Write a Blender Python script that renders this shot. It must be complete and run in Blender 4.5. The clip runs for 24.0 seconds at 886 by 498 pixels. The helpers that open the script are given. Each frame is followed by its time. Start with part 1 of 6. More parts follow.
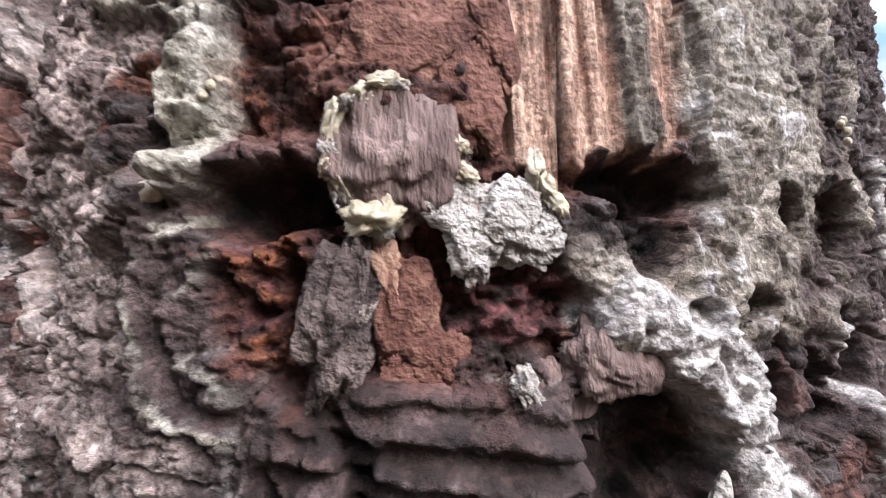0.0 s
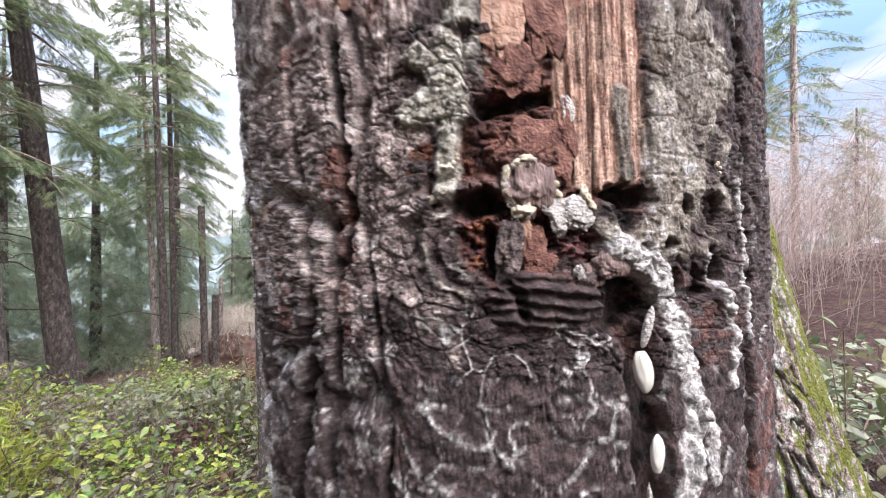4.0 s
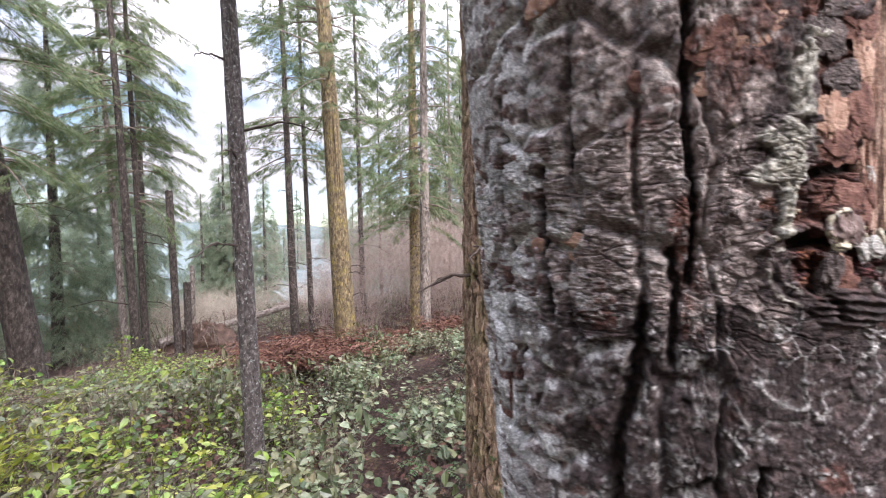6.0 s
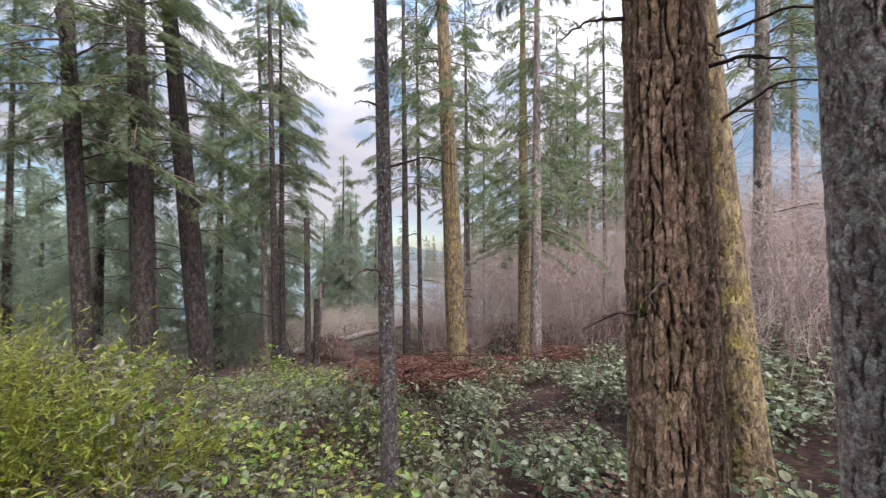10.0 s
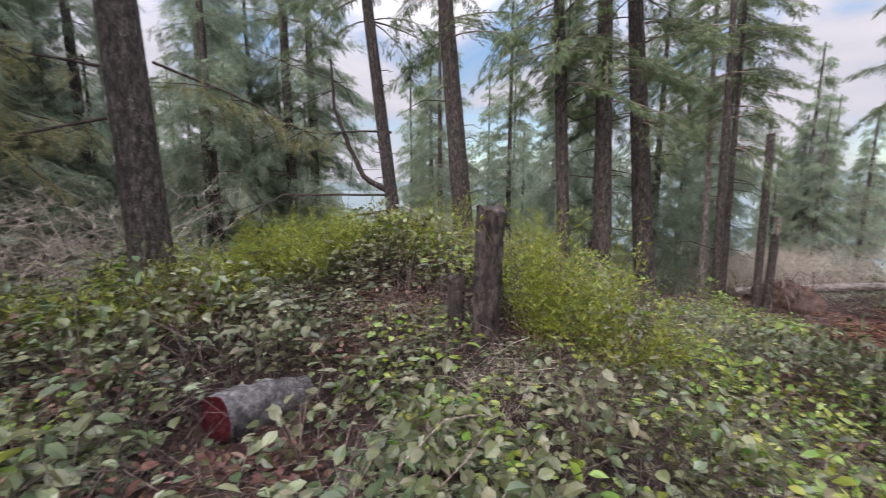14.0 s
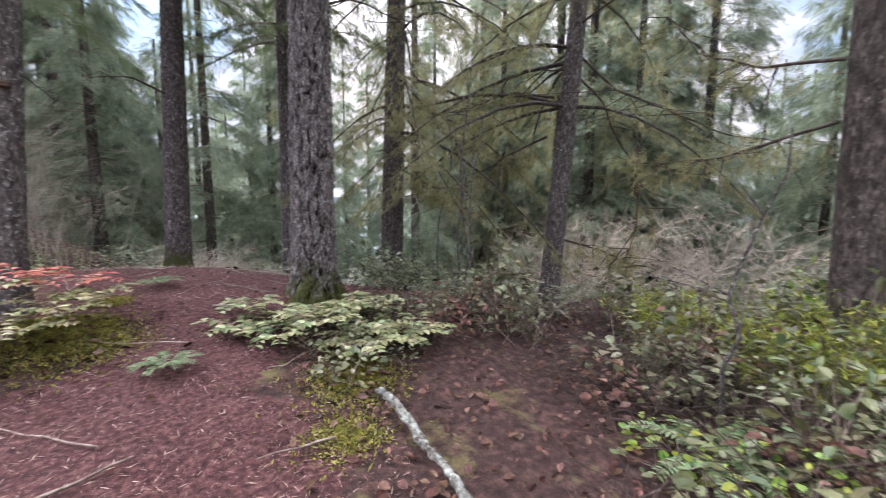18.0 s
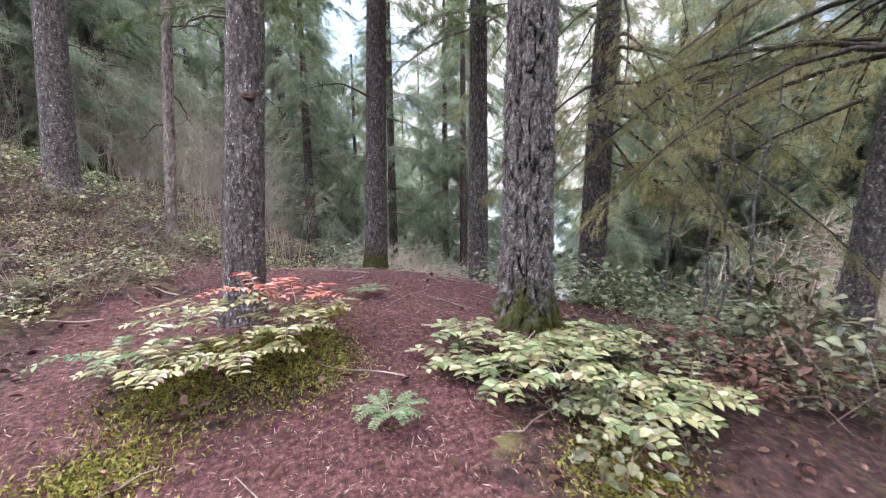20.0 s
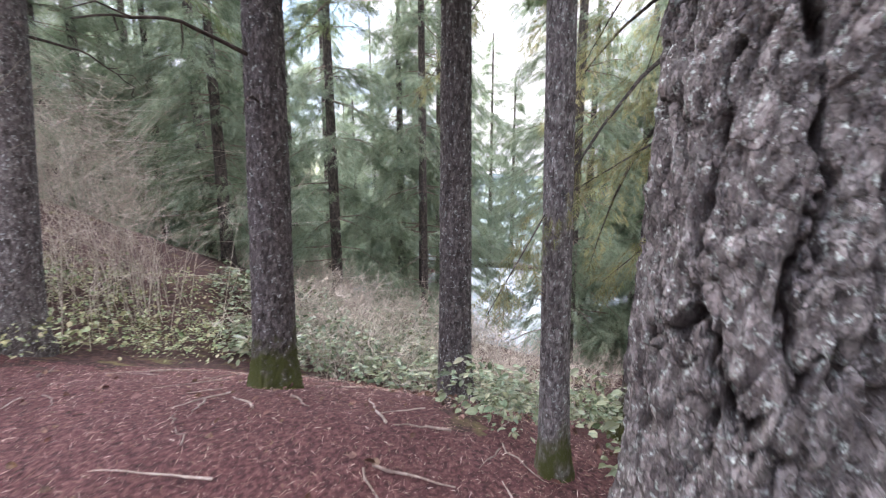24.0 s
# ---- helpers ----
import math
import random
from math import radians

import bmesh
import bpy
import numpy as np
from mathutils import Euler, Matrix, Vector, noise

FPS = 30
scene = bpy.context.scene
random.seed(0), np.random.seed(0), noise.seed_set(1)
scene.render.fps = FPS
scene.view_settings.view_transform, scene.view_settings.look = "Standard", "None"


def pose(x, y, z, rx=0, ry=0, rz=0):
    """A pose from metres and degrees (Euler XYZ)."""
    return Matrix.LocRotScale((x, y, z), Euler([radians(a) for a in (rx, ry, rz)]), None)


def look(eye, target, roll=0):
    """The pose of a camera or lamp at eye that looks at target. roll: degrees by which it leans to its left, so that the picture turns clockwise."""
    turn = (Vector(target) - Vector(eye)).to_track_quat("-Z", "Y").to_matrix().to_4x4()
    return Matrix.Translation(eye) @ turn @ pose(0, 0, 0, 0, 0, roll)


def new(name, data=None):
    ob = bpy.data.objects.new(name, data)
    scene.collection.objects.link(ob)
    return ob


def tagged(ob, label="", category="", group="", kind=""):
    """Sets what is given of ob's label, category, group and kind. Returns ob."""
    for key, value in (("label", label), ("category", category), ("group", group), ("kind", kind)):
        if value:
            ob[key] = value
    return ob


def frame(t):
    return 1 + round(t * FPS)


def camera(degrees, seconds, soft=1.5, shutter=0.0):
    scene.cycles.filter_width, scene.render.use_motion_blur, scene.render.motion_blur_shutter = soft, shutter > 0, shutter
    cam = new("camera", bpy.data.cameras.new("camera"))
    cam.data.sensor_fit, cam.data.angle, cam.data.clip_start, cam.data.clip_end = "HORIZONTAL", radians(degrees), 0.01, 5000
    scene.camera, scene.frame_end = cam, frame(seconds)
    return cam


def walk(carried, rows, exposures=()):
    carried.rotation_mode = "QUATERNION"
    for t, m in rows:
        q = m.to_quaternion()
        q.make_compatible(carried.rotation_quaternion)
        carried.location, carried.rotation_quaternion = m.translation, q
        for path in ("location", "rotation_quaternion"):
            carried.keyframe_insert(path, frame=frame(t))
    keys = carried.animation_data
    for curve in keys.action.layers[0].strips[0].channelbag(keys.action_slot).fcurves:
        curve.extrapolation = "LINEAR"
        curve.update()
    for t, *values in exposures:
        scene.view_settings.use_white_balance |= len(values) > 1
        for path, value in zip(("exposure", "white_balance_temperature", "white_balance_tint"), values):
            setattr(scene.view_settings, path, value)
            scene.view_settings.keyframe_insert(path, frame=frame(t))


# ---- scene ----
cam = camera(95.93, 24.0, soft=1.1, shutter=0.35)
PATH = [  # seconds, place, turn to the left from +y, tilt up, roll
    (0, -0.6855, 2.2120, 1.5616, -6.51, 5.42, 0.12),
    (0.5, -0.6826, 2.2137, 1.5600, -6.52, 5.64, 0.12),
    (1, -0.6838, 2.2133, 1.5597, -6.69, 5.84, 0.06),
    (1.5, -0.6826, 2.2137, 1.5590, -6.88, 5.80, -0.00),
    (3.5, -0.6950, 2.1821, 1.5565, -5.79, 1.38, 0.11),
    (4, -0.7107, 2.1669, 1.5590, -6.33, 0.27, -0.12),
    (4.5, -0.7313, 2.1532, 1.5611, -6.63, -0.44, -0.31),
    (5, -0.7526, 2.1448, 1.5633, -7.50, -0.99, -0.27),
    (5.5, -0.7781, 2.1432, 1.5652, -8.68, -1.56, -0.26),
    (6, -0.8136, 2.1512, 1.5708, -9.80, -2.04, -0.55),
    (6.5, -0.8629, 2.1552, 1.5781, -10.43, -2.01, -0.57),
    (7, -0.9155, 2.1728, 1.5821, -10.28, -1.56, -0.53),
    (7.5, -0.9674, 2.1647, 1.5975, -9.26, -0.88, -0.44),
    (8, -1.0225, 2.1698, 1.6160, -7.67, -0.07, -0.22),
    (8.5, -1.0561, 2.1737, 1.6321, -5.70, 0.67, -0.01),
    (9, -1.0947, 2.1714, 1.6429, -3.23, 1.22, 0.17),
    (9.5, -1.1538, 2.1634, 1.6452, 0.05, 1.50, 0.32),
    (11.5, -1.3090, 2.0827, 1.5650, 21.15, -2.43, 0.16),
    (12, -1.3658, 2.1140, 1.5267, 28.06, -4.50, 0.12),
    (12.5, -1.4660, 2.1410, 1.5116, 35.63, -6.42, 0.26),
    (13, -1.4649, 2.0592, 1.5158, 43.63, -7.68, 0.06),
    (13.5, -1.5298, 1.9157, 1.4892, 51.62, -8.37, 0.07),
    (14, -1.6608, 1.7318, 1.4826, 59.46, -8.70, -0.02),
    (14.5, -1.7819, 1.5351, 1.4939, 67.18, -8.58, -0.16),
    (15, -1.8781, 1.3675, 1.5121, 74.74, -7.99, -0.11),
    (15.5, -1.9449, 1.2215, 1.5301, 82.38, -7.12, -0.24),
    (16, -1.9868, 1.0638, 1.5116, 90.38, -6.09, -0.09),
    (16.5, -2.0426, 0.9113, 1.4913, 99.48, -5.53, 0.24),
    (17, -2.1335, 0.7685, 1.4915, 109.95, -5.69, 0.34),
    (17.5, -2.2803, 0.6109, 1.4831, 120.47, -6.05, 0.39),
    (18, -2.3686, 0.4494, 1.4828, 130.32, -6.33, 0.20),
    (18.5, -2.3769, 0.2231, 1.5103, 138.45, -6.59, -0.02),
    (19, -2.3618, -0.1086, 1.5421, 144.90, -6.89, -0.36),
    (19.5, -2.3867, -0.4069, 1.5650, 149.65, -7.14, -0.69),
    (21.5, -2.8397, -1.7762, 1.8274, 155.24, -7.86, -0.33),
    (22, -3.0555, -2.1417, 1.9255, 156.12, -8.36, -0.65),
    (22.5, -3.2213, -2.5455, 2.0041, 153.59, -8.42, -0.56),
    (23, -3.4919, -2.8925, 2.0647, 151.36, -8.59, -0.07),
    (23.5, -3.7604, -3.2219, 2.1225, 150.06, -8.78, 0.03),
    (24, -3.9537, -3.5227, 2.2094, 146.06, -9.47, -0.05),
]


def path_pose(x, y, z, yaw, tilt, roll):
    a, b = radians(yaw), radians(tilt)
    way = Vector((-math.sin(a) * math.cos(b), math.cos(a) * math.cos(b), math.sin(b)))
    return look(Vector((x, y, z)), Vector((x, y, z)) + way, roll)


walk(cam, [(r[0], path_pose(*r[1:])) for r in PATH], exposures=[(0.0, 1.55), (3.0, 1.7), (4.5, 1.7), (6.0, 1.6), (7.5, 1.5), (9.0, 1.1), (12.0, 0.95), (14.0, 1.0), (16.0, 1.35), (17.0, 1.45), (19.0, 1.9), (24.0, 2.2)])

# ---- light: a bright overcast sky with breaks of blue ----
world = bpy.data.worlds.new("world")
scene.world = world
world.use_nodes = True
wn, wl = world.node_tree.nodes, world.node_tree.links
sky = wn.new("ShaderNodeTexSky")
sky.sky_type, sky.sun_disc = "NISHITA", False
sky.sun_elevation, sky.sun_rotation = radians(38), radians(150)
wcoord = wn.new("ShaderNodeTexCoord")
wmap = wn.new("ShaderNodeMapping")
wmap.inputs["Scale"].default_value = (1.0, 1.0, 2.6)
wl.new(wcoord.outputs["Generated"], wmap.inputs["Vector"])
wnoise = wn.new("ShaderNodeTexNoise")
wnoise.inputs["Scale"].default_value, wnoise.inputs["Detail"].default_value = 2.4, 7
wnoise.inputs["Distortion"].default_value = 0.6
wl.new(wmap.outputs[0], wnoise.inputs["Vector"])
wramp = wn.new("ShaderNodeValToRGB")
wramp.color_ramp.elements[0].position, wramp.color_ramp.elements[1].position = 0.36, 0.52
wl.new(wnoise.outputs["Fac"], wramp.inputs["Fac"])
wcloud = wn.new("ShaderNodeValToRGB")
wcloud.color_ramp.elements[0].color, wcloud.color_ramp.elements[1].color = (4.1, 4.15, 5.0, 1), (5.6, 5.3, 5.75, 1)
wcloud.color_ramp.elements[0].position, wcloud.color_ramp.elements[1].position = 0.42, 0.66
wl.new(wnoise.outputs["Fac"], wcloud.inputs["Fac"])
wmix = wn.new("ShaderNodeMixRGB")
wl.new(wramp.outputs[0], wmix.inputs["Fac"])
wl.new(sky.outputs[0], wmix.inputs["Color1"])
wl.new(wcloud.outputs[0], wmix.inputs["Color2"])
wsep = wn.new("ShaderNodeSeparateXYZ")
wl.new(wcoord.outputs["Generated"], wsep.inputs[0])
wgrad = wn.new("ShaderNodeMapRange")  # an overcast sky is brightest overhead
wgrad.interpolation_type = "SMOOTHERSTEP"
wgrad.inputs["From Min"].default_value = 0.18
wgrad.inputs["To Min"].default_value, wgrad.inputs["To Max"].default_value = 0.64, 4.6
wl.new(wsep.outputs["Z"], wgrad.inputs["Value"])
wmul = wn.new("ShaderNodeMixRGB")
wmul.blend_type, wmul.inputs["Fac"].default_value = "MULTIPLY", 1.0
wl.new(wmix.outputs[0], wmul.inputs["Color1"])
wl.new(wgrad.outputs[0], wmul.inputs["Color2"])
wl.new(wmul.outputs[0], wn["Background"].inputs["Color"])
wn["Background"].inputs["Strength"].default_value = 0.115

sun = new("sun", bpy.data.lights.new("sun", "SUN"))
sun.data.energy, sun.data.angle, sun.data.color = 2.9, radians(45), (1.0, 0.945, 0.965)
sun.matrix_world = look((0, 0, 30), Vector((0, 0, 30)) - Vector((math.sin(radians(150)) * math.cos(radians(38)), math.cos(radians(150)) * math.cos(radians(38)), math.sin(radians(38)))))


# ---- materials ----
def mat(name, base, dark, light, rough=0.85, scale=6.0, stretch=(1, 1, 1), bump=0.4, fine=60.0, spots=None, spot_scale=20.0, spot_at=(0.58, 0.66), island=0.0, spec=0.3, metal=0.0, random=0.0, lump=0.02, coat=0.0, through_light=0.0, furrow_shade=None, flake=0.0):
    """Two scales of colour, a fine relief, and spots of a second substance."""
    m = bpy.data.materials.new(name)
    m.use_nodes = True
    n, l = m.node_tree.nodes, m.node_tree.links
    b = n["Principled BSDF"]
    b.inputs["Roughness"].default_value, b.inputs["Specular IOR Level"].default_value, b.inputs["Metallic"].default_value = rough, spec, metal
    b.inputs["Coat Weight"].default_value = coat
    tc = n.new("ShaderNodeTexCoord")
    mp = n.new("ShaderNodeMapping")
    mp.inputs["Scale"].default_value = stretch
    l.new(tc.outputs["Object"], mp.inputs["Vector"])
    n1 = n.new("ShaderNodeTexNoise")
    n1.inputs["Scale"].default_value, n1.inputs["Detail"].default_value, n1.inputs["Roughness"].default_value = scale, 8, 0.62
    l.new(mp.outputs[0], n1.inputs["Vector"])
    r1 = n.new("ShaderNodeValToRGB")
    e = r1.color_ramp.elements
    e[0].position, e[1].position = 0.3, 0.72
    e[0].color, e[1].color = (*dark, 1), (*light, 1)
    mid = e.new(0.5)
    mid.color = (*base, 1)
    l.new(n1.outputs["Fac"], r1.inputs["Fac"])
    col = r1.outputs[0]
    n2 = n.new("ShaderNodeTexNoise")
    n2.inputs["Scale"].default_value, n2.inputs["Detail"].default_value = fine, 4
    l.new(mp.outputs[0], n2.inputs["Vector"])
    if spots:
        n3 = n.new("ShaderNodeTexNoise")
        n3.inputs["Scale"].default_value, n3.inputs["Detail"].default_value, n3.inputs["Roughness"].default_value = spot_scale, 6, 0.7
        l.new(tc.outputs["Object"], n3.inputs["Vector"])
        r3 = n.new("ShaderNodeValToRGB")
        r3.color_ramp.elements[0].position, r3.color_ramp.elements[1].position = spot_at
        l.new(n3.outputs["Fac"], r3.inputs["Fac"])
        mx = n.new("ShaderNodeMixRGB")
        l.new(r3.outputs[0], mx.inputs["Fac"])
        l.new(col, mx.inputs["Color1"])
        mx.inputs["Color2"].default_value = (*spots, 1)
        col = mx.outputs[0]
    crust = None
    if flake:  # small scales of bark, each with its own tone and lift
        wv = n.new("ShaderNodeTexNoise")
        wv.inputs["Scale"].default_value, wv.inputs["Detail"].default_value = flake * 0.6, 5
        l.new(mp.outputs[0], wv.inputs["Vector"])
        wa = n.new("ShaderNodeMixRGB")
        wa.blend_type, wa.inputs["Fac"].default_value = "ADD", 2.6 / flake
        l.new(mp.outputs[0], wa.inputs["Color1"])
        l.new(wv.outputs["Color"], wa.inputs["Color2"])
        ce, ed = n.new("ShaderNodeTexVoronoi"), n.new("ShaderNodeTexVoronoi")
        ed.feature = "DISTANCE_TO_EDGE"
        for q in (ce, ed):
            q.inputs["Scale"].default_value = flake
            l.new(wa.outputs[0], q.inputs["Vector"])
        sc = n.new("ShaderNodeSeparateColor")
        l.new(ce.outputs["Color"], sc.inputs[0])
        tone = n.new("ShaderNodeMapRange")
        tone.inputs["To Min"].default_value, tone.inputs["To Max"].default_value = 0.68, 1.5
        l.new(sc.outputs[0], tone.inputs["Value"])
        # edges of the scales painted darker, like shade in the gaps
        joint = n.new("ShaderNodeMapRange")
        joint.inputs["From Max"].default_value, joint.inputs["To Min"].default_value = 0.1, 0.55
        l.new(ed.outputs["Distance"], joint.inputs["Value"])
        tj = n.new("ShaderNodeMath")
        tj.operation = "MULTIPLY"
        l.new(tone.outputs[0], tj.inputs[0])
        l.new(joint.outputs[0], tj.inputs[1])
        tm = n.new("ShaderNodeMixRGB")
        tm.blend_type, tm.inputs["Fac"].default_value = "MULTIPLY", 1.0
        l.new(col, tm.inputs["Color1"])
        l.new(tj.outputs[0], tm.inputs["Color2"])
        col = tm.outputs[0]
        crust = n.new("ShaderNodeBump")
        crust.inputs["Strength"].default_value, crust.inputs["Distance"].default_value = 0.9, 0.32 / flake
        l.new(tj.outputs[0], crust.inputs["Height"])
    # darker bark down in the furrows, with the shade of the cracks painted in
    if furrow_shade:
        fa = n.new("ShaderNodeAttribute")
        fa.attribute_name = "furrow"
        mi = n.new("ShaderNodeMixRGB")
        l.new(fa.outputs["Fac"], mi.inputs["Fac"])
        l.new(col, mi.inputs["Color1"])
        mi.inputs["Color2"].default_value = (*furrow_shade, 1)
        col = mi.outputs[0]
    if island or random:
        hs = n.new("ShaderNodeHueSaturation")
        src = n.new("ShaderNodeNewGeometry").outputs["Random Per Island"] if island else n.new("ShaderNodeObjectInfo").outputs["Random"]
        k = island or random
        warm = 0.1 if base[1] > base[0] else 0.02
        for out, lo, hi in (("Value", 1 - 0.75 * k, 1 + 0.75 * k), ("Hue", 0.5 - warm * k, 0.5 + 0.03 * k), ("Saturation", 1 + 0.25 * k, 1 - 0.25 * k)):
            mr = n.new("ShaderNodeMapRange")
            mr.inputs["To Min"].default_value, mr.inputs["To Max"].default_value = lo, hi
            if out == "Hue":
                wn_ = n.new("ShaderNodeTexWhiteNoise")
                wn_.noise_dimensions = "1D"
                l.new(src, wn_.inputs["W"])
                l.new(wn_.outputs["Value"], mr.inputs["Value"])
            else:
                l.new(src, mr.inputs["Value"])
            l.new(mr.outputs[0], hs.inputs[out])
        l.new(col, hs.inputs["Color"])
        col = hs.outputs[0]
    l.new(col, b.inputs["Base Color"])
    bp = n.new("ShaderNodeBump")
    bp.inputs["Strength"].default_value, bp.inputs["Distance"].default_value = bump, lump
    ad = n.new("ShaderNodeMath")
    l.new(n1.outputs["Fac"], ad.inputs[0])
    l.new(n2.outputs["Fac"], ad.inputs[1])
    l.new(ad.outputs[0], bp.inputs["Height"])
    if crust:
        l.new(crust.outputs[0], bp.inputs["Normal"])
    l.new(bp.outputs[0], b.inputs["Normal"])
    if through_light:
        tr = n.new("ShaderNodeBsdfTranslucent")
        l.new(col, tr.inputs["Color"])
        ms = n.new("ShaderNodeMixShader")
        ms.inputs["Fac"].default_value = through_light
        l.new(b.outputs[0], ms.inputs[1])
        l.new(tr.outputs[0], ms.inputs[2])
        l.new(ms.outputs[0], n["Material Output"].inputs["Surface"])
    return m


M = {}
M["bark_grey"] = mat("bark_grey", (0.125, 0.104, 0.1), (0.045, 0.036, 0.035), (0.25, 0.22, 0.21), scale=24, stretch=(1, 1, 0.5), fine=160, spots=(0.46, 0.48, 0.46), spot_scale=30, spot_at=(0.57, 0.64), bump=1.0, furrow_shade=(0.045, 0.03, 0.027), flake=42)
M["bark_dark"] = mat("bark_dark", (0.075, 0.06, 0.053), (0.027, 0.021, 0.02), (0.155, 0.127, 0.112), scale=16, stretch=(1, 1, 0.4), fine=100, spots=(0.27, 0.28, 0.25), spot_scale=24, spot_at=(0.6, 0.7), bump=1.0, furrow_shade=(0.03, 0.02, 0.017), flake=34)
M["bark_brown"] = mat("bark_brown", (0.36, 0.24, 0.17), (0.17, 0.105, 0.075), (0.54, 0.4, 0.3), scale=26, stretch=(1, 1, 0.5), fine=150, spots=(0.3, 0.25, 0.12), spot_scale=4, spot_at=(0.5, 0.68), bump=1.0, furrow_shade=(0.06, 0.033, 0.024), flake=36)
M["bark_yellow"] = mat("bark_yellow", (0.22, 0.165, 0.1), (0.085, 0.06, 0.04), (0.36, 0.28, 0.15), scale=14, stretch=(1, 1, 0.4), fine=90, spots=(0.33, 0.26, 0.08), spot_scale=4, spot_at=(0.52, 0.66), bump=0.9, furrow_shade=(0.05, 0.034, 0.024), flake=30)
M["bark_pale"] = mat("bark_pale", (0.24, 0.2, 0.175), (0.1, 0.08, 0.07), (0.4, 0.35, 0.32), scale=14, stretch=(1, 1, 0.4), fine=90, bump=0.8, furrow_shade=(0.055, 0.04, 0.034), flake=34)
M["bark_lichen"] = mat("bark_lichen", (0.42, 0.335, 0.315), (0.2, 0.145, 0.14), (0.58, 0.5, 0.47), scale=34, stretch=(1, 1, 0.6), fine=170, spots=(0.62, 0.63, 0.58), spot_scale=16, spot_at=(0.5, 0.58), bump=1.0, furrow_shade=(0.11, 0.076, 0.07), flake=46)
M["bark_mossfoot"] = mat("bark_mossfoot", (0.17, 0.145, 0.142), (0.06, 0.048, 0.048), (0.33, 0.3, 0.29), scale=34, stretch=(1, 1, 0.5), fine=200, spots=(0.42, 0.45, 0.42), spot_scale=52, spot_at=(0.56, 0.63), bump=1.0, furrow_shade=(0.042, 0.029, 0.026), flake=46)
M["bark_mosshigh"] = mat("bark_mosshigh", (0.11, 0.09, 0.088), (0.04, 0.031, 0.031), (0.22, 0.19, 0.185), scale=26, stretch=(1, 1, 0.5), fine=170, spots=(0.4, 0.42, 0.4), spot_scale=28, spot_at=(0.58, 0.65), bump=1.0, furrow_shade=(0.038, 0.026, 0.023), flake=42)


def moss_foot(m, colour, top):
    """Moss that climbs the foot of a trunk with a ragged edge."""
    n, l = m.node_tree.nodes, m.node_tree.links
    b = n["Principled BSDF"]
    was = b.inputs["Base Color"].links[0].from_socket
    tc = n.new("ShaderNodeTexCoord")
    sp = n.new("ShaderNodeSeparateXYZ")
    l.new(tc.outputs["Object"], sp.inputs[0])
    nz = n.new("ShaderNodeTexNoise")
    nz.inputs["Scale"].default_value, nz.inputs["Detail"].default_value = 7, 6
    l.new(tc.outputs["Object"], nz.inputs["Vector"])
    sm = n.new("ShaderNodeMath")
    sm.operation = "MULTIPLY_ADD"
    sm.inputs[1].default_value = 1.3
    l.new(nz.outputs["Fac"], sm.inputs[0])
    l.new(sp.outputs["Z"], sm.inputs[2])
    mr = n.new("ShaderNodeMapRange")
    mr.inputs["From Min"].default_value, mr.inputs["From Max"].default_value = top + 0.85, top + 0.5
    l.new(sm.outputs[0], mr.inputs["Value"])
    mx = n.new("ShaderNodeMixRGB")
    mx.inputs["Color2"].default_value = (*colour, 1)
    l.new(mr.outputs[0], mx.inputs["Fac"])
    l.new(was, mx.inputs["Color1"])
    l.new(mx.outputs[0], b.inputs["Base Color"])


moss_foot(M["bark_mossfoot"], (0.062, 0.066, 0.014), 0.22)
moss_foot(M["bark_mosshigh"], (0.06, 0.064, 0.014), 0.42)
M["bark_swept"] = mat("bark_swept", (0.42, 0.335, 0.315), (0.2, 0.145, 0.14), (0.58, 0.5, 0.47), scale=34, stretch=(1, 1, 0.6), fine=170, spots=(0.62, 0.63, 0.58), spot_scale=16, spot_at=(0.5, 0.58), bump=1.0, furrow_shade=(0.11, 0.076, 0.07), flake=46)


def moss_flank(m, colour, way):
    """Moss on the side of a trunk that looks along way."""
    n, l = m.node_tree.nodes, m.node_tree.links
    b = n["Principled BSDF"]
    was = b.inputs["Base Color"].links[0].from_socket
    tc = n.new("ShaderNodeTexCoord")
    dot = n.new("ShaderNodeVectorMath")
    dot.operation, dot.inputs[1].default_value = "DOT_PRODUCT", way
    l.new(tc.outputs["Normal"], dot.inputs[0])
    nz = n.new("ShaderNodeTexNoise")
    nz.inputs["Scale"].default_value, nz.inputs["Detail"].default_value = 9, 7
    l.new(tc.outputs["Object"], nz.inputs["Vector"])
    sm = n.new("ShaderNodeMath")
    sm.operation = "MULTIPLY_ADD"
    sm.inputs[1].default_value = 1.6
    l.new(nz.outputs["Fac"], sm.inputs[0])
    l.new(dot.outputs["Value"], sm.inputs[2])
    mr = n.new("ShaderNodeMapRange")
    mr.inputs["From Min"].default_value, mr.inputs["From Max"].default_value = 1.35, 1.6
    l.new(sm.outputs[0], mr.inputs["Value"])
    mx = n.new("ShaderNodeMixRGB")
    mx.inputs["Color2"].default_value = (*colour, 1)
    l.new(mr.outputs[0], mx.inputs["Fac"])
    l.new(was, mx.inputs["Color1"])
    l.new(mx.outputs[0], b.inputs["Base Color"])


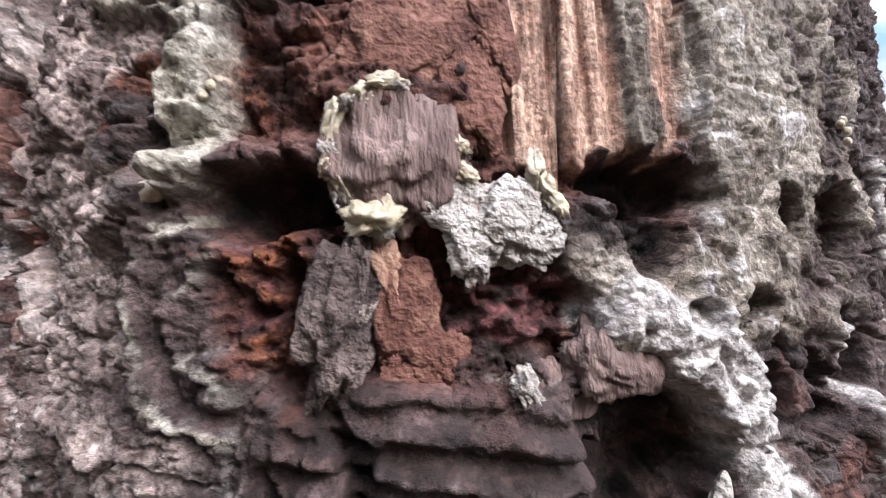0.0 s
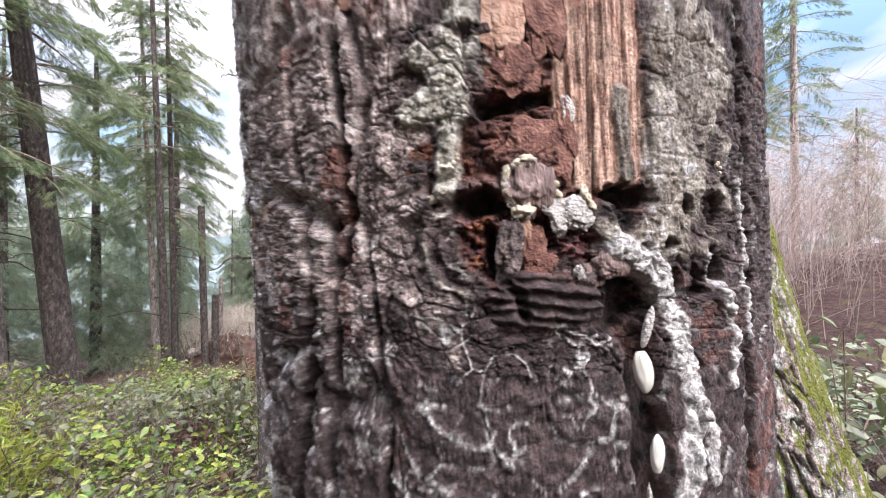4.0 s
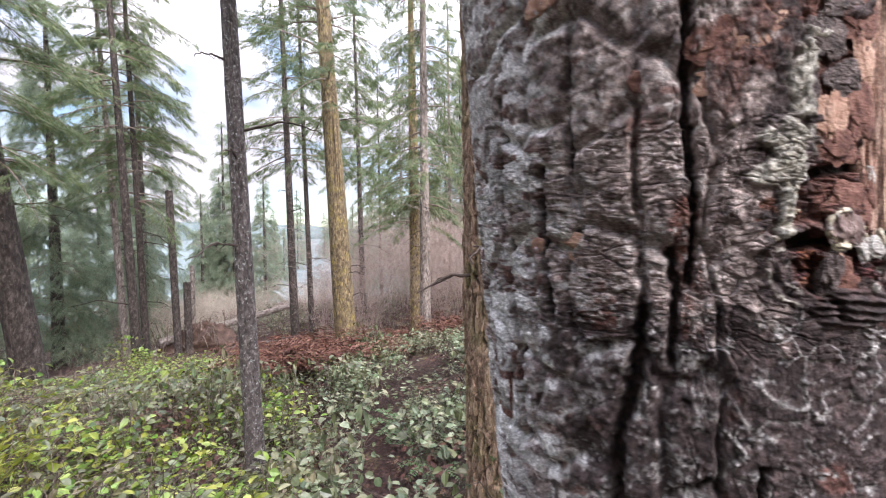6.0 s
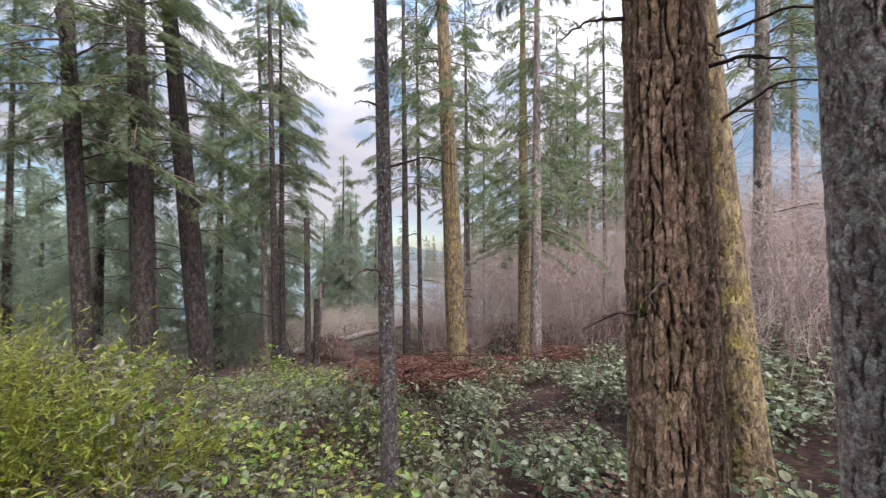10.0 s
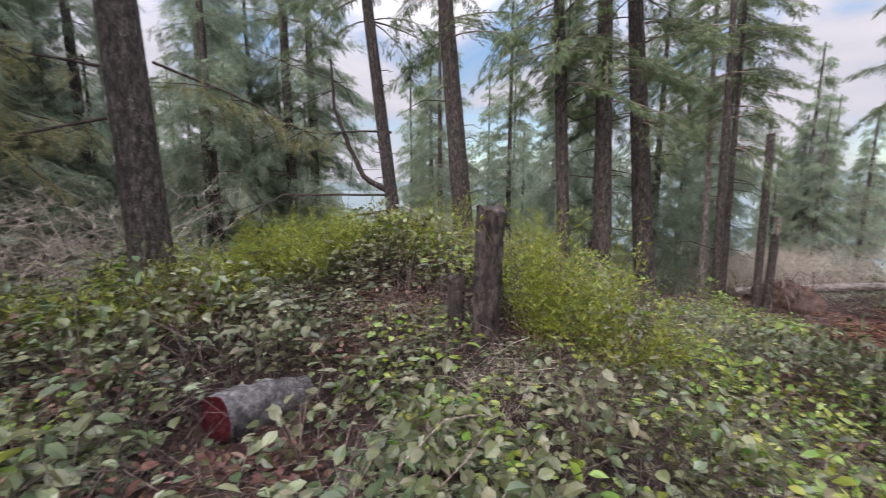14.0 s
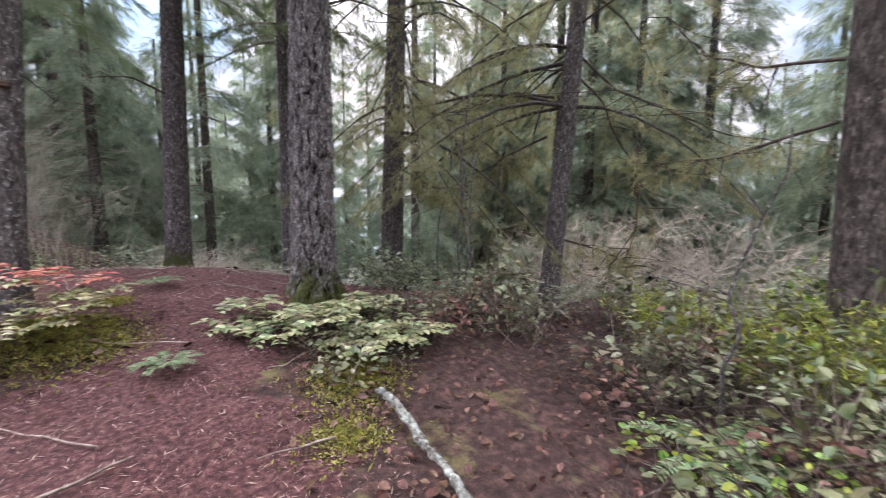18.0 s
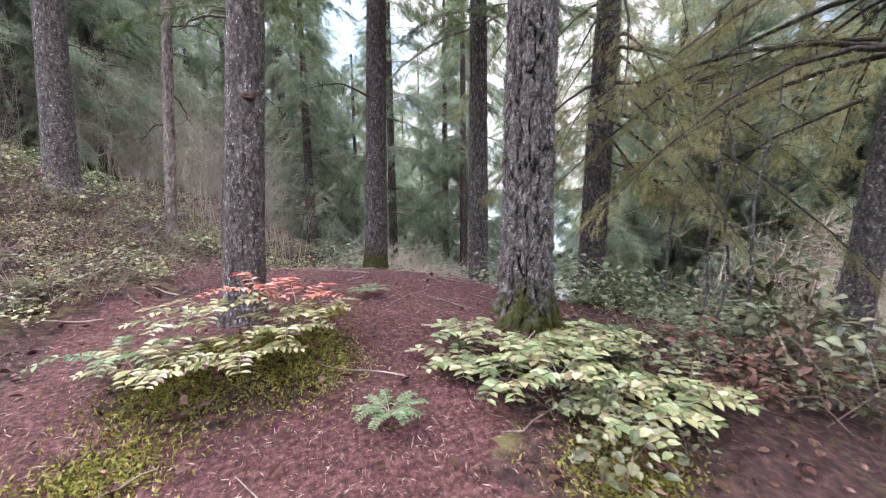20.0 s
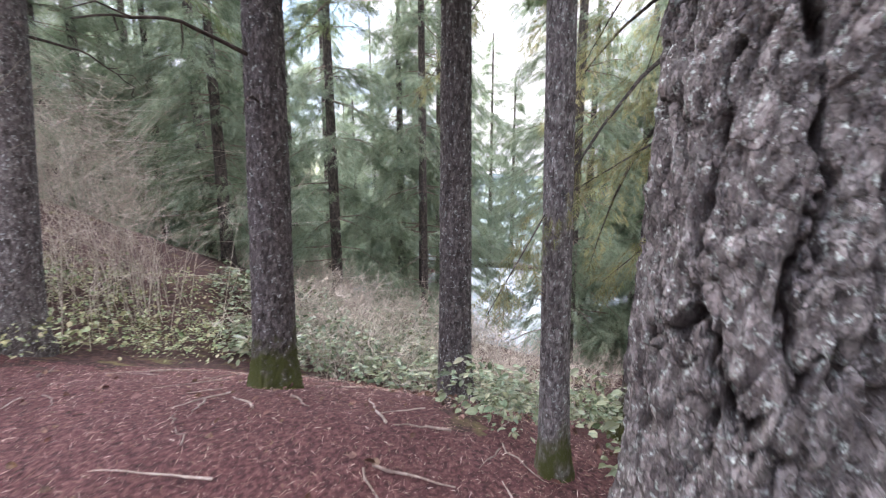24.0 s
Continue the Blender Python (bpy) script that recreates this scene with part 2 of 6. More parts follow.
moss_flank(M["bark_swept"], (0.16, 0.17, 0.035), (0.67, -0.72, 0.15))
M["twig"] = mat("twig", (0.18, 0.135, 0.11), (0.075, 0.055, 0.045), (0.34, 0.28, 0.24), scale=20, bump=0.4, island=0.35)
M["twig_pale"] = mat("twig_pale", (0.26, 0.205, 0.17), (0.13, 0.1, 0.082), (0.42, 0.36, 0.31), scale=20, bump=0.4, island=0.4)
M["twig_dark"] = mat("twig_dark", (0.06, 0.043, 0.037), (0.024, 0.017, 0.015), (0.13, 0.1, 0.088), scale=20, bump=0.4)
M["brush_pale"] = mat("brush_pale", (0.38, 0.32, 0.26), (0.24, 0.2, 0.16), (0.52, 0.46, 0.39), scale=20, bump=0.2, island=0.4)
M["needle_dry"] = mat("needle_dry", (0.3, 0.18, 0.145), (0.15, 0.075, 0.06), (0.56, 0.45, 0.38), rough=0.9, scale=10, bump=0.1, island=0.8)
M["root_soil"] = mat("root_soil", (0.09, 0.055, 0.042), (0.035, 0.022, 0.018), (0.18, 0.12, 0.095), rough=0.95, scale=4, fine=40, bump=1.0)
M["mound"] = mat("mound", (0.24, 0.15, 0.1), (0.1, 0.06, 0.045), (0.34, 0.24, 0.17), rough=0.95, scale=9, fine=60, spots=(0.26, 0.27, 0.05), spot_scale=5, spot_at=(0.47, 0.56), bump=1.0)
M["brush_red"] = mat("brush_red", (0.33, 0.25, 0.22), (0.2, 0.15, 0.13), (0.47, 0.38, 0.34), scale=20, bump=0.2, island=0.5)
M["needles"] = mat("needles", (0.13, 0.185, 0.085), (0.065, 0.1, 0.05), (0.23, 0.28, 0.125), rough=0.6, scale=3, bump=0.1, island=0.55, through_light=0.35)
M["needles_olive"] = mat("needles_olive", (0.25, 0.255, 0.115), (0.13, 0.145, 0.07), (0.38, 0.37, 0.18), rough=0.6, scale=3, bump=0.1, island=0.6, through_light=0.6)
# far needles paler and bluer than the near ones: haze painted into the colour
M["needles_hazed"] = mat("needles_hazed", (0.21, 0.265, 0.18), (0.14, 0.185, 0.13), (0.3, 0.35, 0.235), rough=0.7, scale=1.5, bump=0.1, island=0.5, through_light=0.65)
M["salal"] = mat("salal", (0.1, 0.135, 0.056), (0.04, 0.06, 0.027), (0.2, 0.235, 0.11), rough=0.3, scale=5, bump=0.15, island=0.8, spec=0.6, through_light=0.25)
M["salal_bright"] = mat("salal_bright", (0.19, 0.3, 0.05), (0.1, 0.175, 0.035), (0.33, 0.42, 0.1), rough=0.4, scale=5, bump=0.15, island=0.65, spec=0.4, through_light=0.35)
M["salal_dull"] = mat("salal_dull", (0.115, 0.128, 0.058), (0.044, 0.053, 0.025), (0.235, 0.25, 0.135), rough=0.33, scale=5, bump=0.15, island=0.8, spec=0.6, through_light=0.25)
M["salal_pale"] = mat("salal_pale", (0.135, 0.175, 0.09), (0.06, 0.088, 0.045), (0.27, 0.3, 0.18), rough=0.3, scale=5, bump=0.15, island=0.8, spec=0.6, through_light=0.25)
M["broom"] = mat("broom", (0.22, 0.275, 0.042), (0.12, 0.16, 0.028), (0.36, 0.4, 0.075), rough=0.6, scale=3, bump=0.1, island=0.5, through_light=0.35)
M["dead_leaf"] = mat("dead_leaf", (0.08, 0.035, 0.024), (0.035, 0.014, 0.011), (0.18, 0.092, 0.062), rough=0.7, scale=12, bump=0.2, island=0.8)
M["fern_rust"] = mat("fern_rust", (0.115, 0.048, 0.032), (0.05, 0.02, 0.015), (0.21, 0.1, 0.066), rough=0.8, scale=6, bump=0.2, island=0.6)
M["fern"] = mat("fern", (0.12, 0.2, 0.09), (0.07, 0.13, 0.06), (0.19, 0.28, 0.14), rough=0.5, scale=6, bump=0.1, island=0.5, through_light=0.3)
M["moss"] = mat("moss", (0.22, 0.225, 0.04), (0.1, 0.105, 0.025), (0.38, 0.36, 0.07), rough=0.95, scale=18, bump=1.0, fine=160, island=0.5)
M["mahonia"] = mat("mahonia", (0.19, 0.23, 0.1), (0.1, 0.14, 0.066), (0.34, 0.34, 0.18), rough=0.4, scale=5, bump=0.1, island=0.8, spec=0.5, through_light=0.2)
M["mahonia_gold"] = mat("mahonia_gold", (0.22, 0.235, 0.09), (0.11, 0.125, 0.05), (0.38, 0.37, 0.17), rough=0.4, scale=5, bump=0.1, island=0.9, spec=0.5, through_light=0.25)
M["mahonia_red"] = mat("mahonia_red", (0.5, 0.13, 0.1), (0.35, 0.07, 0.06), (0.6, 0.28, 0.2), rough=0.4, scale=8, bump=0.1, island=0.7, spec=0.5, through_light=0.2)
M["stump"] = mat("stump", (0.06, 0.046, 0.041), (0.02, 0.015, 0.014), (0.125, 0.1, 0.09), scale=10, stretch=(1, 1, 0.3), fine=70, bump=0.8, flake=26)
M["red_wood"] = mat("red_wood", (0.055, 0.0035, 0.007), (0.02, 0.002, 0.003), (0.09, 0.007, 0.011), rough=0.6, scale=15, bump=0.5)
M["log_grey"] = mat("log_grey", (0.12, 0.11, 0.11), (0.04, 0.036, 0.036), (0.26, 0.25, 0.24), scale=20, fine=90, bump=0.9)
M["lichen"] = mat("lichen", (0.17, 0.17, 0.15), (0.05, 0.045, 0.04), (0.42, 0.45, 0.4), rough=0.95, scale=22, spots=(0.06, 0.045, 0.04), spot_scale=14, spot_at=(0.52, 0.6), bump=0.8)
M["water"] = mat("water", (0.25, 0.28, 0.3), (0.22, 0.25, 0.27), (0.3, 0.33, 0.35), rough=0.08, scale=0.6, bump=0.05, fine=2, spec=0.9, metal=0.0)
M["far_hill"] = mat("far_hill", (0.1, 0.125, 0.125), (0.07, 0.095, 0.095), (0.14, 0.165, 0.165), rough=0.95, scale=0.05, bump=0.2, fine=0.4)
M["ground"] = mat("ground", (0.055, 0.028, 0.024), (0.018, 0.01, 0.009), (0.125, 0.068, 0.056), rough=0.95, scale=14, fine=90, spots=(0.14, 0.12, 0.05), spot_scale=2.3, spot_at=(0.55, 0.68), bump=1.0, lump=0.03)
M["trail"] = mat("trail", (0.088, 0.034, 0.034), (0.027, 0.011, 0.011), (0.2, 0.094, 0.086), rough=0.95, scale=26, fine=130, spots=(0.36, 0.25, 0.21), spot_scale=60, spot_at=(0.61, 0.66), bump=1.0, lump=0.03)


# ---- shaping helpers ----
def hash2(i, j, seed):
    h = (i.astype(np.int64) * 374761393 + j.astype(np.int64) * 668265263 + seed * 1442695041) & 0x7FFFFFFF
    h = ((h ^ (h >> 13)) * 1274126177) & 0x7FFFFFFF
    return ((h ^ (h >> 16)) & 0xFFFFFF) / float(0xFFFFFF)


def vnoise(u, v, seed=0, wrap=0):
    """Smooth value noise, -1 to 1; wrap: the period in u."""
    i, j = np.floor(u), np.floor(v)
    a, b = u - i, v - j
    a, b = a * a * (3 - 2 * a), b * b * (3 - 2 * b)
    w = (lambda q: np.mod(q, wrap)) if wrap else (lambda q: q)
    h00, h10, h01, h11 = hash2(w(i), j, seed), hash2(w(i + 1), j, seed), hash2(w(i), j + 1, seed), hash2(w(i + 1), j + 1, seed)
    return 2 * (h00 * (1 - a) * (1 - b) + h10 * a * (1 - b) + h01 * (1 - a) * b + h11 * a * b) - 1


def fnoise(u, v, seed=0, wrap=0, octaves=4):
    out, amp = 0 * u, 1.0
    for k in range(octaves):
        out = out + amp * vnoise(u * 2**k, v * 2**k, seed + 17 * k, wrap * 2**k)
        amp *= 0.5
    return out


def plates(u, v, seed=0, wrap=0):
    """Cells of cracked bark: the distance to the nearest joint (0 in the crack), and a number for each cell."""
    i, j = np.floor(u), np.floor(v)
    f1, f2, cell = np.full(u.shape, 9.0), np.full(u.shape, 9.0), np.zeros(u.shape)
    for di in (-1, 0, 1):
        for dj in (-1, 0, 1):
            ii, jj = i + di, j + dj
            wi = np.mod(ii, wrap) if wrap else ii
            px, py = ii + 0.15 + 0.7 * hash2(wi, jj, seed), jj + 0.15 + 0.7 * hash2(wi, jj, seed + 5)
            d = np.hypot(u - px, v - py)
            c = hash2(wi, jj, seed + 9)
            near = d < f1
            f2 = np.where(near, f1, np.minimum(f2, d))
            cell = np.where(near, c, cell)
            f1 = np.where(near, d, f1)
    return f2 - f1, cell


def mesh_of(name, verts, faces, material, smooth=True):
    """A mesh from arrays of places and of triangles or quads."""
    me = bpy.data.meshes.new(name)
    verts, faces = np.asarray(verts, np.float32), np.asarray(faces, np.int32)
    n, k = faces.shape
    me.vertices.add(len(verts))
    me.vertices.foreach_set("co", verts.ravel())
    me.loops.add(n * k)
    me.loops.foreach_set("vertex_index", faces.ravel())
    me.polygons.add(n)
    me.polygons.foreach_set("loop_start", np.arange(0, n * k, k, dtype=np.int32))
    me.polygons.foreach_set("use_smooth", np.full(n, smooth))
    me.update(calc_edges=True)
    me.materials.append(M[material] if isinstance(material, str) else material)
    return me


def thing(name, place, label, category, group="", kind=""):
    ob = new(name)
    ob.location = place
    return tagged(ob, label, category, group, kind)


def sub(name, me, parent, label=""):
    ob = new(name, me)
    ob.parent = parent
    return tagged(ob, label) if label else ob


def grid_faces(rows, cols, closed=False):
    r, c = np.arange(rows - 1)[:, None], np.arange(cols if closed else cols - 1)[None]
    a, b = r * cols + c, r * cols + (c + 1) % cols
    return np.stack([a, b, b + cols, a + cols], -1).reshape(-1, 4)


def tube(points, radii, sides=6):
    """Places and quads of a round bar along points."""
    p, r = np.asarray(points, float), np.asarray(radii, float)
    d = np.gradient(p, axis=0)
    d /= np.linalg.norm(d, axis=1)[:, None] + 1e-9
    ref = np.where(np.abs(d[:, 2:3]) > 0.9, np.array([[1.0, 0, 0]]), np.array([[0, 0, 1.0]]))
    x = np.cross(d, ref)
    x /= np.linalg.norm(x, axis=1)[:, None] + 1e-9
    y = np.cross(d, x)
    a = np.linspace(0, 2 * np.pi, sides, endpoint=False)
    v = p[:, None] + r[:, None, None] * (np.cos(a)[None, :, None] * x[:, None] + np.sin(a)[None, :, None] * y[:, None])
    return v.reshape(-1, 3), grid_faces(len(p), sides, True)


def join(parts):
    vs, fs, n = [], [], 0
    for v, f in parts:
        vs.append(v)
        fs.append(f + n)
        n += len(v)
    return np.concatenate(vs), np.concatenate(fs)


LEAF_V = np.array([(0, 0, 0), (-0.29, 0.3, 0.07), (0.29, 0.3, 0.07), (-0.27, 0.66, 0.04), (0.27, 0.66, 0.04), (0, 1, -0.12), (0, 0.5, -0.03)])
LEAF_F = np.array([(0, 2, 6), (2, 4, 6), (4, 5, 6), (5, 3, 6), (3, 1, 6), (1, 0, 6)])
BLADE_V = np.array([(0, 0, 0), (-0.16, 0.4, 0.02), (0.16, 0.4, 0.02), (0, 1, -0.1)])
BLADE_F = np.array([(0, 2, 1), (1, 2, 3)])
_f = [(0.08 + 0.145 * k, sg, 0.36 - 0.036 * k) for k in range(6) for sg in (-1, 1)]
SPRAY_V = np.array([(-0.022, 0, 0), (0.022, 0, 0), (0, 1, -0.14)] + [p for y, sg, ln in _f for p in ((0, y - 0.03, 0), (0, y + 0.03, 0), (sg * ln * 0.72, y + ln * 0.75, -0.05 - 0.03 * sg))])
SPRAY_F = np.arange(len(SPRAY_V)).reshape(-1, 3)
rng = np.random.default_rng(11)


def strewn(base_v, base_f, place, way, size, wide=1.0, rand=rng, tilt=0.5):
    """Copies of a small shape at places, pointing along way, turned about it at random, as one array."""
    n = len(place)
    y = way / (np.linalg.norm(way, axis=1)[:, None] + 1e-9)
    up = np.array([[0, 0, 1.0]]) + tilt * rand.normal(size=(n, 3))
    x = np.cross(y, up)
    x /= np.linalg.norm(x, axis=1)[:, None] + 1e-9
    z = np.cross(x, y)
    s = np.broadcast_to(np.asarray(size, float), (n,))[:, None, None]
    v = place[:, None] + s * (wide * base_v[None, :, 0:1] * x[:, None] + base_v[None, :, 1:2] * y[:, None] + base_v[None, :, 2:3] * z[:, None])
    f = base_f[None] + (np.arange(n) * len(base_v))[:, None, None]
    return v.reshape(-1, 3), f.reshape(-1, base_f.shape[1])


# ---- ground ----
HILLS = [(-2, 7), (-6, 12), (1, 12), (-8, 5), (-5, 1), (-8, -3), (-5, -7), (-2, -9), (-1, -4), (1, 1), (-12, 0), (-10, -9), (-3, -1), (-4, 5), (1, -10), (5, 6), (-4, -11), (0, 17), (-10, 16)]
COEF = [0.734, 0.164, -0.099, -0.758, -0.349, -0.285, 1.804, -0.705, 0.082, 0.913, 0.516, -1.176, -0.03, 0.453, -2.304, 0.638, -0.432, 0.607, -0.932, -2.194, -2.116, 0.034]


def ground_z(x, y):
    x, y = np.asarray(x, float), np.asarray(y, float)
    far = np.hypot(x + 3.5, y - 1.0)
    k = np.minimum(1, 22 / np.maximum(far, 1e-6))
    xx, yy = -3.5 + (x + 3.5) * k, 1.0 + (y - 1.0) * k
    z = COEF[0] + COEF[1] * xx + COEF[2] * yy
    for (a, b), c in zip(HILLS, COEF[3:]):
        z = z + c * np.exp(-((xx - a) ** 2 + (yy - b) ** 2) / 18.0)
    z = np.clip(z, -5.0, 3.2)
    # the slope down to the pond
    s = -0.72 * (x + 3.5) - 0.69 * (y + 5)
    z = z - 0.55 * np.maximum(0, np.minimum(s - 6.5, 14)) * 0.9
    z = z + 0.2 * np.exp(-(((x + 2.4) / 0.62) ** 2) - ((y + 3.95) / 0.45) ** 2)  # the mossy mound
    z = z - 0.5 * np.exp(-(((x + 1.0) / 2.3) ** 2) - ((y + 8.4) / 2.7) ** 2)  # the bank dips behind the trail
    fade = np.clip((far - 24) / 50, 0, 1)
    z = z + 0.03 * fnoise(x * 1.3, y * 1.3, 3, 0, 3) * (1 - fade)
    return z * (1 - fade) + fade * -9.0


def trail_at(x, y):
    """How bare the ground is: 1 on the trodden trail."""
    pts = [(-2.2, 0.35, 0.55), (-2.75, -1.6, 0.75), (-3.2, -3.4, 1.0), (-3.9, -5.4, 1.9), (-3.9, -7.6, 2.2)]
    side = [(-2.6, -1.8, 0.8), (-1.8, -3.6, 0.9), (-1.9, -5.0, 1.0)]
    slope = [(-4.6, -4.9, 1.2), (-6.3, -5.0, 1.0), (-6.9, -5.9, 0.9)]
    best = np.full(np.shape(x), -9.0)
    for (ax, ay, aw), (bx, by, bw) in list(zip(pts, pts[1:])) + list(zip(side, side[1:])) + list(zip(slope, slope[1:])):
        t = np.clip(((x - ax) * (bx - ax) + (y - ay) * (by - ay)) / ((bx - ax) ** 2 + (by - ay) ** 2), 0, 1)
        d = np.hypot(x - ax - t * (bx - ax), y - ay - t * (by - ay))
        best = np.maximum(best, aw + t * (bw - aw) - d)
    return np.where(((x + 2.4) / 0.85) ** 2 + ((y + 3.95) / 0.65) ** 2 < 1, -0.6, best)


def make_ground():
    q = np.concatenate([-np.geomspace(3000, 14.5, 34), np.linspace(-14, 14, 330), np.geomspace(14.5, 3000, 34)])
    X, Y = np.meshgrid(q - 4.0, q + 1.0)
    Z = ground_z(X, Y) + 0.008 * fnoise(X * 4, Y * 4, 4)
    v = np.stack([X, Y, Z], -1).reshape(-1, 3)
    f = grid_faces(len(q), len(q))
    me = mesh_of("ground", v, f, "ground")
    me.materials.append(M["trail"])
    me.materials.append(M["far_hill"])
    c = v[f].mean(1)
    bare = trail_at(c[:, 0], c[:, 1]) + 0.28 * fnoise(c[:, 0] * 2.2, c[:, 1] * 2.2, 8) > 0
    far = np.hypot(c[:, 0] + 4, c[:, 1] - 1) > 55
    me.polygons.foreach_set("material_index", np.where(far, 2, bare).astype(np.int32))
    tagged(new("ground", me), "forest floor of dark soil, litter and a red-brown trodden needle trail", "ground", kind="structure")


make_ground()


# ---- trees ----
def smooth01(q):
    q = np.clip(q, 0, 1)
    return q * q * (3 - 2 * q)


def trunk_mesh(name, dia, height, lean, material, seed, furrow=0.05, cells=9, sides=64, near=3.2, rows=110, flare=0.35, top=0.25, ridge=5.0, scaly=0.16, warp=0.42, sweep=(0, 0)):
    """A tapered trunk with plated, furrowed bark: close rows up to the height near, few above."""
    z = np.concatenate([np.linspace(-0.35, near, rows), np.linspace(near, height, 14)[1:]])
    a = np.linspace(0, 2 * np.pi, sides, endpoint=False)
    A, Z = np.meshgrid(a, z)
    t = np.clip(Z / height, 0, 1)
    R = dia / 2 * ((1 - t) + top * t) * (1 + flare * np.exp(-np.maximum(Z, 0) / 0.22) * (1 + 0.35 * np.sin(3 * A + seed) + 0.2 * np.sin(5 * A + 2 * seed)))
    U, V = A / (2 * np.pi) * cells, Z / (np.pi * dia / cells * ridge)
    w = warp * fnoise(U, V * 2.4, seed, cells, 4)
    rough_0 = fnoise(U, V * 3, seed + 8, cells, 3)
    e1, c1 = plates(U + w, V + 0.5 * w, seed + 3, cells)
    e2, c2 = plates(U * 2 + w, V * 5 + w, seed + 5, cells * 2)
    dv = np.gradient(V[:, 0])[:, None] * ridge
    e1 = e1 / np.maximum(np.hypot(np.gradient(e1, axis=1) * sides / cells, np.gradient(e1, axis=0) / dv), 0.35) * 1.7 + 0.16 * fnoise(U * 3, V * 9, seed + 11, cells * 3, 3)
    gap = 0.3 + 0.12 * rough_0 + 0.14 * vnoise(U * 0.5, V * 1.5, seed + 6, max(1, cells // 2))
    gap = np.maximum(gap * (0.6 if cells < 17 else 1.0), 0.05)
    crack, minor = smooth01(e1 / gap), smooth01(e2 / 0.16)
    rough = fnoise(U * 2, V * 7, seed + 7, cells * 2, 4)
    R = R * (1 + furrow * (0.85 * (crack - 1) + 0.3 * (c1 - 0.5) + 0.22 * (minor - 1) + 0.2 * (c2 - 0.5) + 0.6 * scaly * rough + 0.5 * scaly * np.floor(3 * rough) / 3))
    bow = np.exp(-np.maximum(Z, 0) / 1.2)
    v = np.stack([R * np.cos(A) + lean[0] * Z + sweep[0] * bow, R * np.sin(A) + lean[1] * Z + sweep[1] * bow, Z], -1).reshape(-1, 3)
    me = mesh_of(name, v, grid_faces(len(z), sides, True), material)
    # crack mask that puts the shade colour into the furrows
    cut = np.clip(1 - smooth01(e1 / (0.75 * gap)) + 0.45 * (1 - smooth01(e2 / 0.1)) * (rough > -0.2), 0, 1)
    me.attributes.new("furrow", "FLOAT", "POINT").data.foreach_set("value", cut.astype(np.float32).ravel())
    return me


def crown_arrays(height, base, spread, whorls, per, blade, seed, droop=0.35, start=0.0, dens=1.0, far=False):
    """Limbs and needle sprays of a conifer from the height base up to its top."""
    r = np.random.default_rng(seed)
    limbs, places, ways = [], [], []
    for k in range(whorls):
        h = base + (height - base) * (k + r.uniform(0, 0.9)) / whorls
        full = spread * (1 - (h - base) / (height - base)) ** 0.75 + 0.25
        for _ in range(per):
            a, ln = r.uniform(0, 2 * np.pi), full * r.uniform(0.55, 1.1)
            s = np.linspace(0, 1, 6)
            rise = r.uniform(-0.25, 0.35)
            bend = r.normal(0, 0.18)
            az = a + bend * s
            p = np.stack([ln * s * np.cos(az), ln * s * np.sin(az), h + ln * (rise * s - droop * s**2)], -1)
            limbs.append(tube(p[::2] if far else p, np.linspace(0.008 + 0.008 * ln, 0.003, 3 if far else 6), 3 if far else 4))
            m = max(6, int(dens * ln * 26))
            q = r.uniform(0.18 + start, 1, m) ** 0.8
            at_ = np.stack([np.interp(q, s, p[:, i]) for i in range(3)], -1)
            d = np.stack([np.interp(q, s, np.gradient(p[:, i])) for i in range(3)], -1)
            d /= np.linalg.norm(d, axis=1)[:, None]
            side = np.cross(d, (0, 0, 1.0)) * r.choice((-1, 1), m)[:, None]
            off = side * (r.uniform(0, 0.24, m) * ln * (1.15 - q))[:, None]
            places.append(at_ + off + r.normal(0, 0.1 if far else 0.03, (m, 3)) - np.array([0, 0, 1]) * (np.linalg.norm(off, axis=1) * 0.35)[:, None])
            ways.append(0.75 * d + 0.7 * side + np.array([0, 0, -0.28]) + r.normal(0, 0.22, (m, 3)))
    places, ways = np.concatenate(places), np.concatenate(ways)
    keep = r.uniform(blade * 0.6, blade * 1.35, len(places))
    return join(limbs), strewn(SPRAY_V, SPRAY_F, places, ways, keep, 1.0, r, 0.5)


def crown_meshes(name, needle, limb="twig", **k):
    (lv, lf), (nv, nf) = crown_arrays(**k)
    return mesh_of("limbs", lv, lf, limb), mesh_of("crown", nv, nf, needle, False)


HIGH = [crown_meshes("high", "needles", height=17.0, base=7.0, spread=2.4, whorls=16, per=4, blade=0.21, seed=s, dens=3.0) for s in (1, 2, 3)]
MID = [crown_meshes("mid", "needles", height=17.0, base=4.8, spread=2.2, whorls=24, per=4, blade=0.17, seed=s, dens=4.0, droop=0.45) for s in (6, 7)]
LOWER = [crown_meshes("low", "needles_olive", "bark_dark", height=17.0, base=2.9, spread=3.4, whorls=24, per=4, blade=0.13, seed=s, dens=4.5, droop=0.55) for s in (4, 5)]

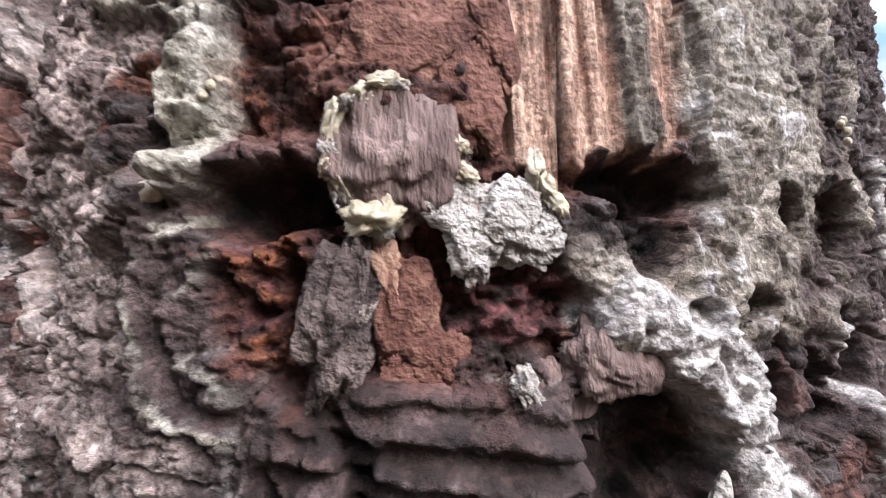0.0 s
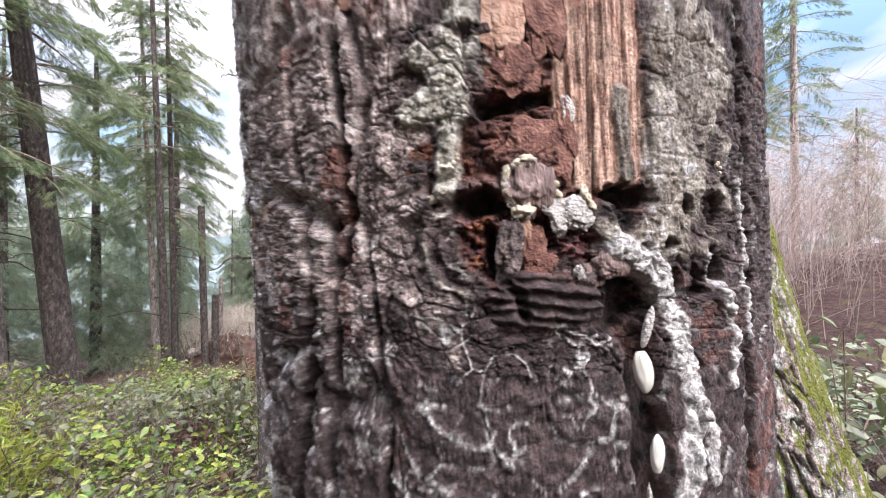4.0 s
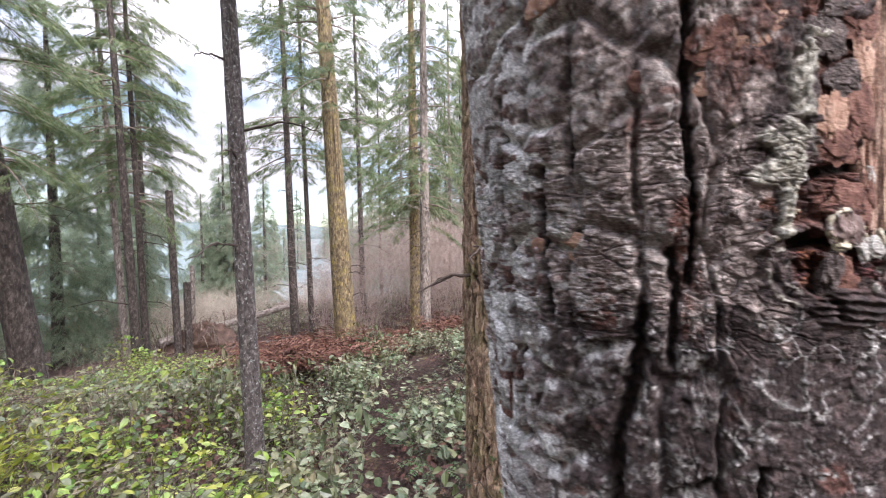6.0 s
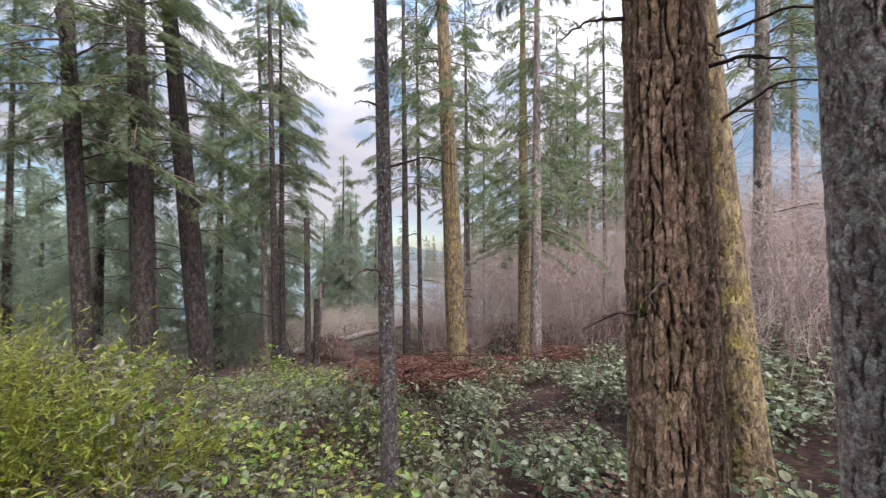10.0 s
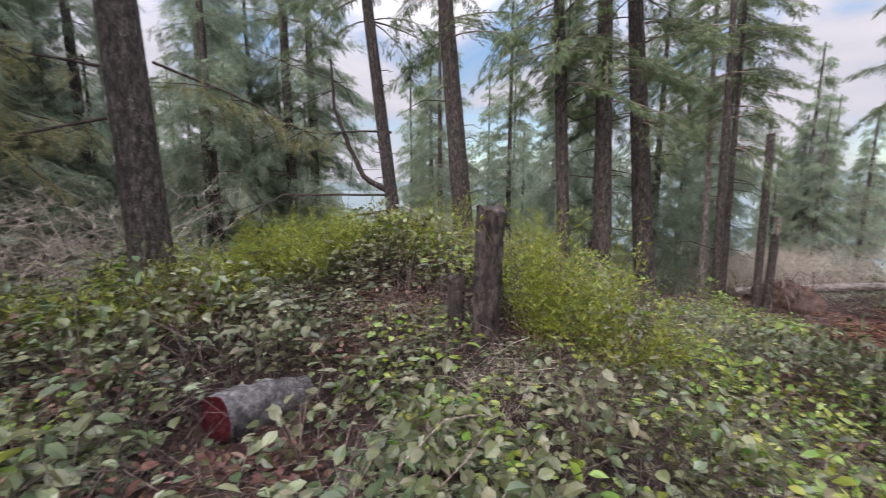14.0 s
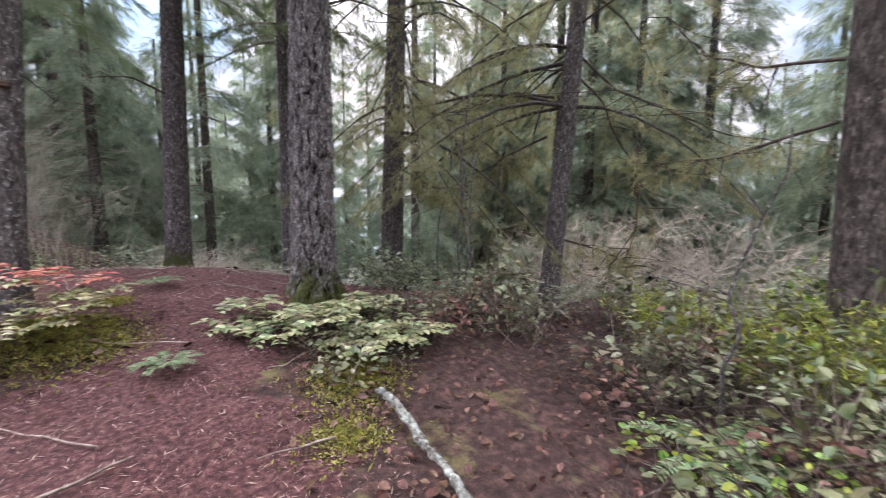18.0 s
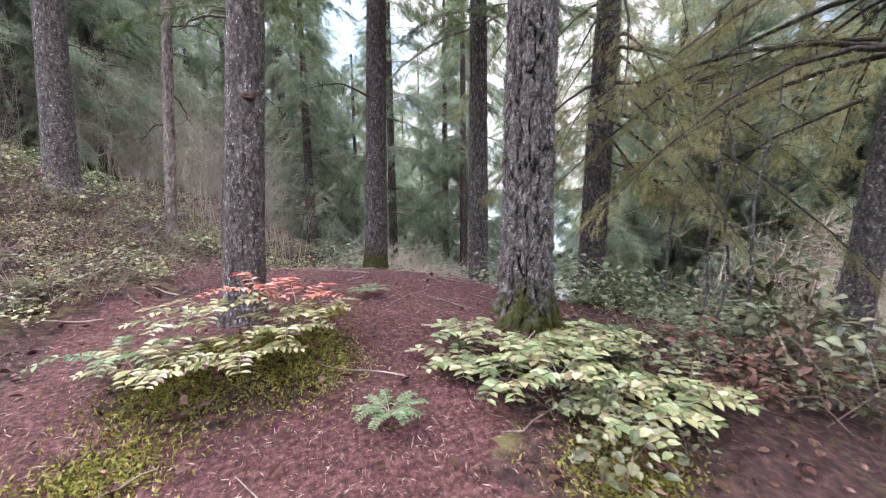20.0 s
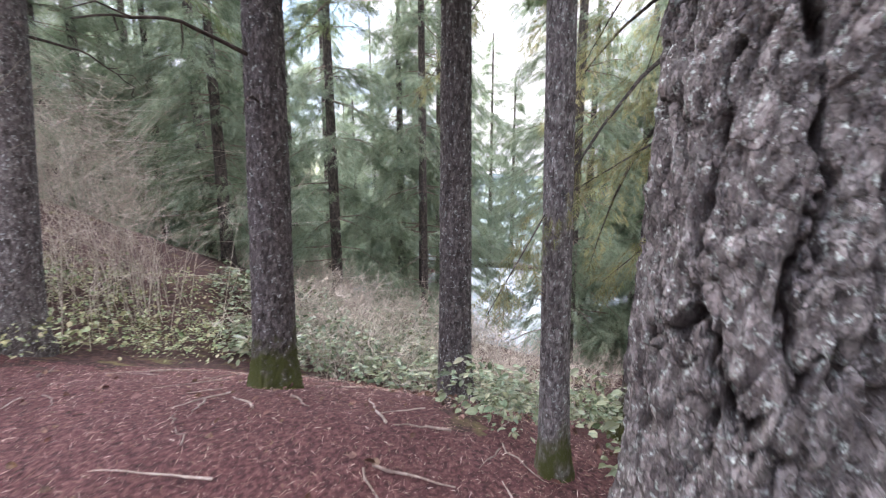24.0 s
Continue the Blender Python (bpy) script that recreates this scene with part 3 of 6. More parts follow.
TREES = [  # kind of bark, place, lean, width, bark, crown, words, sides, furrow
    ("thin", -2.16, 6.88, (-0.03, 0.0), 0.21, "bark_grey", HIGH[0], "slim grey conifer trunk standing in the salal", 96, 0.05),
    ("mossy", -1.56, 13.2, (-0.049, 0.0), 0.6, "bark_yellow", HIGH[1], "tall conifer trunk with ochre-green mossy bark", 110, 0.08),
    ("dark", -3.62, 17.0, (-0.019, 0.0), 0.31, "bark_dark", HIGH[2], "tall dark straight conifer trunk", 24, 0.06),
    ("dark", -3.38, 19.2, (-0.021, 0.0), 0.24, "bark_dark", HIGH[0], "tall dark straight conifer trunk", 24, 0.06),
    ("pole", -1.36, 22.2, (-0.017, 0.0), 0.28, "bark_dark", HIGH[1], "tall dark straight conifer trunk", 24, 0.06),
    ("mossy", 0.8, 17.6, (-0.008, 0.0), 0.54, "bark_yellow", MID[0], "tall conifer trunk with ochre-green mossy bark", 32, 0.07),
    ("pale", 0.82, 15.1, (0.002, 0.0), 0.38, "bark_pale", MID[1], "pale grey-brown conifer trunk", 32, 0.06),
    ("dark", -9.14, 17.2, (-0.033, -0.018), 0.24, "bark_pale", HIGH[0], "pale grey-brown conifer trunk", 24, 0.06),
    ("dark", -7.9, 15.5, (-0.029, -0.015), 0.27, "bark_dark", HIGH[1], "tall dark straight conifer trunk", 24, 0.06),
    ("dark", -8.16, 16.5, (-0.019, -0.009), 0.22, "bark_dark", MID[1], "tall dark straight conifer trunk", 24, 0.06),
    ("brown", -8.1, 10.2, (-0.031, -0.026), 0.48, "bark_dark", MID[0], "dark brown conifer trunk with bare stubs", 32, 0.06),
    ("brown", -8.95, 11.5, (-0.038, -0.031), 0.29, "bark_pale", HIGH[2], "pale grey-brown conifer trunk", 24, 0.06),
    ("brown", -7.82, 11.7, (-0.079, -0.053), 0.56, "bark_dark", MID[1], "dark brown leaning conifer trunk", 32, 0.06),
    ("brown", -8.4, 9.2, (-0.043, -0.042), 0.34, "bark_dark", MID[0], "dark slim leaning conifer trunk", 32, 0.06),
    ("near_brown", -11.6, 8.5, (-0.049, -0.072), 0.66, "bark_dark", HIGH[0], "dark leaning conifer trunk with furrowed bark", 90, 0.06),
    ("fork", -12.1, 6.5, (-0.044, -0.096), 0.42, "bark_dark", HIGH[1], "dark leaning conifer trunk with a curved side stem", 80, 0.06),
    ("big", -7.9, 1.1, (0.0, -0.024), 0.5, "bark_dark", HIGH[2], "dark furrowed conifer trunk behind the broom", 128, 0.07),
    ("slim", -8.6, -2.5, (-0.029, 0.061), 0.34, "bark_grey", LOWER[1], "grey leaning conifer with drooping dead limbs", 96, 0.06),
    ("grey", -7.75, -5.5, (-0.02, 0.02), 0.46, "bark_mosshigh", LOWER[0], "grey lichen-flecked conifer with a mossy foot", 128, 0.08),
    ("grey", -5.0, -3.85, (-0.012, 0.008), 0.52, "bark_mossfoot", MID[0], "thick grey conifer trunk with lichen and mossy foot", 300, 0.22),
    ("grey", -6.6, -7.2, (0.0, 0.0), 0.40, "bark_grey", MID[1], "grey conifer trunk beside the trail", 120, 0.07),
    ("grey", -4.65, -7.55, (-0.03, 0.009), 0.40, "bark_mosshigh", MID[0], "dark grey conifer trunk with a mossy foot", 120, 0.08),
    ("knot", -2.47, -4.9, (-0.07, -0.01), 0.36, "bark_grey", HIGH[2], "grey lichen-covered conifer with a dark knot", 220, 0.06),
    ("far", -2.35, -9.9, (-0.08, -0.02), 0.42, "bark_grey", MID[0], "grey conifer trunk at the end of the trail", 100, 0.07),
    ("far", 0.23, -10.3, (-0.035, -0.013), 0.5, "bark_grey", MID[1], "grey furrowed conifer on the bank", 100, 0.08),
    ("far", -1.32, -10.3, (-0.06, -0.016), 0.22, "bark_pale", HIGH[0], "thin pale conifer trunk on the bank", 24, 0.06),
    ("near_grey", -5.9, -5.1, (0.017, -0.019), 0.19, "bark_mossfoot", HIGH[1], "slim grey lichen-flecked trunk with mossy foot", 90, 0.06),
    ("brown", 0.08, 4.75, (-0.019, 0.009), 0.56, "bark_brown", MID[1], "thick conifer trunk with red-brown furrowed bark", 300, 0.15),
    ("brown", 1.4, 6.1, (-0.069, 0.044), 0.36, "bark_yellow", HIGH[0], "leaning conifer trunk behind the thick brown one", 110, 0.08),
    ("swept", 0.60, 3.77, (-0.05, 0.05), 0.46, "bark_swept", HIGH[1], "leaning grey trunk crusted with pale lichen", 300, 0.09),
    ("lichen", 0.69, 4.10, (-0.035, 0.015), 0.30, "bark_lichen", HIGH[2], "pale lichened stem standing against a leaning one", 200, 0.07),
    ("far", 5.6, 12.1, (0.007, -0.005), 0.42, "bark_pale", MID[0], "grey-brown conifer trunk in the thicket", 24, 0.06),
    ("pole", -1.62, 26.17, (-0.005, 0.0), 0.20, "bark_dark", HIGH[0], "slim dark conifer trunk deep in the thicket", 24, 0.06),
    ("pole", -0.32, 32.16, (-0.005, 0.0), 0.22, "bark_dark", MID[1], "slim dark conifer trunk deep in the thicket", 24, 0.06),
    ("pole", 1.05, 29.09, (-0.005, 0.0), 0.16, "bark_pale", MID[1], "slim grey-brown conifer trunk deep in the thicket", 24, 0.06),
    ("pole", 3.73, 25.68, (-0.005, 0.0), 0.30, "bark_pale", MID[0], "slim grey-brown conifer trunk deep in the thicket", 24, 0.06),
    ("pole", 5.44, 30.43, (-0.005, 0.0), 0.26, "bark_dark", MID[0], "slim dark conifer trunk deep in the thicket", 24, 0.06),
    ("pole", 5.93, 27.21, (-0.005, 0.0), 0.38, "bark_pale", HIGH[0], "slim grey-brown conifer trunk deep in the thicket", 24, 0.06),
    ("pole", 5.27, 22.18, (-0.005, 0.0), 0.24, "bark_dark", MID[1], "slim dark conifer trunk deep in the thicket", 24, 0.06),
    ("pole", 5.28, 35.57, (-0.005, 0.0), 0.30, "bark_dark", MID[0], "slim dark conifer trunk deep in the thicket", 24, 0.06),
    ("pole", 9.26, 30.33, (-0.005, 0.0), 0.30, "bark_pale", MID[1], "slim grey-brown conifer trunk deep in the thicket", 24, 0.06),
    ("pole", 10.11, 26.74, (-0.005, 0.0), 0.35, "bark_dark", MID[0], "slim dark conifer trunk deep in the thicket", 24, 0.06),
    ("pole", 14.37, 31.32, (-0.005, 0.0), 0.40, "bark_dark", MID[1], "slim dark conifer trunk deep in the thicket", 24, 0.06),
    ("pole", 10.98, 18.12, (-0.005, 0.0), 0.30, "bark_pale", HIGH[2], "slim grey-brown conifer trunk deep in the thicket", 24, 0.06),
    ("pole", 15.65, 19.37, (-0.005, 0.0), 0.40, "bark_dark", MID[0], "slim dark conifer trunk deep in the thicket", 24, 0.06),
    ("pole", 13.89, 15.42, (-0.005, 0.0), 0.30, "bark_pale", MID[1], "slim grey-brown conifer trunk deep in the thicket", 24, 0.06),
]
for n_, (kind, x, y, lean, dia, bark, crown, words, sides, furrow) in enumerate(TREES):
    tz = float(ground_z(x, y))
    tree = thing("conifer", (x, y, tz), words, "tree", "standing conifers")
    hgt = 17.0
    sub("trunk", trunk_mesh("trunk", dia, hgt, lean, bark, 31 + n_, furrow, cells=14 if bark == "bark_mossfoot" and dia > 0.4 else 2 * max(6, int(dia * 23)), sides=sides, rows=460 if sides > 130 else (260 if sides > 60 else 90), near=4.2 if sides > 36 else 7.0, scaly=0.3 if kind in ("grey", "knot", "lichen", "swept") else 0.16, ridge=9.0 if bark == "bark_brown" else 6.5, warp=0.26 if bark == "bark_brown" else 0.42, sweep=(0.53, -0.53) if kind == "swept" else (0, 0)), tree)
    limbs, green = crown
    for nm, me in (("branchwork", limbs), ("crown", green)):
        o = tagged(sub(nm, me, tree), kind="stuff")
        o.rotation_euler = (math.atan(-lean[1]) , math.atan(lean[0]), 0.0)


# ---- the wounded pine that the walk begins at ----
WX, WY, WR = -0.673, 2.328, 0.0886
wz = float(ground_z(WX, WY))
pine = thing("wounded_pine", (WX, WY, wz), "pine trunk with dark cracked bark and a resin-crusted wound", "tree")
def layered(name, base, layers, rough=0.8, grain=240.0, bump=0.85, lump=0.0008):
    """Bark whose substances and painted darks are told apart by the mesh's own masks: (mask, dark, light, stretch of
    the grain).
    """
    m = bpy.data.materials.new(name)
    m.use_nodes = True
    n, l = m.node_tree.nodes, m.node_tree.links
    b = n["Principled BSDF"]
    b.inputs["Specular IOR Level"].default_value = 0.35
    tc = n.new("ShaderNodeTexCoord")

    def tone(dark, light, stretch, scale):
        mp = n.new("ShaderNodeMapping")
        mp.inputs["Scale"].default_value = stretch
        l.new(tc.outputs["Object"], mp.inputs["Vector"])
        nz = n.new("ShaderNodeTexNoise")
        nz.inputs["Scale"].default_value, nz.inputs["Detail"].default_value, nz.inputs["Roughness"].default_value = scale, 10, 0.66
        l.new(mp.outputs[0], nz.inputs["Vector"])
        rp = n.new("ShaderNodeValToRGB")
        rp.color_ramp.elements[0].position, rp.color_ramp.elements[1].position = 0.4, 0.6
        rp.color_ramp.elements[0].color, rp.color_ramp.elements[1].color = (*dark, 1), (*light, 1)
        l.new(nz.outputs["Fac"], rp.inputs["Fac"])
        return rp.outputs[0], nz.outputs["Fac"]

    col, hgt = tone(*base, (1, 1, 1), grain)
    for mask, dark, light, stretch, scale in layers:
        c2, h2 = tone(dark, light, stretch, scale)
        at_ = n.new("ShaderNodeAttribute")
        at_.attribute_name = mask
        mx = n.new("ShaderNodeMixRGB")
        l.new(at_.outputs["Fac"], mx.inputs["Fac"])
        l.new(col, mx.inputs["Color1"])
        l.new(c2, mx.inputs["Color2"])
        col = mx.outputs[0]
    fine = n.new("ShaderNodeTexNoise")
    fine.inputs["Scale"].default_value, fine.inputs["Detail"].default_value, fine.inputs["Roughness"].default_value = 1500, 5, 0.62
    l.new(tc.outputs["Object"], fine.inputs["Vector"])
    warp = n.new("ShaderNodeMixRGB")
    warp.blend_type, warp.inputs["Fac"].default_value = "ADD", 0.0012
    l.new(tc.outputs["Object"], warp.inputs["Color1"])
    l.new(fine.outputs["Color"], warp.inputs["Color2"])
    crumbs = []
    for size, lo, hi in ((620, 0.7, 1.28), (2100, 0.62, 1.34)):
        cell = n.new("ShaderNodeTexVoronoi")
        cell.inputs["Scale"].default_value = size
        l.new(warp.outputs[0], cell.inputs["Vector"])
        sc = n.new("ShaderNodeSeparateColor")
        l.new(cell.outputs["Color"], sc.inputs[0])
        mr = n.new("ShaderNodeMapRange")
        mr.inputs["To Min"].default_value, mr.inputs["To Max"].default_value = lo, hi
        l.new(sc.outputs[0], mr.inputs["Value"])
        crumbs.append((mr, cell))
    speck = n.new("ShaderNodeMath")
    speck.operation = "MULTIPLY"
    l.new(crumbs[0][0].outputs[0], speck.inputs[0])
    l.new(crumbs[1][0].outputs[0], speck.inputs[1])
    mul = n.new("ShaderNodeMixRGB")
    mul.blend_type = "MULTIPLY"
    mul.inputs["Fac"].default_value = 1.0
    l.new(col, mul.inputs["Color1"])
    l.new(speck.outputs[0], mul.inputs["Color2"])
    col = mul.outputs[0]
    grit = n.new("ShaderNodeTexNoise")
    grit.inputs["Scale"].default_value, grit.inputs["Detail"].default_value, grit.inputs["Roughness"].default_value = 420, 7, 0.6
    l.new(tc.outputs["Object"], grit.inputs["Vector"])
    hgt = grit.outputs["Fac"]
    add = n.new("ShaderNodeMath")
    l.new(hgt, add.inputs[0])
    l.new(fine.outputs["Fac"], add.inputs[1])
    low_ = n.new("ShaderNodeMath")
    low_.operation = "MULTIPLY_ADD"
    low_.inputs[1].default_value = 0.8
    l.new(speck.outputs[0], low_.inputs[0])
    l.new(add.outputs[0], low_.inputs[2])
    bp = n.new("ShaderNodeBump")
    bp.inputs["Strength"].default_value, bp.inputs["Distance"].default_value = bump, lump
    l.new(low_.outputs[0], bp.inputs["Height"])
    l.new(bp.outputs[0], b.inputs["Normal"])
    l.new(col, b.inputs["Base Color"])
    b.inputs["Roughness"].default_value = rough
    return m


UP = (1, 1, 0.12)
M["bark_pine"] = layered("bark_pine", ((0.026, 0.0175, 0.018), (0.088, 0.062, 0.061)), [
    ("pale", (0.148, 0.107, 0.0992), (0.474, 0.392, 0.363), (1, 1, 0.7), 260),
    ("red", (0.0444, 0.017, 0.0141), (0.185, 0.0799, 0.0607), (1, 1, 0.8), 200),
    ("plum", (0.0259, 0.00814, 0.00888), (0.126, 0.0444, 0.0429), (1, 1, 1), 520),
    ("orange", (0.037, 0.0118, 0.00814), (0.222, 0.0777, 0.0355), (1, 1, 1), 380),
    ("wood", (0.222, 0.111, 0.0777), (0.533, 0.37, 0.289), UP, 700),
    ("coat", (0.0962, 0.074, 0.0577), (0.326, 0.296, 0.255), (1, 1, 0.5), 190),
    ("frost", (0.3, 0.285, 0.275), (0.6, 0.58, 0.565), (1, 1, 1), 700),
    # frost again, painted whiter to make up for the dim light on the flank
    ("frost_lit", (0.5, 0.48, 0.47), (0.88, 0.86, 0.85), (1, 1, 1), 500),
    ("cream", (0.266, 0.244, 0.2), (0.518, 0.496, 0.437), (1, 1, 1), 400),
    # rot: rotten wood, and the shade of cracks and hollows painted near-black
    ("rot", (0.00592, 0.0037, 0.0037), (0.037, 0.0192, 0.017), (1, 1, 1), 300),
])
M["resin_white"] = mat("resin_white", (0.444, 0.422, 0.392), (0.266, 0.244, 0.222), (0.607, 0.599, 0.585), rough=0.55, scale=420, fine=1800, spots=(0.33, 0.27, 0.24), spot_scale=520, spot_at=(0.56, 0.64), bump=1.0, lump=0.001)
M["resin_cream"] = mat("resin_cream", (0.459, 0.407, 0.296), (0.311, 0.266, 0.192), (0.577, 0.54, 0.444), rough=0.4, scale=260, fine=1300, bump=0.7, lump=0.0006, spec=0.5)
M["resin_drop"] = mat("resin_drop", (0.518, 0.503, 0.444), (0.444, 0.422, 0.333), (0.607, 0.592, 0.555), rough=0.18, scale=60, fine=300, bump=0.15, lump=0.0006, spec=0.6)
M["chip_grey"] = mat("chip_grey", (0.178, 0.126, 0.115), (0.074, 0.0481, 0.0444), (0.311, 0.237, 0.215), scale=330, stretch=(1, 1, 0.25), fine=1300, bump=1.0, lump=0.0012)
M["chip_dark"] = mat("chip_dark", (0.0888, 0.0666, 0.0629), (0.0259, 0.0192, 0.0185), (0.222, 0.178, 0.163), scale=260, fine=1200, spots=(0.45, 0.4, 0.36), spot_scale=500, spot_at=(0.6, 0.7), bump=1.0, lump=0.0014)
M["chip_red"] = mat("chip_red", (0.148, 0.0681, 0.0518), (0.0555, 0.0222, 0.0185), (0.296, 0.167, 0.122), scale=380, fine=1600, bump=0.8, lump=0.0008)
M["chip_pink"] = mat("chip_pink", (0.355, 0.215, 0.155), (0.222, 0.111, 0.0814), (0.474, 0.326, 0.252), scale=280, fine=1100, bump=0.8, lump=0.0008)


def spot(s, h, cs, ch, rs, rh, soft=0.3, rag=0.25, grain=4.0, seed=0):
    q = np.hypot((s - cs) / rs, (h - ch) / rh) + rag * fnoise(s / grain, h / grain, 100 + seed, 0, 3)
    return smooth01((1 + soft - q) / (2 * soft))


def strip(s, h, pts, width, soft=0.4, rag=0.3, grain=3.0, seed=0):
    d = np.full(s.shape, 1e3)
    for (ax, ay), (bx, by) in zip(pts, pts[1:]):
        t = np.clip(((s - ax) * (bx - ax) + (h - ay) * (by - ay)) / ((bx - ax) ** 2 + (by - ay) ** 2), 0, 1)
        d = np.minimum(d, np.hypot(s - ax - t * (bx - ax), h - ay - t * (by - ay)))
    q = d / width + rag * fnoise(s / grain, h / grain, 200 + seed, 0, 3)
    return smooth01((1 + soft - q) / (2 * soft))


def pine_surface(s, h):
    """Relief in millimetres and the masks of the substances and of the painted dark (rot), over the arc s and the
    height h round the wound.
    """
    ease = smooth01((56 - np.abs(s)) / 22)
    s, h = s - 0.13 * (s - 1) * ease, h - 0.13 * (h + 4) * ease * smooth01((75 - np.abs(h)) / 30)
    S, H = s + 3.0 * fnoise(s / 18, h / 22, 1, 0, 3), h + 2.5 * fnoise(s / 14, h / 16, 2, 0, 3)
    rot, plum = 0 * s, 0 * s
    left, low = smooth01((-34 - s) / 14), smooth01((-13 - h) / 6)
    e1, c1 = plates(S / 21, H / 40, 3)
    e2, c2 = plates(S / 9.5, H / 6.5, 4)
    e3, c3 = plates(S / 3.2, H / 2.2, 5)
    tiny = fnoise(s / 1.5, h / 1.1, 6, 0, 4)
    D = left * (-4.5 * (1 - smooth01(e1 / 0.2)) + 2.4 * (c1 - 0.5)) + 1.1 * (c2 - 0.5) - 0.9 * (1 - smooth01(e2 / 0.1)) + 0.7 * (c3 - 0.5) - 0.35 * (1 - smooth01(e3 / 0.16)) + 0.25 * tiny
    rag = fnoise(s / 5, h / 5, 7, 0, 4)
    crackle = np.maximum(1 - smooth01(np.abs(fnoise(s / 4.5, h / 3.2, 61, 0, 4)) / 0.07), 0.7 * (1 - smooth01(np.abs(fnoise(s / 1.7, h / 1.2, 62, 0, 3)) / 0.09)))
    crackle = crackle * smooth01((fnoise(s / 7, h / 7, 63, 0, 2) + 0.5) / 0.5)
    chip = np.floor(3 * fnoise(s / 1.3, h / 0.9, 64, 0, 2)) / 3
    D = D + 0.3 * chip - 0.5 * crackle
    joint = (1 - smooth01(e2 / 0.075)) * smooth01((rag + 0.15) / 0.4)
    frost = np.maximum(joint * (0.25 + 0.75 * low), smooth01((tiny + 0.5 * rag - 0.55 + 0.38 * left) / 0.3) * (0.1 + 0.4 * left + 0.2 * (s > 28)) * smooth01((vnoise(s / 11, h / 8, 8) + 0.35) / 0.5))
    frost = np.maximum(frost, (1 - smooth01(e3 / 0.12)) * left * smooth01((rag - 0.05) / 0.4) * 0.45)
    red = 0.75 * smooth01((vnoise(S / 13, H / 20, 9) - 0.35) / 0.3) * (c3 > 0.35)
    orange, wood, coat, cream = 0 * s, 0 * s, 0 * s, 0 * s
    # deep upright furrows, their shade painted in with the rot mask
    for k, (pts, wd, dp) in enumerate([
        ([(-49, 75), (-51, 40), (-49, 12), (-52, -8)], 2.6, 7), ([(-57, 2), (-56, -14), (-58, -34)], 2.2, 6),
        ([(-66, -18), (-68, -40), (-75, -62), (-77, -95)], 3.4, 9), ([(-98, 30), (-99, 0), (-97, -24)], 2.6, 7),
        ([(-118, 60), (-121, 20), (-117, -30), (-119, -80)], 2.8, 7), ([(-30, -60), (-31, -75), (-30, -95)], 1.6, 5),
        ([(-150, 40), (-152, -5), (-149, -60)], 3.0, 6), ([(-84, 70), (-86, 30)], 2.0, 5), ([(36, 60), (40, 10), (37, -60)], 3.0, 6)]):
        g = strip(s, h, pts, 0.62 * wd, 0.6, 0.6, 3, k)
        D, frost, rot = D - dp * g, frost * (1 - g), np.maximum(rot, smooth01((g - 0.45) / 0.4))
    red = np.maximum(red, 0.9 * strip(s, h, [(-52, 14), (-53, -6)], 4, 0.5, 0.5, 4, 21))
    red = np.maximum(red, 0.9 * spot(s, h, -143, -52, 7, 18, 0.3, 0.4, 6, 22))
    cream = np.maximum(cream, 0.8 * spot(s, h, -88, 4, 4, 4, 0.3, 0.3, 3, 23))
    red = np.maximum(red, 0.9 * spot(s, h, -37, 52, 13, 13, 0.3, 0.5, 6, 24))
    # rings of folded bark beside the wound
    dx, dy = s + 20.5, h + 4.5
    rho, ang = np.hypot(dx, dy * 0.95) + 1.3 * rag, np.arctan2(dy, dx)
    ring = smooth01((rho - 4) / 1.2) * smooth01((11.5 - rho) / 2) * smooth01((-0.15 - np.cos(ang - 0.15)) / 0.25)
    D = D * (1 - 0.5 * ring) + ring * (0.8 * np.sin(rho * 1.75) + 0.5 + 0.6 * (c3 - 0.5) + 0.35 * tiny)
    crest = ring * smooth01((np.sin(rho * 1.75) - 0.5) / 0.4) * smooth01((rag + 0.45) / 0.5)
    cream = np.maximum(cream, 0.7 * crest)
    rot = np.maximum(rot, 0.35 * ring * (1 - smooth01((np.sin(rho * 1.75) + 0.2) / 0.5)))
    # the open wound: inner bark, hollow, rotten core
    z1 = spot(s, h, -11.5, 4, 12.5, 15, 0.18, 0.3, 5, 1)
    z2 = spot(s, h, -10.5, 42, 10, 26, 0.25, 0.45, 7, 2)
    wound = np.maximum(z1, z2)
    red, frost = np.maximum(red, wound), frost * (1 - 0.85 * wound)
    D = D * (1 - 0.35 * wound) - 3.2 * z1 - 2.2 * z2 + wound * (1.3 * (c3 - 0.5) + 0.5 * tiny)
    D = D + 1.8 * spot(s, h, -11, 13, 7.5, 5.0, 0.35, 0.2, 4, 3)
    slit = strip(s, h, [(-17.5, 19), (-12, 20.6), (-3.5, 20.9)], 1.3, 0.5, 0.3, 3, 31)
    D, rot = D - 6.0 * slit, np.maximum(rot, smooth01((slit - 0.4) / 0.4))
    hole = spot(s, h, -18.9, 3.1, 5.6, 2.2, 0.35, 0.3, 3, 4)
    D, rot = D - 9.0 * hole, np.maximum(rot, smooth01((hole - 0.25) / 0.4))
    fold = strip(s, h, [(-32, 1.5), (-26, 4.0), (-21, 5.6), (-16, 6.0)], 1.5, 0.7, 0.25, 3, 32)
    D = D + 2.6 * fold
    red = red * (1 - 0.7 * fold)
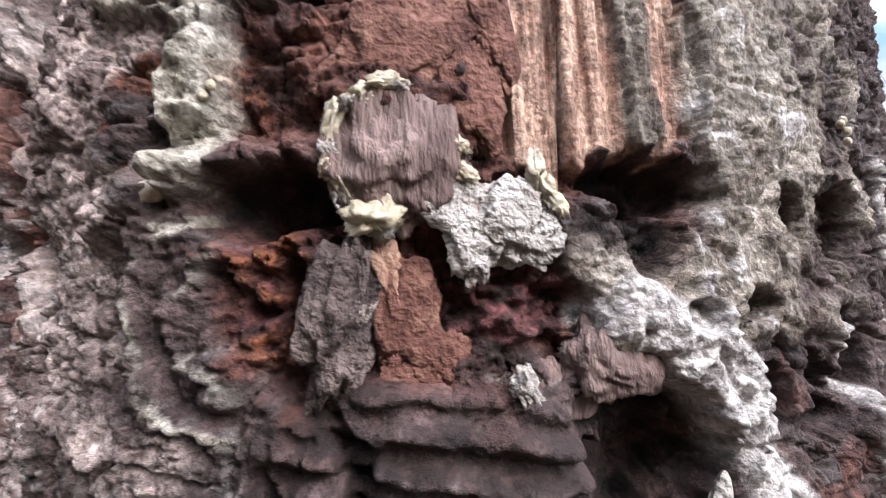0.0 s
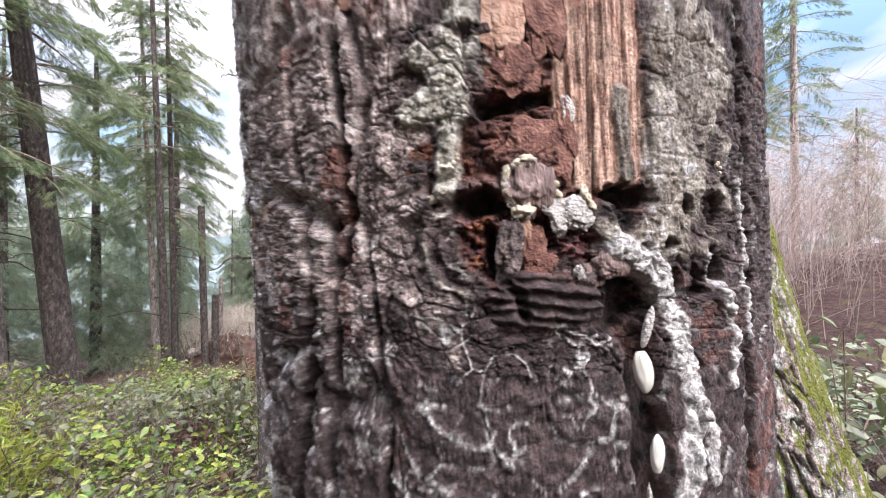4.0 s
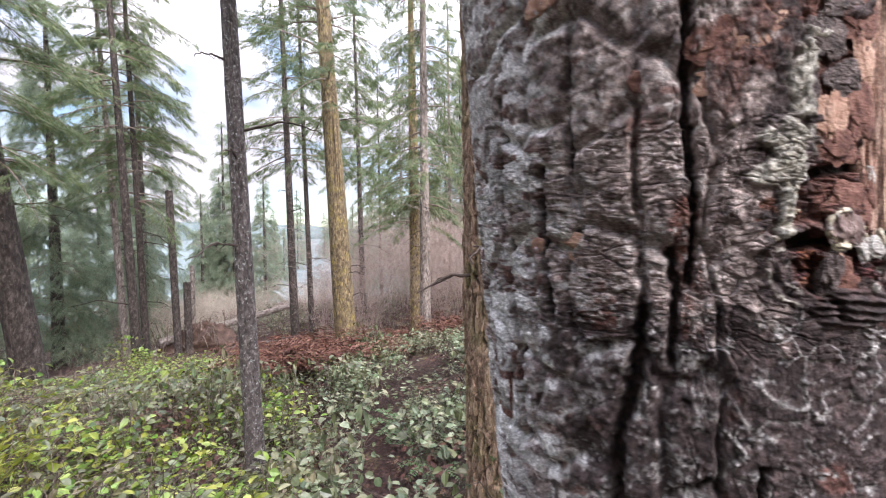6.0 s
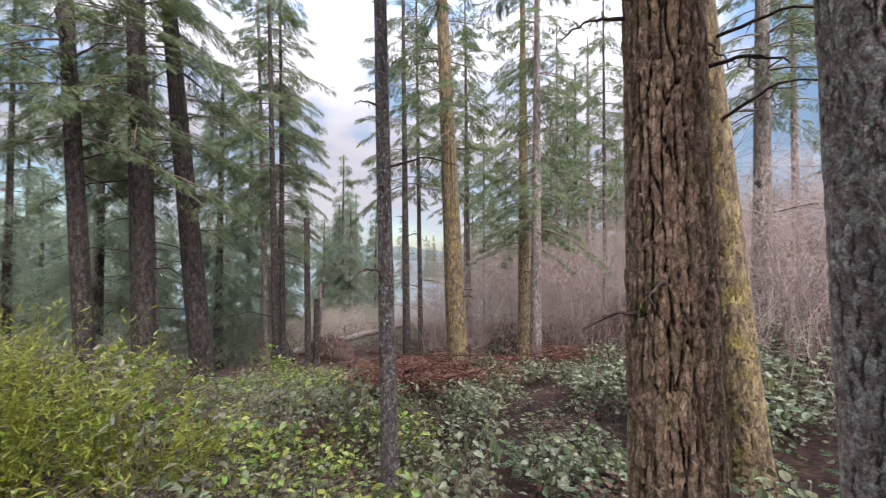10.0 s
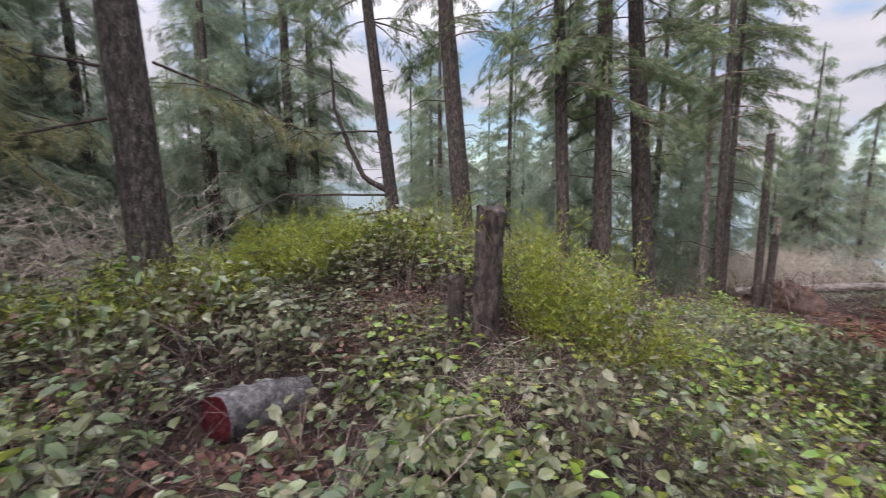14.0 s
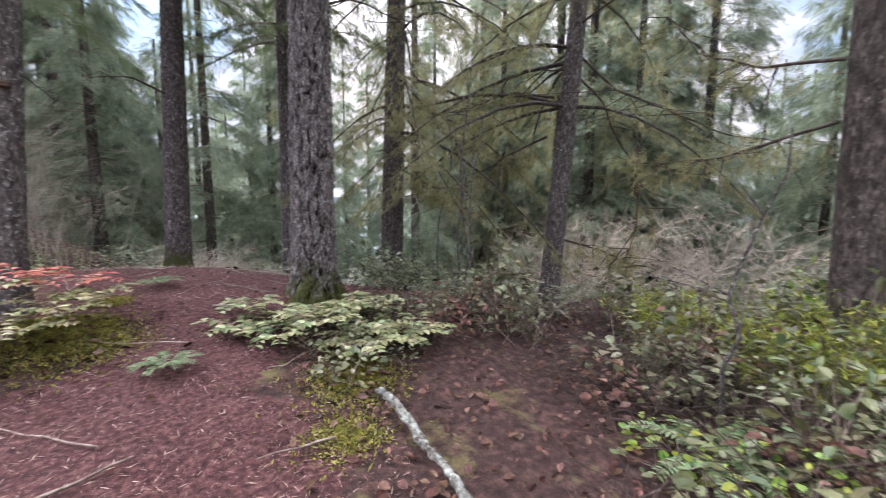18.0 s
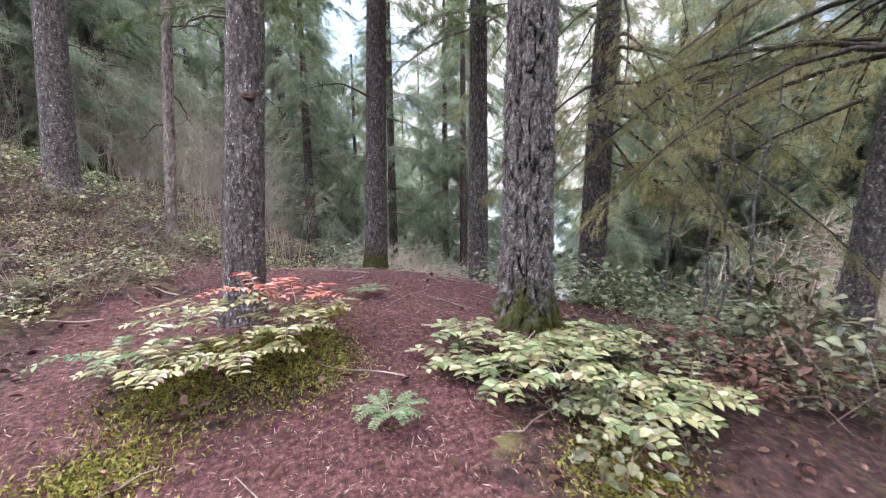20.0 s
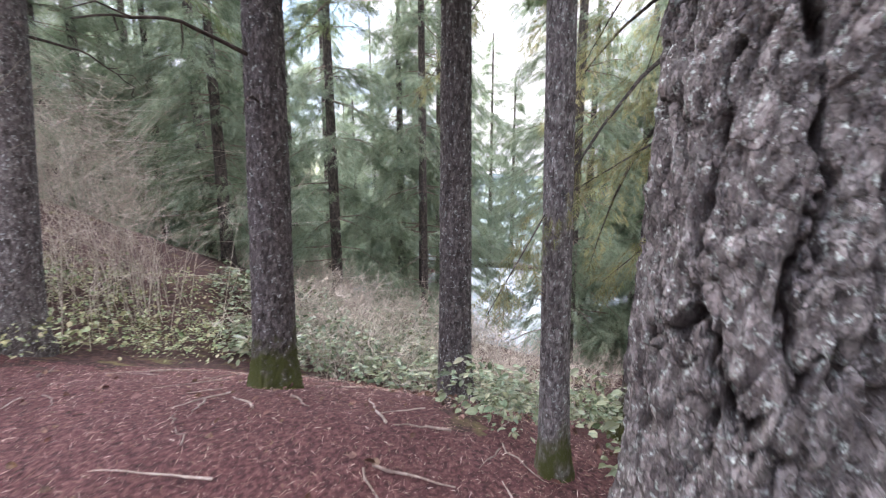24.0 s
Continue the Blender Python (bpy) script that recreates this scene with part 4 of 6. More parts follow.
    core = np.maximum(spot(s, h, -19.3, -0.4, 3.6, 1.5, 0.4, 0.5, 2, 5), spot(s, h, -20.2, -4.2, 2.2, 3.4, 0.4, 0.5, 2, 6))
    orange, plum, D = np.maximum(orange, core * smooth01((tiny + 0.6 * rag + 0.05) / 0.3)), np.maximum(plum, core), D + 1.4 * core + 0.9 * core * tiny
    seam = strip(s, h, [(-17.2, -1.5), (-17.4, -7), (-16.4, -10), (-13.2, -12), (-12.6, -16)], 0.9, 0.5, 0.45, 2, 33)
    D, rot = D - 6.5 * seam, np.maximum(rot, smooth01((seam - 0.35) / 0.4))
    orange = np.maximum(orange, 0.9 * np.maximum(spot(s, h, -28.0, 11.8, 2.2, 1.5, 0.3, 0.4, 2, 25), spot(s, h, -21.5, 10.6, 1.7, 2.2, 0.3, 0.4, 2, 26)))
    crumb = np.maximum(spot(s, h, -4.4, -3.6, 5.4, 2.8, 0.25, 0.45, 3, 7), spot(s, h, -15.5, -1.2, 2.2, 2.6, 0.3, 0.5, 2, 27))
    D = D + crumb * (0.6 + 1.0 * tiny + 0.9 * (c3 - 0.5))
    plum = np.maximum(plum, smooth01((crumb - 0.3) / 0.4))
    # the dark roll under it, with level ridges
    roll = spot(s, h, -8.5, -12.8, 9.5, 4.6, 0.3, 0.2, 4, 8)
    D = D * (1 - 0.6 * roll) + roll * (2.4 + 1.0 * np.sin((h + 0.06 * s) * 3.1 + 1.6 * rag))
    red, frost = red * (1 - 0.85 * roll), frost * (1 - 0.3 * roll)
    rot = np.maximum(rot, 0.55 * roll * smooth01((rag + 0.7) / 0.5))
    # bare wood, torn off in steps
    lip = 5.6 + 1.2 * vnoise(s / 1.1, 0 * s, 11) + 0.9 * (s > 2.5) - 4.2 * (s < 1.0) * (s > -1.6)
    rt, lf = np.interp(h, [0, 12, 31, 55, 75, 90], [9.6, 10.6, 11.0, 9.5, 6, 3]), np.interp(h, [0, 8, 20, 40, 75, 90], [-3.5, -5.8, -6.2, -5.5, -3, 0])
    bare = smooth01((s - lf + 0.6 * rag) / 0.7) * smooth01((rt - s + 0.6 * rag) / 0.7) * smooth01((h - lip) / 0.5) * smooth01((88 - h) / 6)
    plum, rot = plum * (1 - bare), rot * (1 - bare)
    gash = (1 - smooth01(np.abs(s - 0.9 - 0.02 * h) / 0.22)) * bare
    rot = np.maximum(rot, gash)
    grain = -1.6 * gash + 0.45 * vnoise(s / 0.55, h / 16, 12) + 0.3 * vnoise(s / 0.22, h / 9, 13)
    step = -1.1 * (s < -2.6) - 0.9 * (s < 0.9) + 0.5 * np.floor(vnoise(s / 2.2, h / 40, 14) * 2.2)
    D = D * (1 - bare) + bare * (-1.9 + grain + step)
    wood, red, frost = bare, red * (1 - bare), frost * (1 - bare)
    # grey resin coat to the right of the wood
    co = smooth01((s - rt + 1.0 + 1.2 * rag) / 1.4) * smooth01((31 + 5 * rag - s) / 5) * smooth01((h + 4 + 4 * rag) / 3) * smooth01((46 + 10 * rag - h) / 9)
    co = np.maximum(co, spot(s, h, 6.5, -3.4, 8.0, 3.4, 0.35, 0.5, 4, 9) * smooth01((s - 0.6 + 1.2 * rag) / 1.2))
    flow = fnoise(s / 3.2, h / 9, 15, 0, 4)
    D = D * (1 - 0.55 * co) + co * (0.6 + 0.5 * flow + 0.15 * tiny + 0.25 * (c3 - 0.5) + 0.3 * fnoise(s / 0.9, h / 5, 67, 0, 3))
    plum = plum * (1 - co)
    coat, red = np.maximum(coat, co * smooth01((flow + 1.15) / 0.5)), red * (1 - co)
    film = strip(s, h, [(7.0, 8.2), (6.6, 12), (6.2, 22)], 1.3, 0.3, 0.15, 4, 34)
    coat, wood, D = np.maximum(coat, film), wood * (1 - film), D + 0.9 * film
    frost = np.maximum(frost * (1 - co), co * smooth01((flow + tiny * 0.5 - 0.8) / 0.35))
    # hollows in the coat and the trench under it, shade painted inside
    for k, (cs, ch, rs, rh, dp) in enumerate([(6.8, 4.3, 3.4, 1.8, 7), (6.0, 1.2, 1.5, 2.4, 4), (18.5, 3.0, 1.2, 2.2, 3), (27.0, 2.5, 1.8, 2.6, 4), (14.0, -3.6, 1.5, 1.2, 5), (4.2, -13.5, 4.4, 4.8, 8), (21.5, -11, 2.6, 2.6, 6), (15.5, -10.5, 1.1, 2.0, 5), (26, -8, 1.8, 3.5, 4), (9.0, -4.5, 1.2, 1.0, 3), (24, 1.5, 2.5, 3.0, 2.0)]):
        g = spot(s, h, cs, ch, rs, rh, 0.35, 0.4, 2.5, 40 + k)
        D, coat, frost = D - dp * g, coat * (1 - 0.6 * g), frost * (1 - 0.8 * g)
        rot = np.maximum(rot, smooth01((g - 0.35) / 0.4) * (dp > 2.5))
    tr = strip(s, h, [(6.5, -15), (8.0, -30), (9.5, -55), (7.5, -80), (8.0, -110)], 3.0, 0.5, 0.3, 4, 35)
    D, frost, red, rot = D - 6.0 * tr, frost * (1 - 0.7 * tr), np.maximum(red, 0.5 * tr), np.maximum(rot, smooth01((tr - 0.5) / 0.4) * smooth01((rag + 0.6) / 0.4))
    # runs of white resin
    for k, (pts, wd) in enumerate([([(4.0, -4.0), (7.5, -6), (11.5, -9), (14.5, -15), (17.5, -28), (17, -44), (13.5, -66), (13, -110)], 2.3), ([(23, -6), (27, -11), (29.5, -20), (29, -30)], 0.9), ([(33, 8), (36, -6), (35, -22)], 1.0), ([(17, -30), (22, -37), (23, -48)], 1.6)]):
        g = strip(s, h, pts, wd, 0.5, 0.45, 5.0, 50 + k)
        D, frost, rot = D + g * (1.1 + 0.25 * tiny + 0.6 * fnoise(s / 1.4, h / 7, 66, 0, 3)), np.maximum(frost, smooth01(g * 1.5 - 0.2) * smooth01((tiny + 1.3) / 0.5)), rot * (1 - g)
    # cream lumps and the drip to the left
    cr = np.maximum(np.maximum(spot(s, h, -22, 27, 6, 5, 0.3, 0.5, 4, 10), spot(s, h, -27, 19.5, 6, 2.6, 0.3, 0.5, 3, 11)), strip(s, h, [(-22.5, 23), (-23, 16), (-24.5, 8), (-25, 5)], 1.9, 0.4, 0.35, 3, 36))
    cr = np.maximum(cr, 0.9 * strip(s, h, [(-21, 34), (-20, 46), (-17, 56)], 2.4, 0.5, 0.6, 3, 37))
    D, cream, red = D + cr * (1.7 + 0.8 * rag), np.maximum(cream, cr), red * (1 - cr)
    for cs, ch, rs, rh in ((-30.6, 7.6, 2.6, 3.6), (-36, 12, 3, 4), (-34, -16, 4, 5), (-27.5, -14, 3, 3.2)):
        g = spot(s, h, cs, ch, rs, rh, 0.5, 0.12, 4, 12)
        D = D + 1.5 * g
    # net of resin in the cracks of the bark below
    W = 5 * fnoise(s / 9, h / 9, 16, 0, 4)
    e4, _ = plates((S + W) / 15 + 0.3, (H - 0.7 * W) / 12, 15)
    net = (1 - smooth01(e4 / (0.045 + 0.04 * np.clip(rag + 0.5, 0, 1)))) * low * smooth01((9 - s) / 4) * smooth01((s + 48) / 8) * smooth01((rag + 0.35) / 0.5)
    frost, D = np.maximum(frost, net * smooth01((tiny + 0.95) / 0.4)), D + 0.5 * net
    pale = smooth01((-27 - s + 4 * rag) / 4) * smooth01((h + 22 + 8 * rag) / 10) * (0.55 + 0.45 * smooth01((rag + 0.3) / 0.6))
    pale = np.maximum(pale, smooth01((-84 - s + 9 * rag) / 20) * 0.4) * (1 - wound) * (1 - 0.4 * ring)
    flank = smooth01((-92 - s + 14 * rag) / 12)
    frost = np.maximum(frost, flank * smooth01((fnoise(s / 11, h / 4.5, 68, 0, 4) + 0.12) / 0.22))
    pale = np.maximum(pale, 0.8 * flank * smooth01((fnoise(s / 14, h / 9, 71, 0, 3) + 0.1) / 0.3))
    frost = np.maximum(frost, 0.9 * flank * (1 - smooth01(e2 / 0.11)) * smooth01((rag + 0.25) / 0.3))
    red = np.maximum(red, 0.8 * flank * smooth01((vnoise(S / 8, H / 18, 69) - 0.15) / 0.25))
    micro = fnoise(s / 0.6, h / 0.5, 65, 0, 3)
    D = D + (1 - wood) * (0.14 * micro - 0.35 * crackle * (1 - frost))
    # fine cracks take part of the near-black too, as painted shade
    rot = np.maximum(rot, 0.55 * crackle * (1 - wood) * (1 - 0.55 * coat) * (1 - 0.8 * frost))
    # flecks of frost on the flank, brightened in the colour against its dim light
    frost_lit = flank * smooth01((fnoise(s / 9, h / 4.2, 72, 0, 4) - 0.18) / 0.16)
    return D, dict(frost_lit=frost_lit, pale=pale, red=red, orange=orange, wood=wood, coat=coat, frost=frost, cream=cream, plum=plum, rot=rot)


def pine_axis(z):
    """How far the pine's middle has moved across, and its girth grown, at a height."""
    return -0.06 * (z - 1.56), 0.022 * np.clip(z - 1.56, -0.4, 0.25)


def make_pine_trunk():
    th = np.radians(np.concatenate([np.arange(-130, -36, 0.4), np.arange(-36, 29, 0.13), np.arange(29, 76, 0.42), np.arange(80, 226, 6.0)]))
    zz = np.concatenate([np.arange(-0.3, 1.4, 0.03), np.arange(1.42, 1.535, 0.0008), np.arange(1.535, 1.603, 0.00021), np.arange(1.603, 1.735, 0.0008), np.arange(1.76, 2.5, 0.04), np.linspace(2.6, 13, 14)])
    T, Z = np.meshgrid(th, zz)
    D, masks = pine_surface(T * WR * 1000, (Z - 1.564) * 1000)
    D = np.where(D < -6, -6 + 0.5 * (D + 6), D) * 0.75
    D = D * smooth01((Z - 0.5) / 0.5) * smooth01((3.5 - Z) / 1.0)
    R = WR * (1 + 0.5 * np.exp(-np.maximum(Z, 0) / 0.15)) * np.interp(Z, [0, 2.5, 13], [1, 1, 0.3]) + D * 0.001
    ax, grow = pine_axis(Z)
    R = R + grow
    v = np.stack([R * np.sin(T) + ax, -R * np.cos(T), Z - wz], -1).reshape(-1, 3)
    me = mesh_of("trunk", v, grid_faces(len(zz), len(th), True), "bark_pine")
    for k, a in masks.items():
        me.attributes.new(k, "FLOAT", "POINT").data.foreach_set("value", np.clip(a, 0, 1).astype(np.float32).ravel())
    return me


sub("trunk", make_pine_trunk(), pine)
for nm, me in (("branchwork", HIGH[1][0]), ("crown", HIGH[1][1])):
    tagged(sub(nm, me, pine), kind="stuff")


def lump(name, s, h, lift, rs, rh, thick, material, seed=0, turn=0.0, rag=0.35, grain=2.0, label="", ring=26):
    """A rough lump lying on the trunk at arc s and height h, in millimetres."""
    big = 1 + 0.15 * float(smooth01((56 - abs(s)) / 22) * smooth01((75 - abs(h)) / 30))
    s, h, rs, rh, thick = 1 + (s - 1) * big, -4 + (h + 4) * big, rs * big, rh * big, thick * big
    a, b = np.meshgrid(np.linspace(0, 2 * np.pi, 2 * ring, endpoint=False), np.linspace(0.02, np.pi - 0.02, ring))
    x, y, z = np.sin(b) * np.cos(a), np.cos(b), np.sin(b) * np.sin(a)
    k = 1 + rag * (fnoise(x * grain + 3 * seed, y * grain + z * 1.7 * grain, seed, 0, 4)) * 0.6
    p = np.stack([rs * x * k, rh * y * k, thick * z * k], -1).reshape(-1, 3)
    c, d = math.cos(radians(turn)), math.sin(radians(turn))
    u, w, nrm = p[:, 0] * c - p[:, 1] * d, p[:, 0] * d + p[:, 1] * c, p[:, 2]
    t = (s + u) / (WR * 1000)
    r_ = WR + (0.6 * lift - 0.5 + 0.8 * nrm) / 1000
    zz = 1.564 + (h + w) / 1000
    ax, grow = pine_axis(zz)
    v = np.stack([(r_ + grow) * np.sin(t) + ax, -(r_ + grow) * np.cos(t), zz - wz], -1)
    f = grid_faces(ring, 2 * ring, True)
    return sub(name, mesh_of(name, v, f[:, ::-1], material), pine, label)


lump("bark_scroll", -10.4, 5.6, -0.6, 4.3, 4.3, 1.9, "chip_grey", 1, 0, 0.45, 2.6, "loose rounded bark scale, fibrous grey-pink", 44)
lump("bark_knob", -14.6, -4.9, -0.8, 2.0, 5.0, 2.6, "chip_dark", 2, -12, 0.6, 2.6, "dark upright bark knob", 44)
rc = np.random.default_rng(19)
for k_, a_ in enumerate((84, 97, 118, 131, 146, 158, 176, 189, 205, 214, 231, 248, 259)):
    q_ = rc.uniform(0.92, 1.12)
    lump("resin_crumb", -10.4 + 4.3 * q_ * math.cos(radians(a_)), 5.6 + 4.3 * q_ * math.sin(radians(a_)), rc.uniform(0.0, 0.6), rc.uniform(0.4, 0.7), rc.uniform(0.5, 1.2), rc.uniform(0.4, 0.8), "resin_cream" if k_ % 3 else "resin_white", 10 + k_, a_ + rc.uniform(-30, 30), 1.0, 2.6, "", 16)
lump("resin_crumb", -11.8, 1.7, 0.4, 1.7, 1.0, 1.1, "resin_cream", 31, 10, 0.8, 2.4, "", 22)
lump("resin_patch", -4.1, 1.5, 0.2, 3.5, 2.3, 0.8, "resin_white", 32, -14, 0.95, 2.2, "white crusted resin patch", 44)
lump("resin_patch", -6.0, -0.3, 0.3, 1.3, 1.9, 0.7, "resin_white", 33, 8, 0.9, 2.4, "white crusted resin patch", 26)
for k_, (a_, b_) in enumerate([(-1.6, 4.8), (-1.0, 3.6), (-0.4, 2.6), (-6.6, 6.4), (-6.3, 4.6)]):
    lump("resin_crumb", a_, b_, 0.4, 0.55, 1.0 - 0.1 * (k_ % 3), 0.6, "resin_cream", 36 + k_, 15 * k_, 0.8, 2.5, "", 14)
lump("resin_crumb", -2.6, -10.0, 1.2, 0.7, 1.9, 0.8, "resin_white", 44, 28, 0.9, 2.5, "", 20)
lump("resin_crumb", -3.4, -8.4, 1.0, 0.8, 0.9, 0.7, "resin_white", 45, 0, 0.9, 2.5, "", 16)
lump("bark_curl", 2.4, -7.2, -0.4, 3.0, 2.3, 1.7, "chip_grey", 46, -10, 0.5, 2.4, "curled grey-brown bark lump", 34)
lump("bark_scale", -27.6, 3.6, 1.4, 2.4, 0.7, 0.8, "resin_cream", 47, 14, 0.5, 2.2, "", 18)
lump("bark_scale", -30.6, 7.6, 0.2, 2.4, 3.3, 1.2, "chip_red", 48, 0, 0.2, 1.6, "", 24)
for k_, (a_, b_, rs, rh, rot, mt) in enumerate([(-10.2, -5.0, 2.4, 3.2, 8, "chip_red"), (-8.2, -7.4, 1.6, 1.8, -20, "chip_red"), (-11.3, -2.4, 1.0, 3.0, 14, "chip_pink"), (-10.0, -8.4, 2.0, 1.2, -15, "chip_red"), (-5.2, -9.6, 2.6, 1.5, -8, "chip_dark"), (-1.4, -9.4, 2.4, 2.0, 10, "chip_grey"),
        (-10.0, 13.2, 5.6, 2.8, 22, "chip_red"), (-5.5, 9.6, 1.8, 3.6, 4, "chip_red"), (-8.5, 9.9, 2.2, 1.2, 10, "chip_dark"), (-4.0, 16.0, 1.4, 4.2, 8, "chip_red"), (-3.4, 18.6, 0.9, 1.9, 4, "resin_white"),
        (-12.5, 25.5, 4.2, 3.4, 0, "chip_red"), (-14, 32, 3.0, 5.4, -8, "chip_pink"), (-7, 33, 2.8, 6.0, 6, "chip_red"), (-11, 41, 4.0, 3.2, 12, "chip_dark"), (-6, 45, 2.0, 5.0, 4, "chip_pink"), (-15, 52, 4.0, 4.4, 15, "chip_dark"), (-7, 58, 3.8, 5.0, -10, "chip_red"), (-12, 66, 5.0, 4.0, 12, "chip_dark"),
        (-37, 44, 5.5, 3.2, 30, "chip_pink"), (-33, 52, 4.2, 3.0, 24, "chip_pink"), (-42, 56, 5.5, 3.8, 35, "chip_red"), (-31, 60, 4.2, 4.2, -15, "chip_pink"), (-62, 52, 4.0, 3.4, 40, "chip_red"), (-72, 56, 3.4, 5.0, -12, "chip_red"),
        (-86, 4.5, 4.0, 2.0, -8, "chip_pink"), (-85.5, -1.0, 2.5, 1.4, 10, "chip_pink"), (-90, 88, 8.0, 4.0, 25, "chip_pink"), (-140, -40, 3.5, 2.6, 20, "chip_pink"), (-143, -52, 3.0, 9.0, 4, "chip_red"), (-130, -60, 2.6, 8.0, -6, "chip_red"), (-136, -74, 8.0, 2.2, 6, "chip_red"), (-102, 3, 4.0, 2.0, 0, "chip_pink"), (20, 62, 4, 6, 0, "chip_red"), (14, 52, 2.2, 6, 6, "chip_red"), (22, 48, 3.0, 3.4, 0, "chip_dark")]):
    lump("bark_flake", a_, b_, -0.9 if b_ < 20 else -0.3, rs, rh, 0.34, mt, 60 + k_, rot, 0.85, 1.7, "", 26)
for k_, (a_, b_, rs, rh, th_, mt, tn) in enumerate([(8.8, -18.0, 0.8, 3.6, 0.9, "resin_white", -18), (7.5, -25.5, 1.7, 3.6, 1.9, "resin_drop", 4), (9.6, -40.0, 1.3, 3.4, 1.3, "resin_drop", -6), (8.4, -57.0, 0.7, 9.5, 0.8, "resin_white", 2), (8.3, -84.0, 0.8, 12.0, 0.8, "resin_white", -3)]):
    lump("resin_drop", a_, b_, 0.6, rs, rh, th_, mt, 110 + k_, tn, 0.14, 1.3, "smooth hanging drop of pale resin", 26)
for k_, (a_, b_) in enumerate([(26.4, 11.0), (27.0, 10.2), (26.8, 9.3), (25.9, 10.6), (-22.2, 10.4), (-22.8, 9.8)]):
    lump("resin_bead", a_, b_, 1.6, 0.36, 0.36, 0.36, "resin_cream", 120 + k_, 0, 0.1, 1.0, "", 10)


# ---- undergrowth ----
def shrub_arrays(seed, leaves=70, radius=0.32, height=0.55, size=0.085):
    r = np.random.default_rng(seed)
    a, q = r.uniform(0, 2 * np.pi, leaves), np.sqrt(r.uniform(0, 1, leaves))
    h = height * (0.25 + 0.75 * r.uniform(0, 1, leaves) ** 0.7) * (1 - 0.45 * q**2)
    p = np.stack([radius * q * np.cos(a), radius * q * np.sin(a), h], -1)
    out = np.stack([np.cos(a), np.sin(a), np.full(leaves, 0.0)], -1) + r.normal(0, 0.75, (leaves, 3)) * (1, 1, 0.42)
    stems = []
    for k in range(7):
        e = p[k * (leaves // 7)]
        s = np.linspace(0, 1, 3)[:, None]
        c = e * s * np.array([[1, 1, 0]]) * s + np.array([[0, 0, 1]]) * e[2] * s
        stems.append(tube(c, np.linspace(0.006, 0.003, 3), 3))
    return join(stems), strewn(LEAF_V, LEAF_F, p, out, r.uniform(0.45, 1.5, leaves) * size, 1.0, r, 0.36)


def twig_arrays(seed, n=26, radius=0.5, height=0.45, thick=0.004):
    """A tangle of thin bare stems."""
    r = np.random.default_rng(seed)
    parts = []
    for _ in range(n):
        a, b = r.uniform(-radius, radius, 2), r.normal(0, 0.35, 2)
        h = height * r.uniform(0.4, 1.2)
        s = np.linspace(0, 1, 5)[:, None]
        c = np.concatenate([a[None] + b[None] * s + 0.05 * r.normal(size=(5, 2)), h * np.sin(s * r.uniform(1.4, 2.8)) - 0.02], 1)
        parts.append(tube(c, np.linspace(thick, thick * 0.4, 5) * r.uniform(0.7, 1.4), 3))
    return join(parts)


def brush_arrays(seed, n=15, radius=0.9, height=3.0, thick=0.0085):
    """A tall thicket of bare upright shoots with side twigs."""
    r = np.random.default_rng(seed)
    parts = []
    for _ in range(n):
        a, h = r.uniform(-radius, radius, 2), height * r.uniform(0.45, 1.1)
        lean = r.normal(0, 0.55, 2) * h
        s = np.linspace(0, 1, 4)[:, None]
        c = np.concatenate([a[None] + lean[None] * s**1.6 + 0.05 * r.normal(size=(4, 2)), h * np.sin(s * r.uniform(1.2, 2.0)) - 0.1], 1)
        parts.append(tube(c, np.linspace(thick, thick * 0.3, 4), 3))
        for _ in range(12):
            k = r.integers(1, 4)
            d = r.normal(0, 1, 3) * (0.6, 0.6, 0.35) + (0, 0, 0.3)
            e = np.stack([c[k], c[k] + h * 0.3 * d + (0, 0, 0.1)])
            parts.append(tube(e, (thick * 0.6, thick * 0.2), 3))
    return join(parts)


def broom_arrays(seed, n=60, radius=0.45, height=1.5):
    """Upright green shoots, close-set with small blades."""
    r = np.random.default_rng(seed)
    parts, P_, W_ = [], [], []
    for _ in range(n):
        a = r.normal(0, radius * 0.35, 2)
        h = height * r.uniform(0.45, 1.05)
        lean = a * r.uniform(0.6, 2.2) + r.normal(0, 0.22, 2)
        s = np.linspace(0, 1, 5)[:, None]
        c = np.concatenate([a[None] * 0.5 + lean[None] * s**1.3, h * s], 1)
        parts.append(tube(c, np.linspace(0.006, 0.0015, 5), 3))
        m = 52
        q = r.uniform(0.15, 1, m)
        P_.append(np.stack([np.interp(q, s[:, 0], c[:, i]) for i in range(3)], -1) + r.normal(0, 0.045, (m, 3)))
        W_.append(np.stack([r.normal(0, 0.8, m), r.normal(0, 0.8, m), np.full(m, 0.6)], -1))
    P_, W_ = np.concatenate(P_), np.concatenate(W_)
    return join(parts), strewn(BLADE_V, BLADE_F, P_, W_, r.uniform(0.04, 0.11, len(P_)), 0.55, r, 1.0)


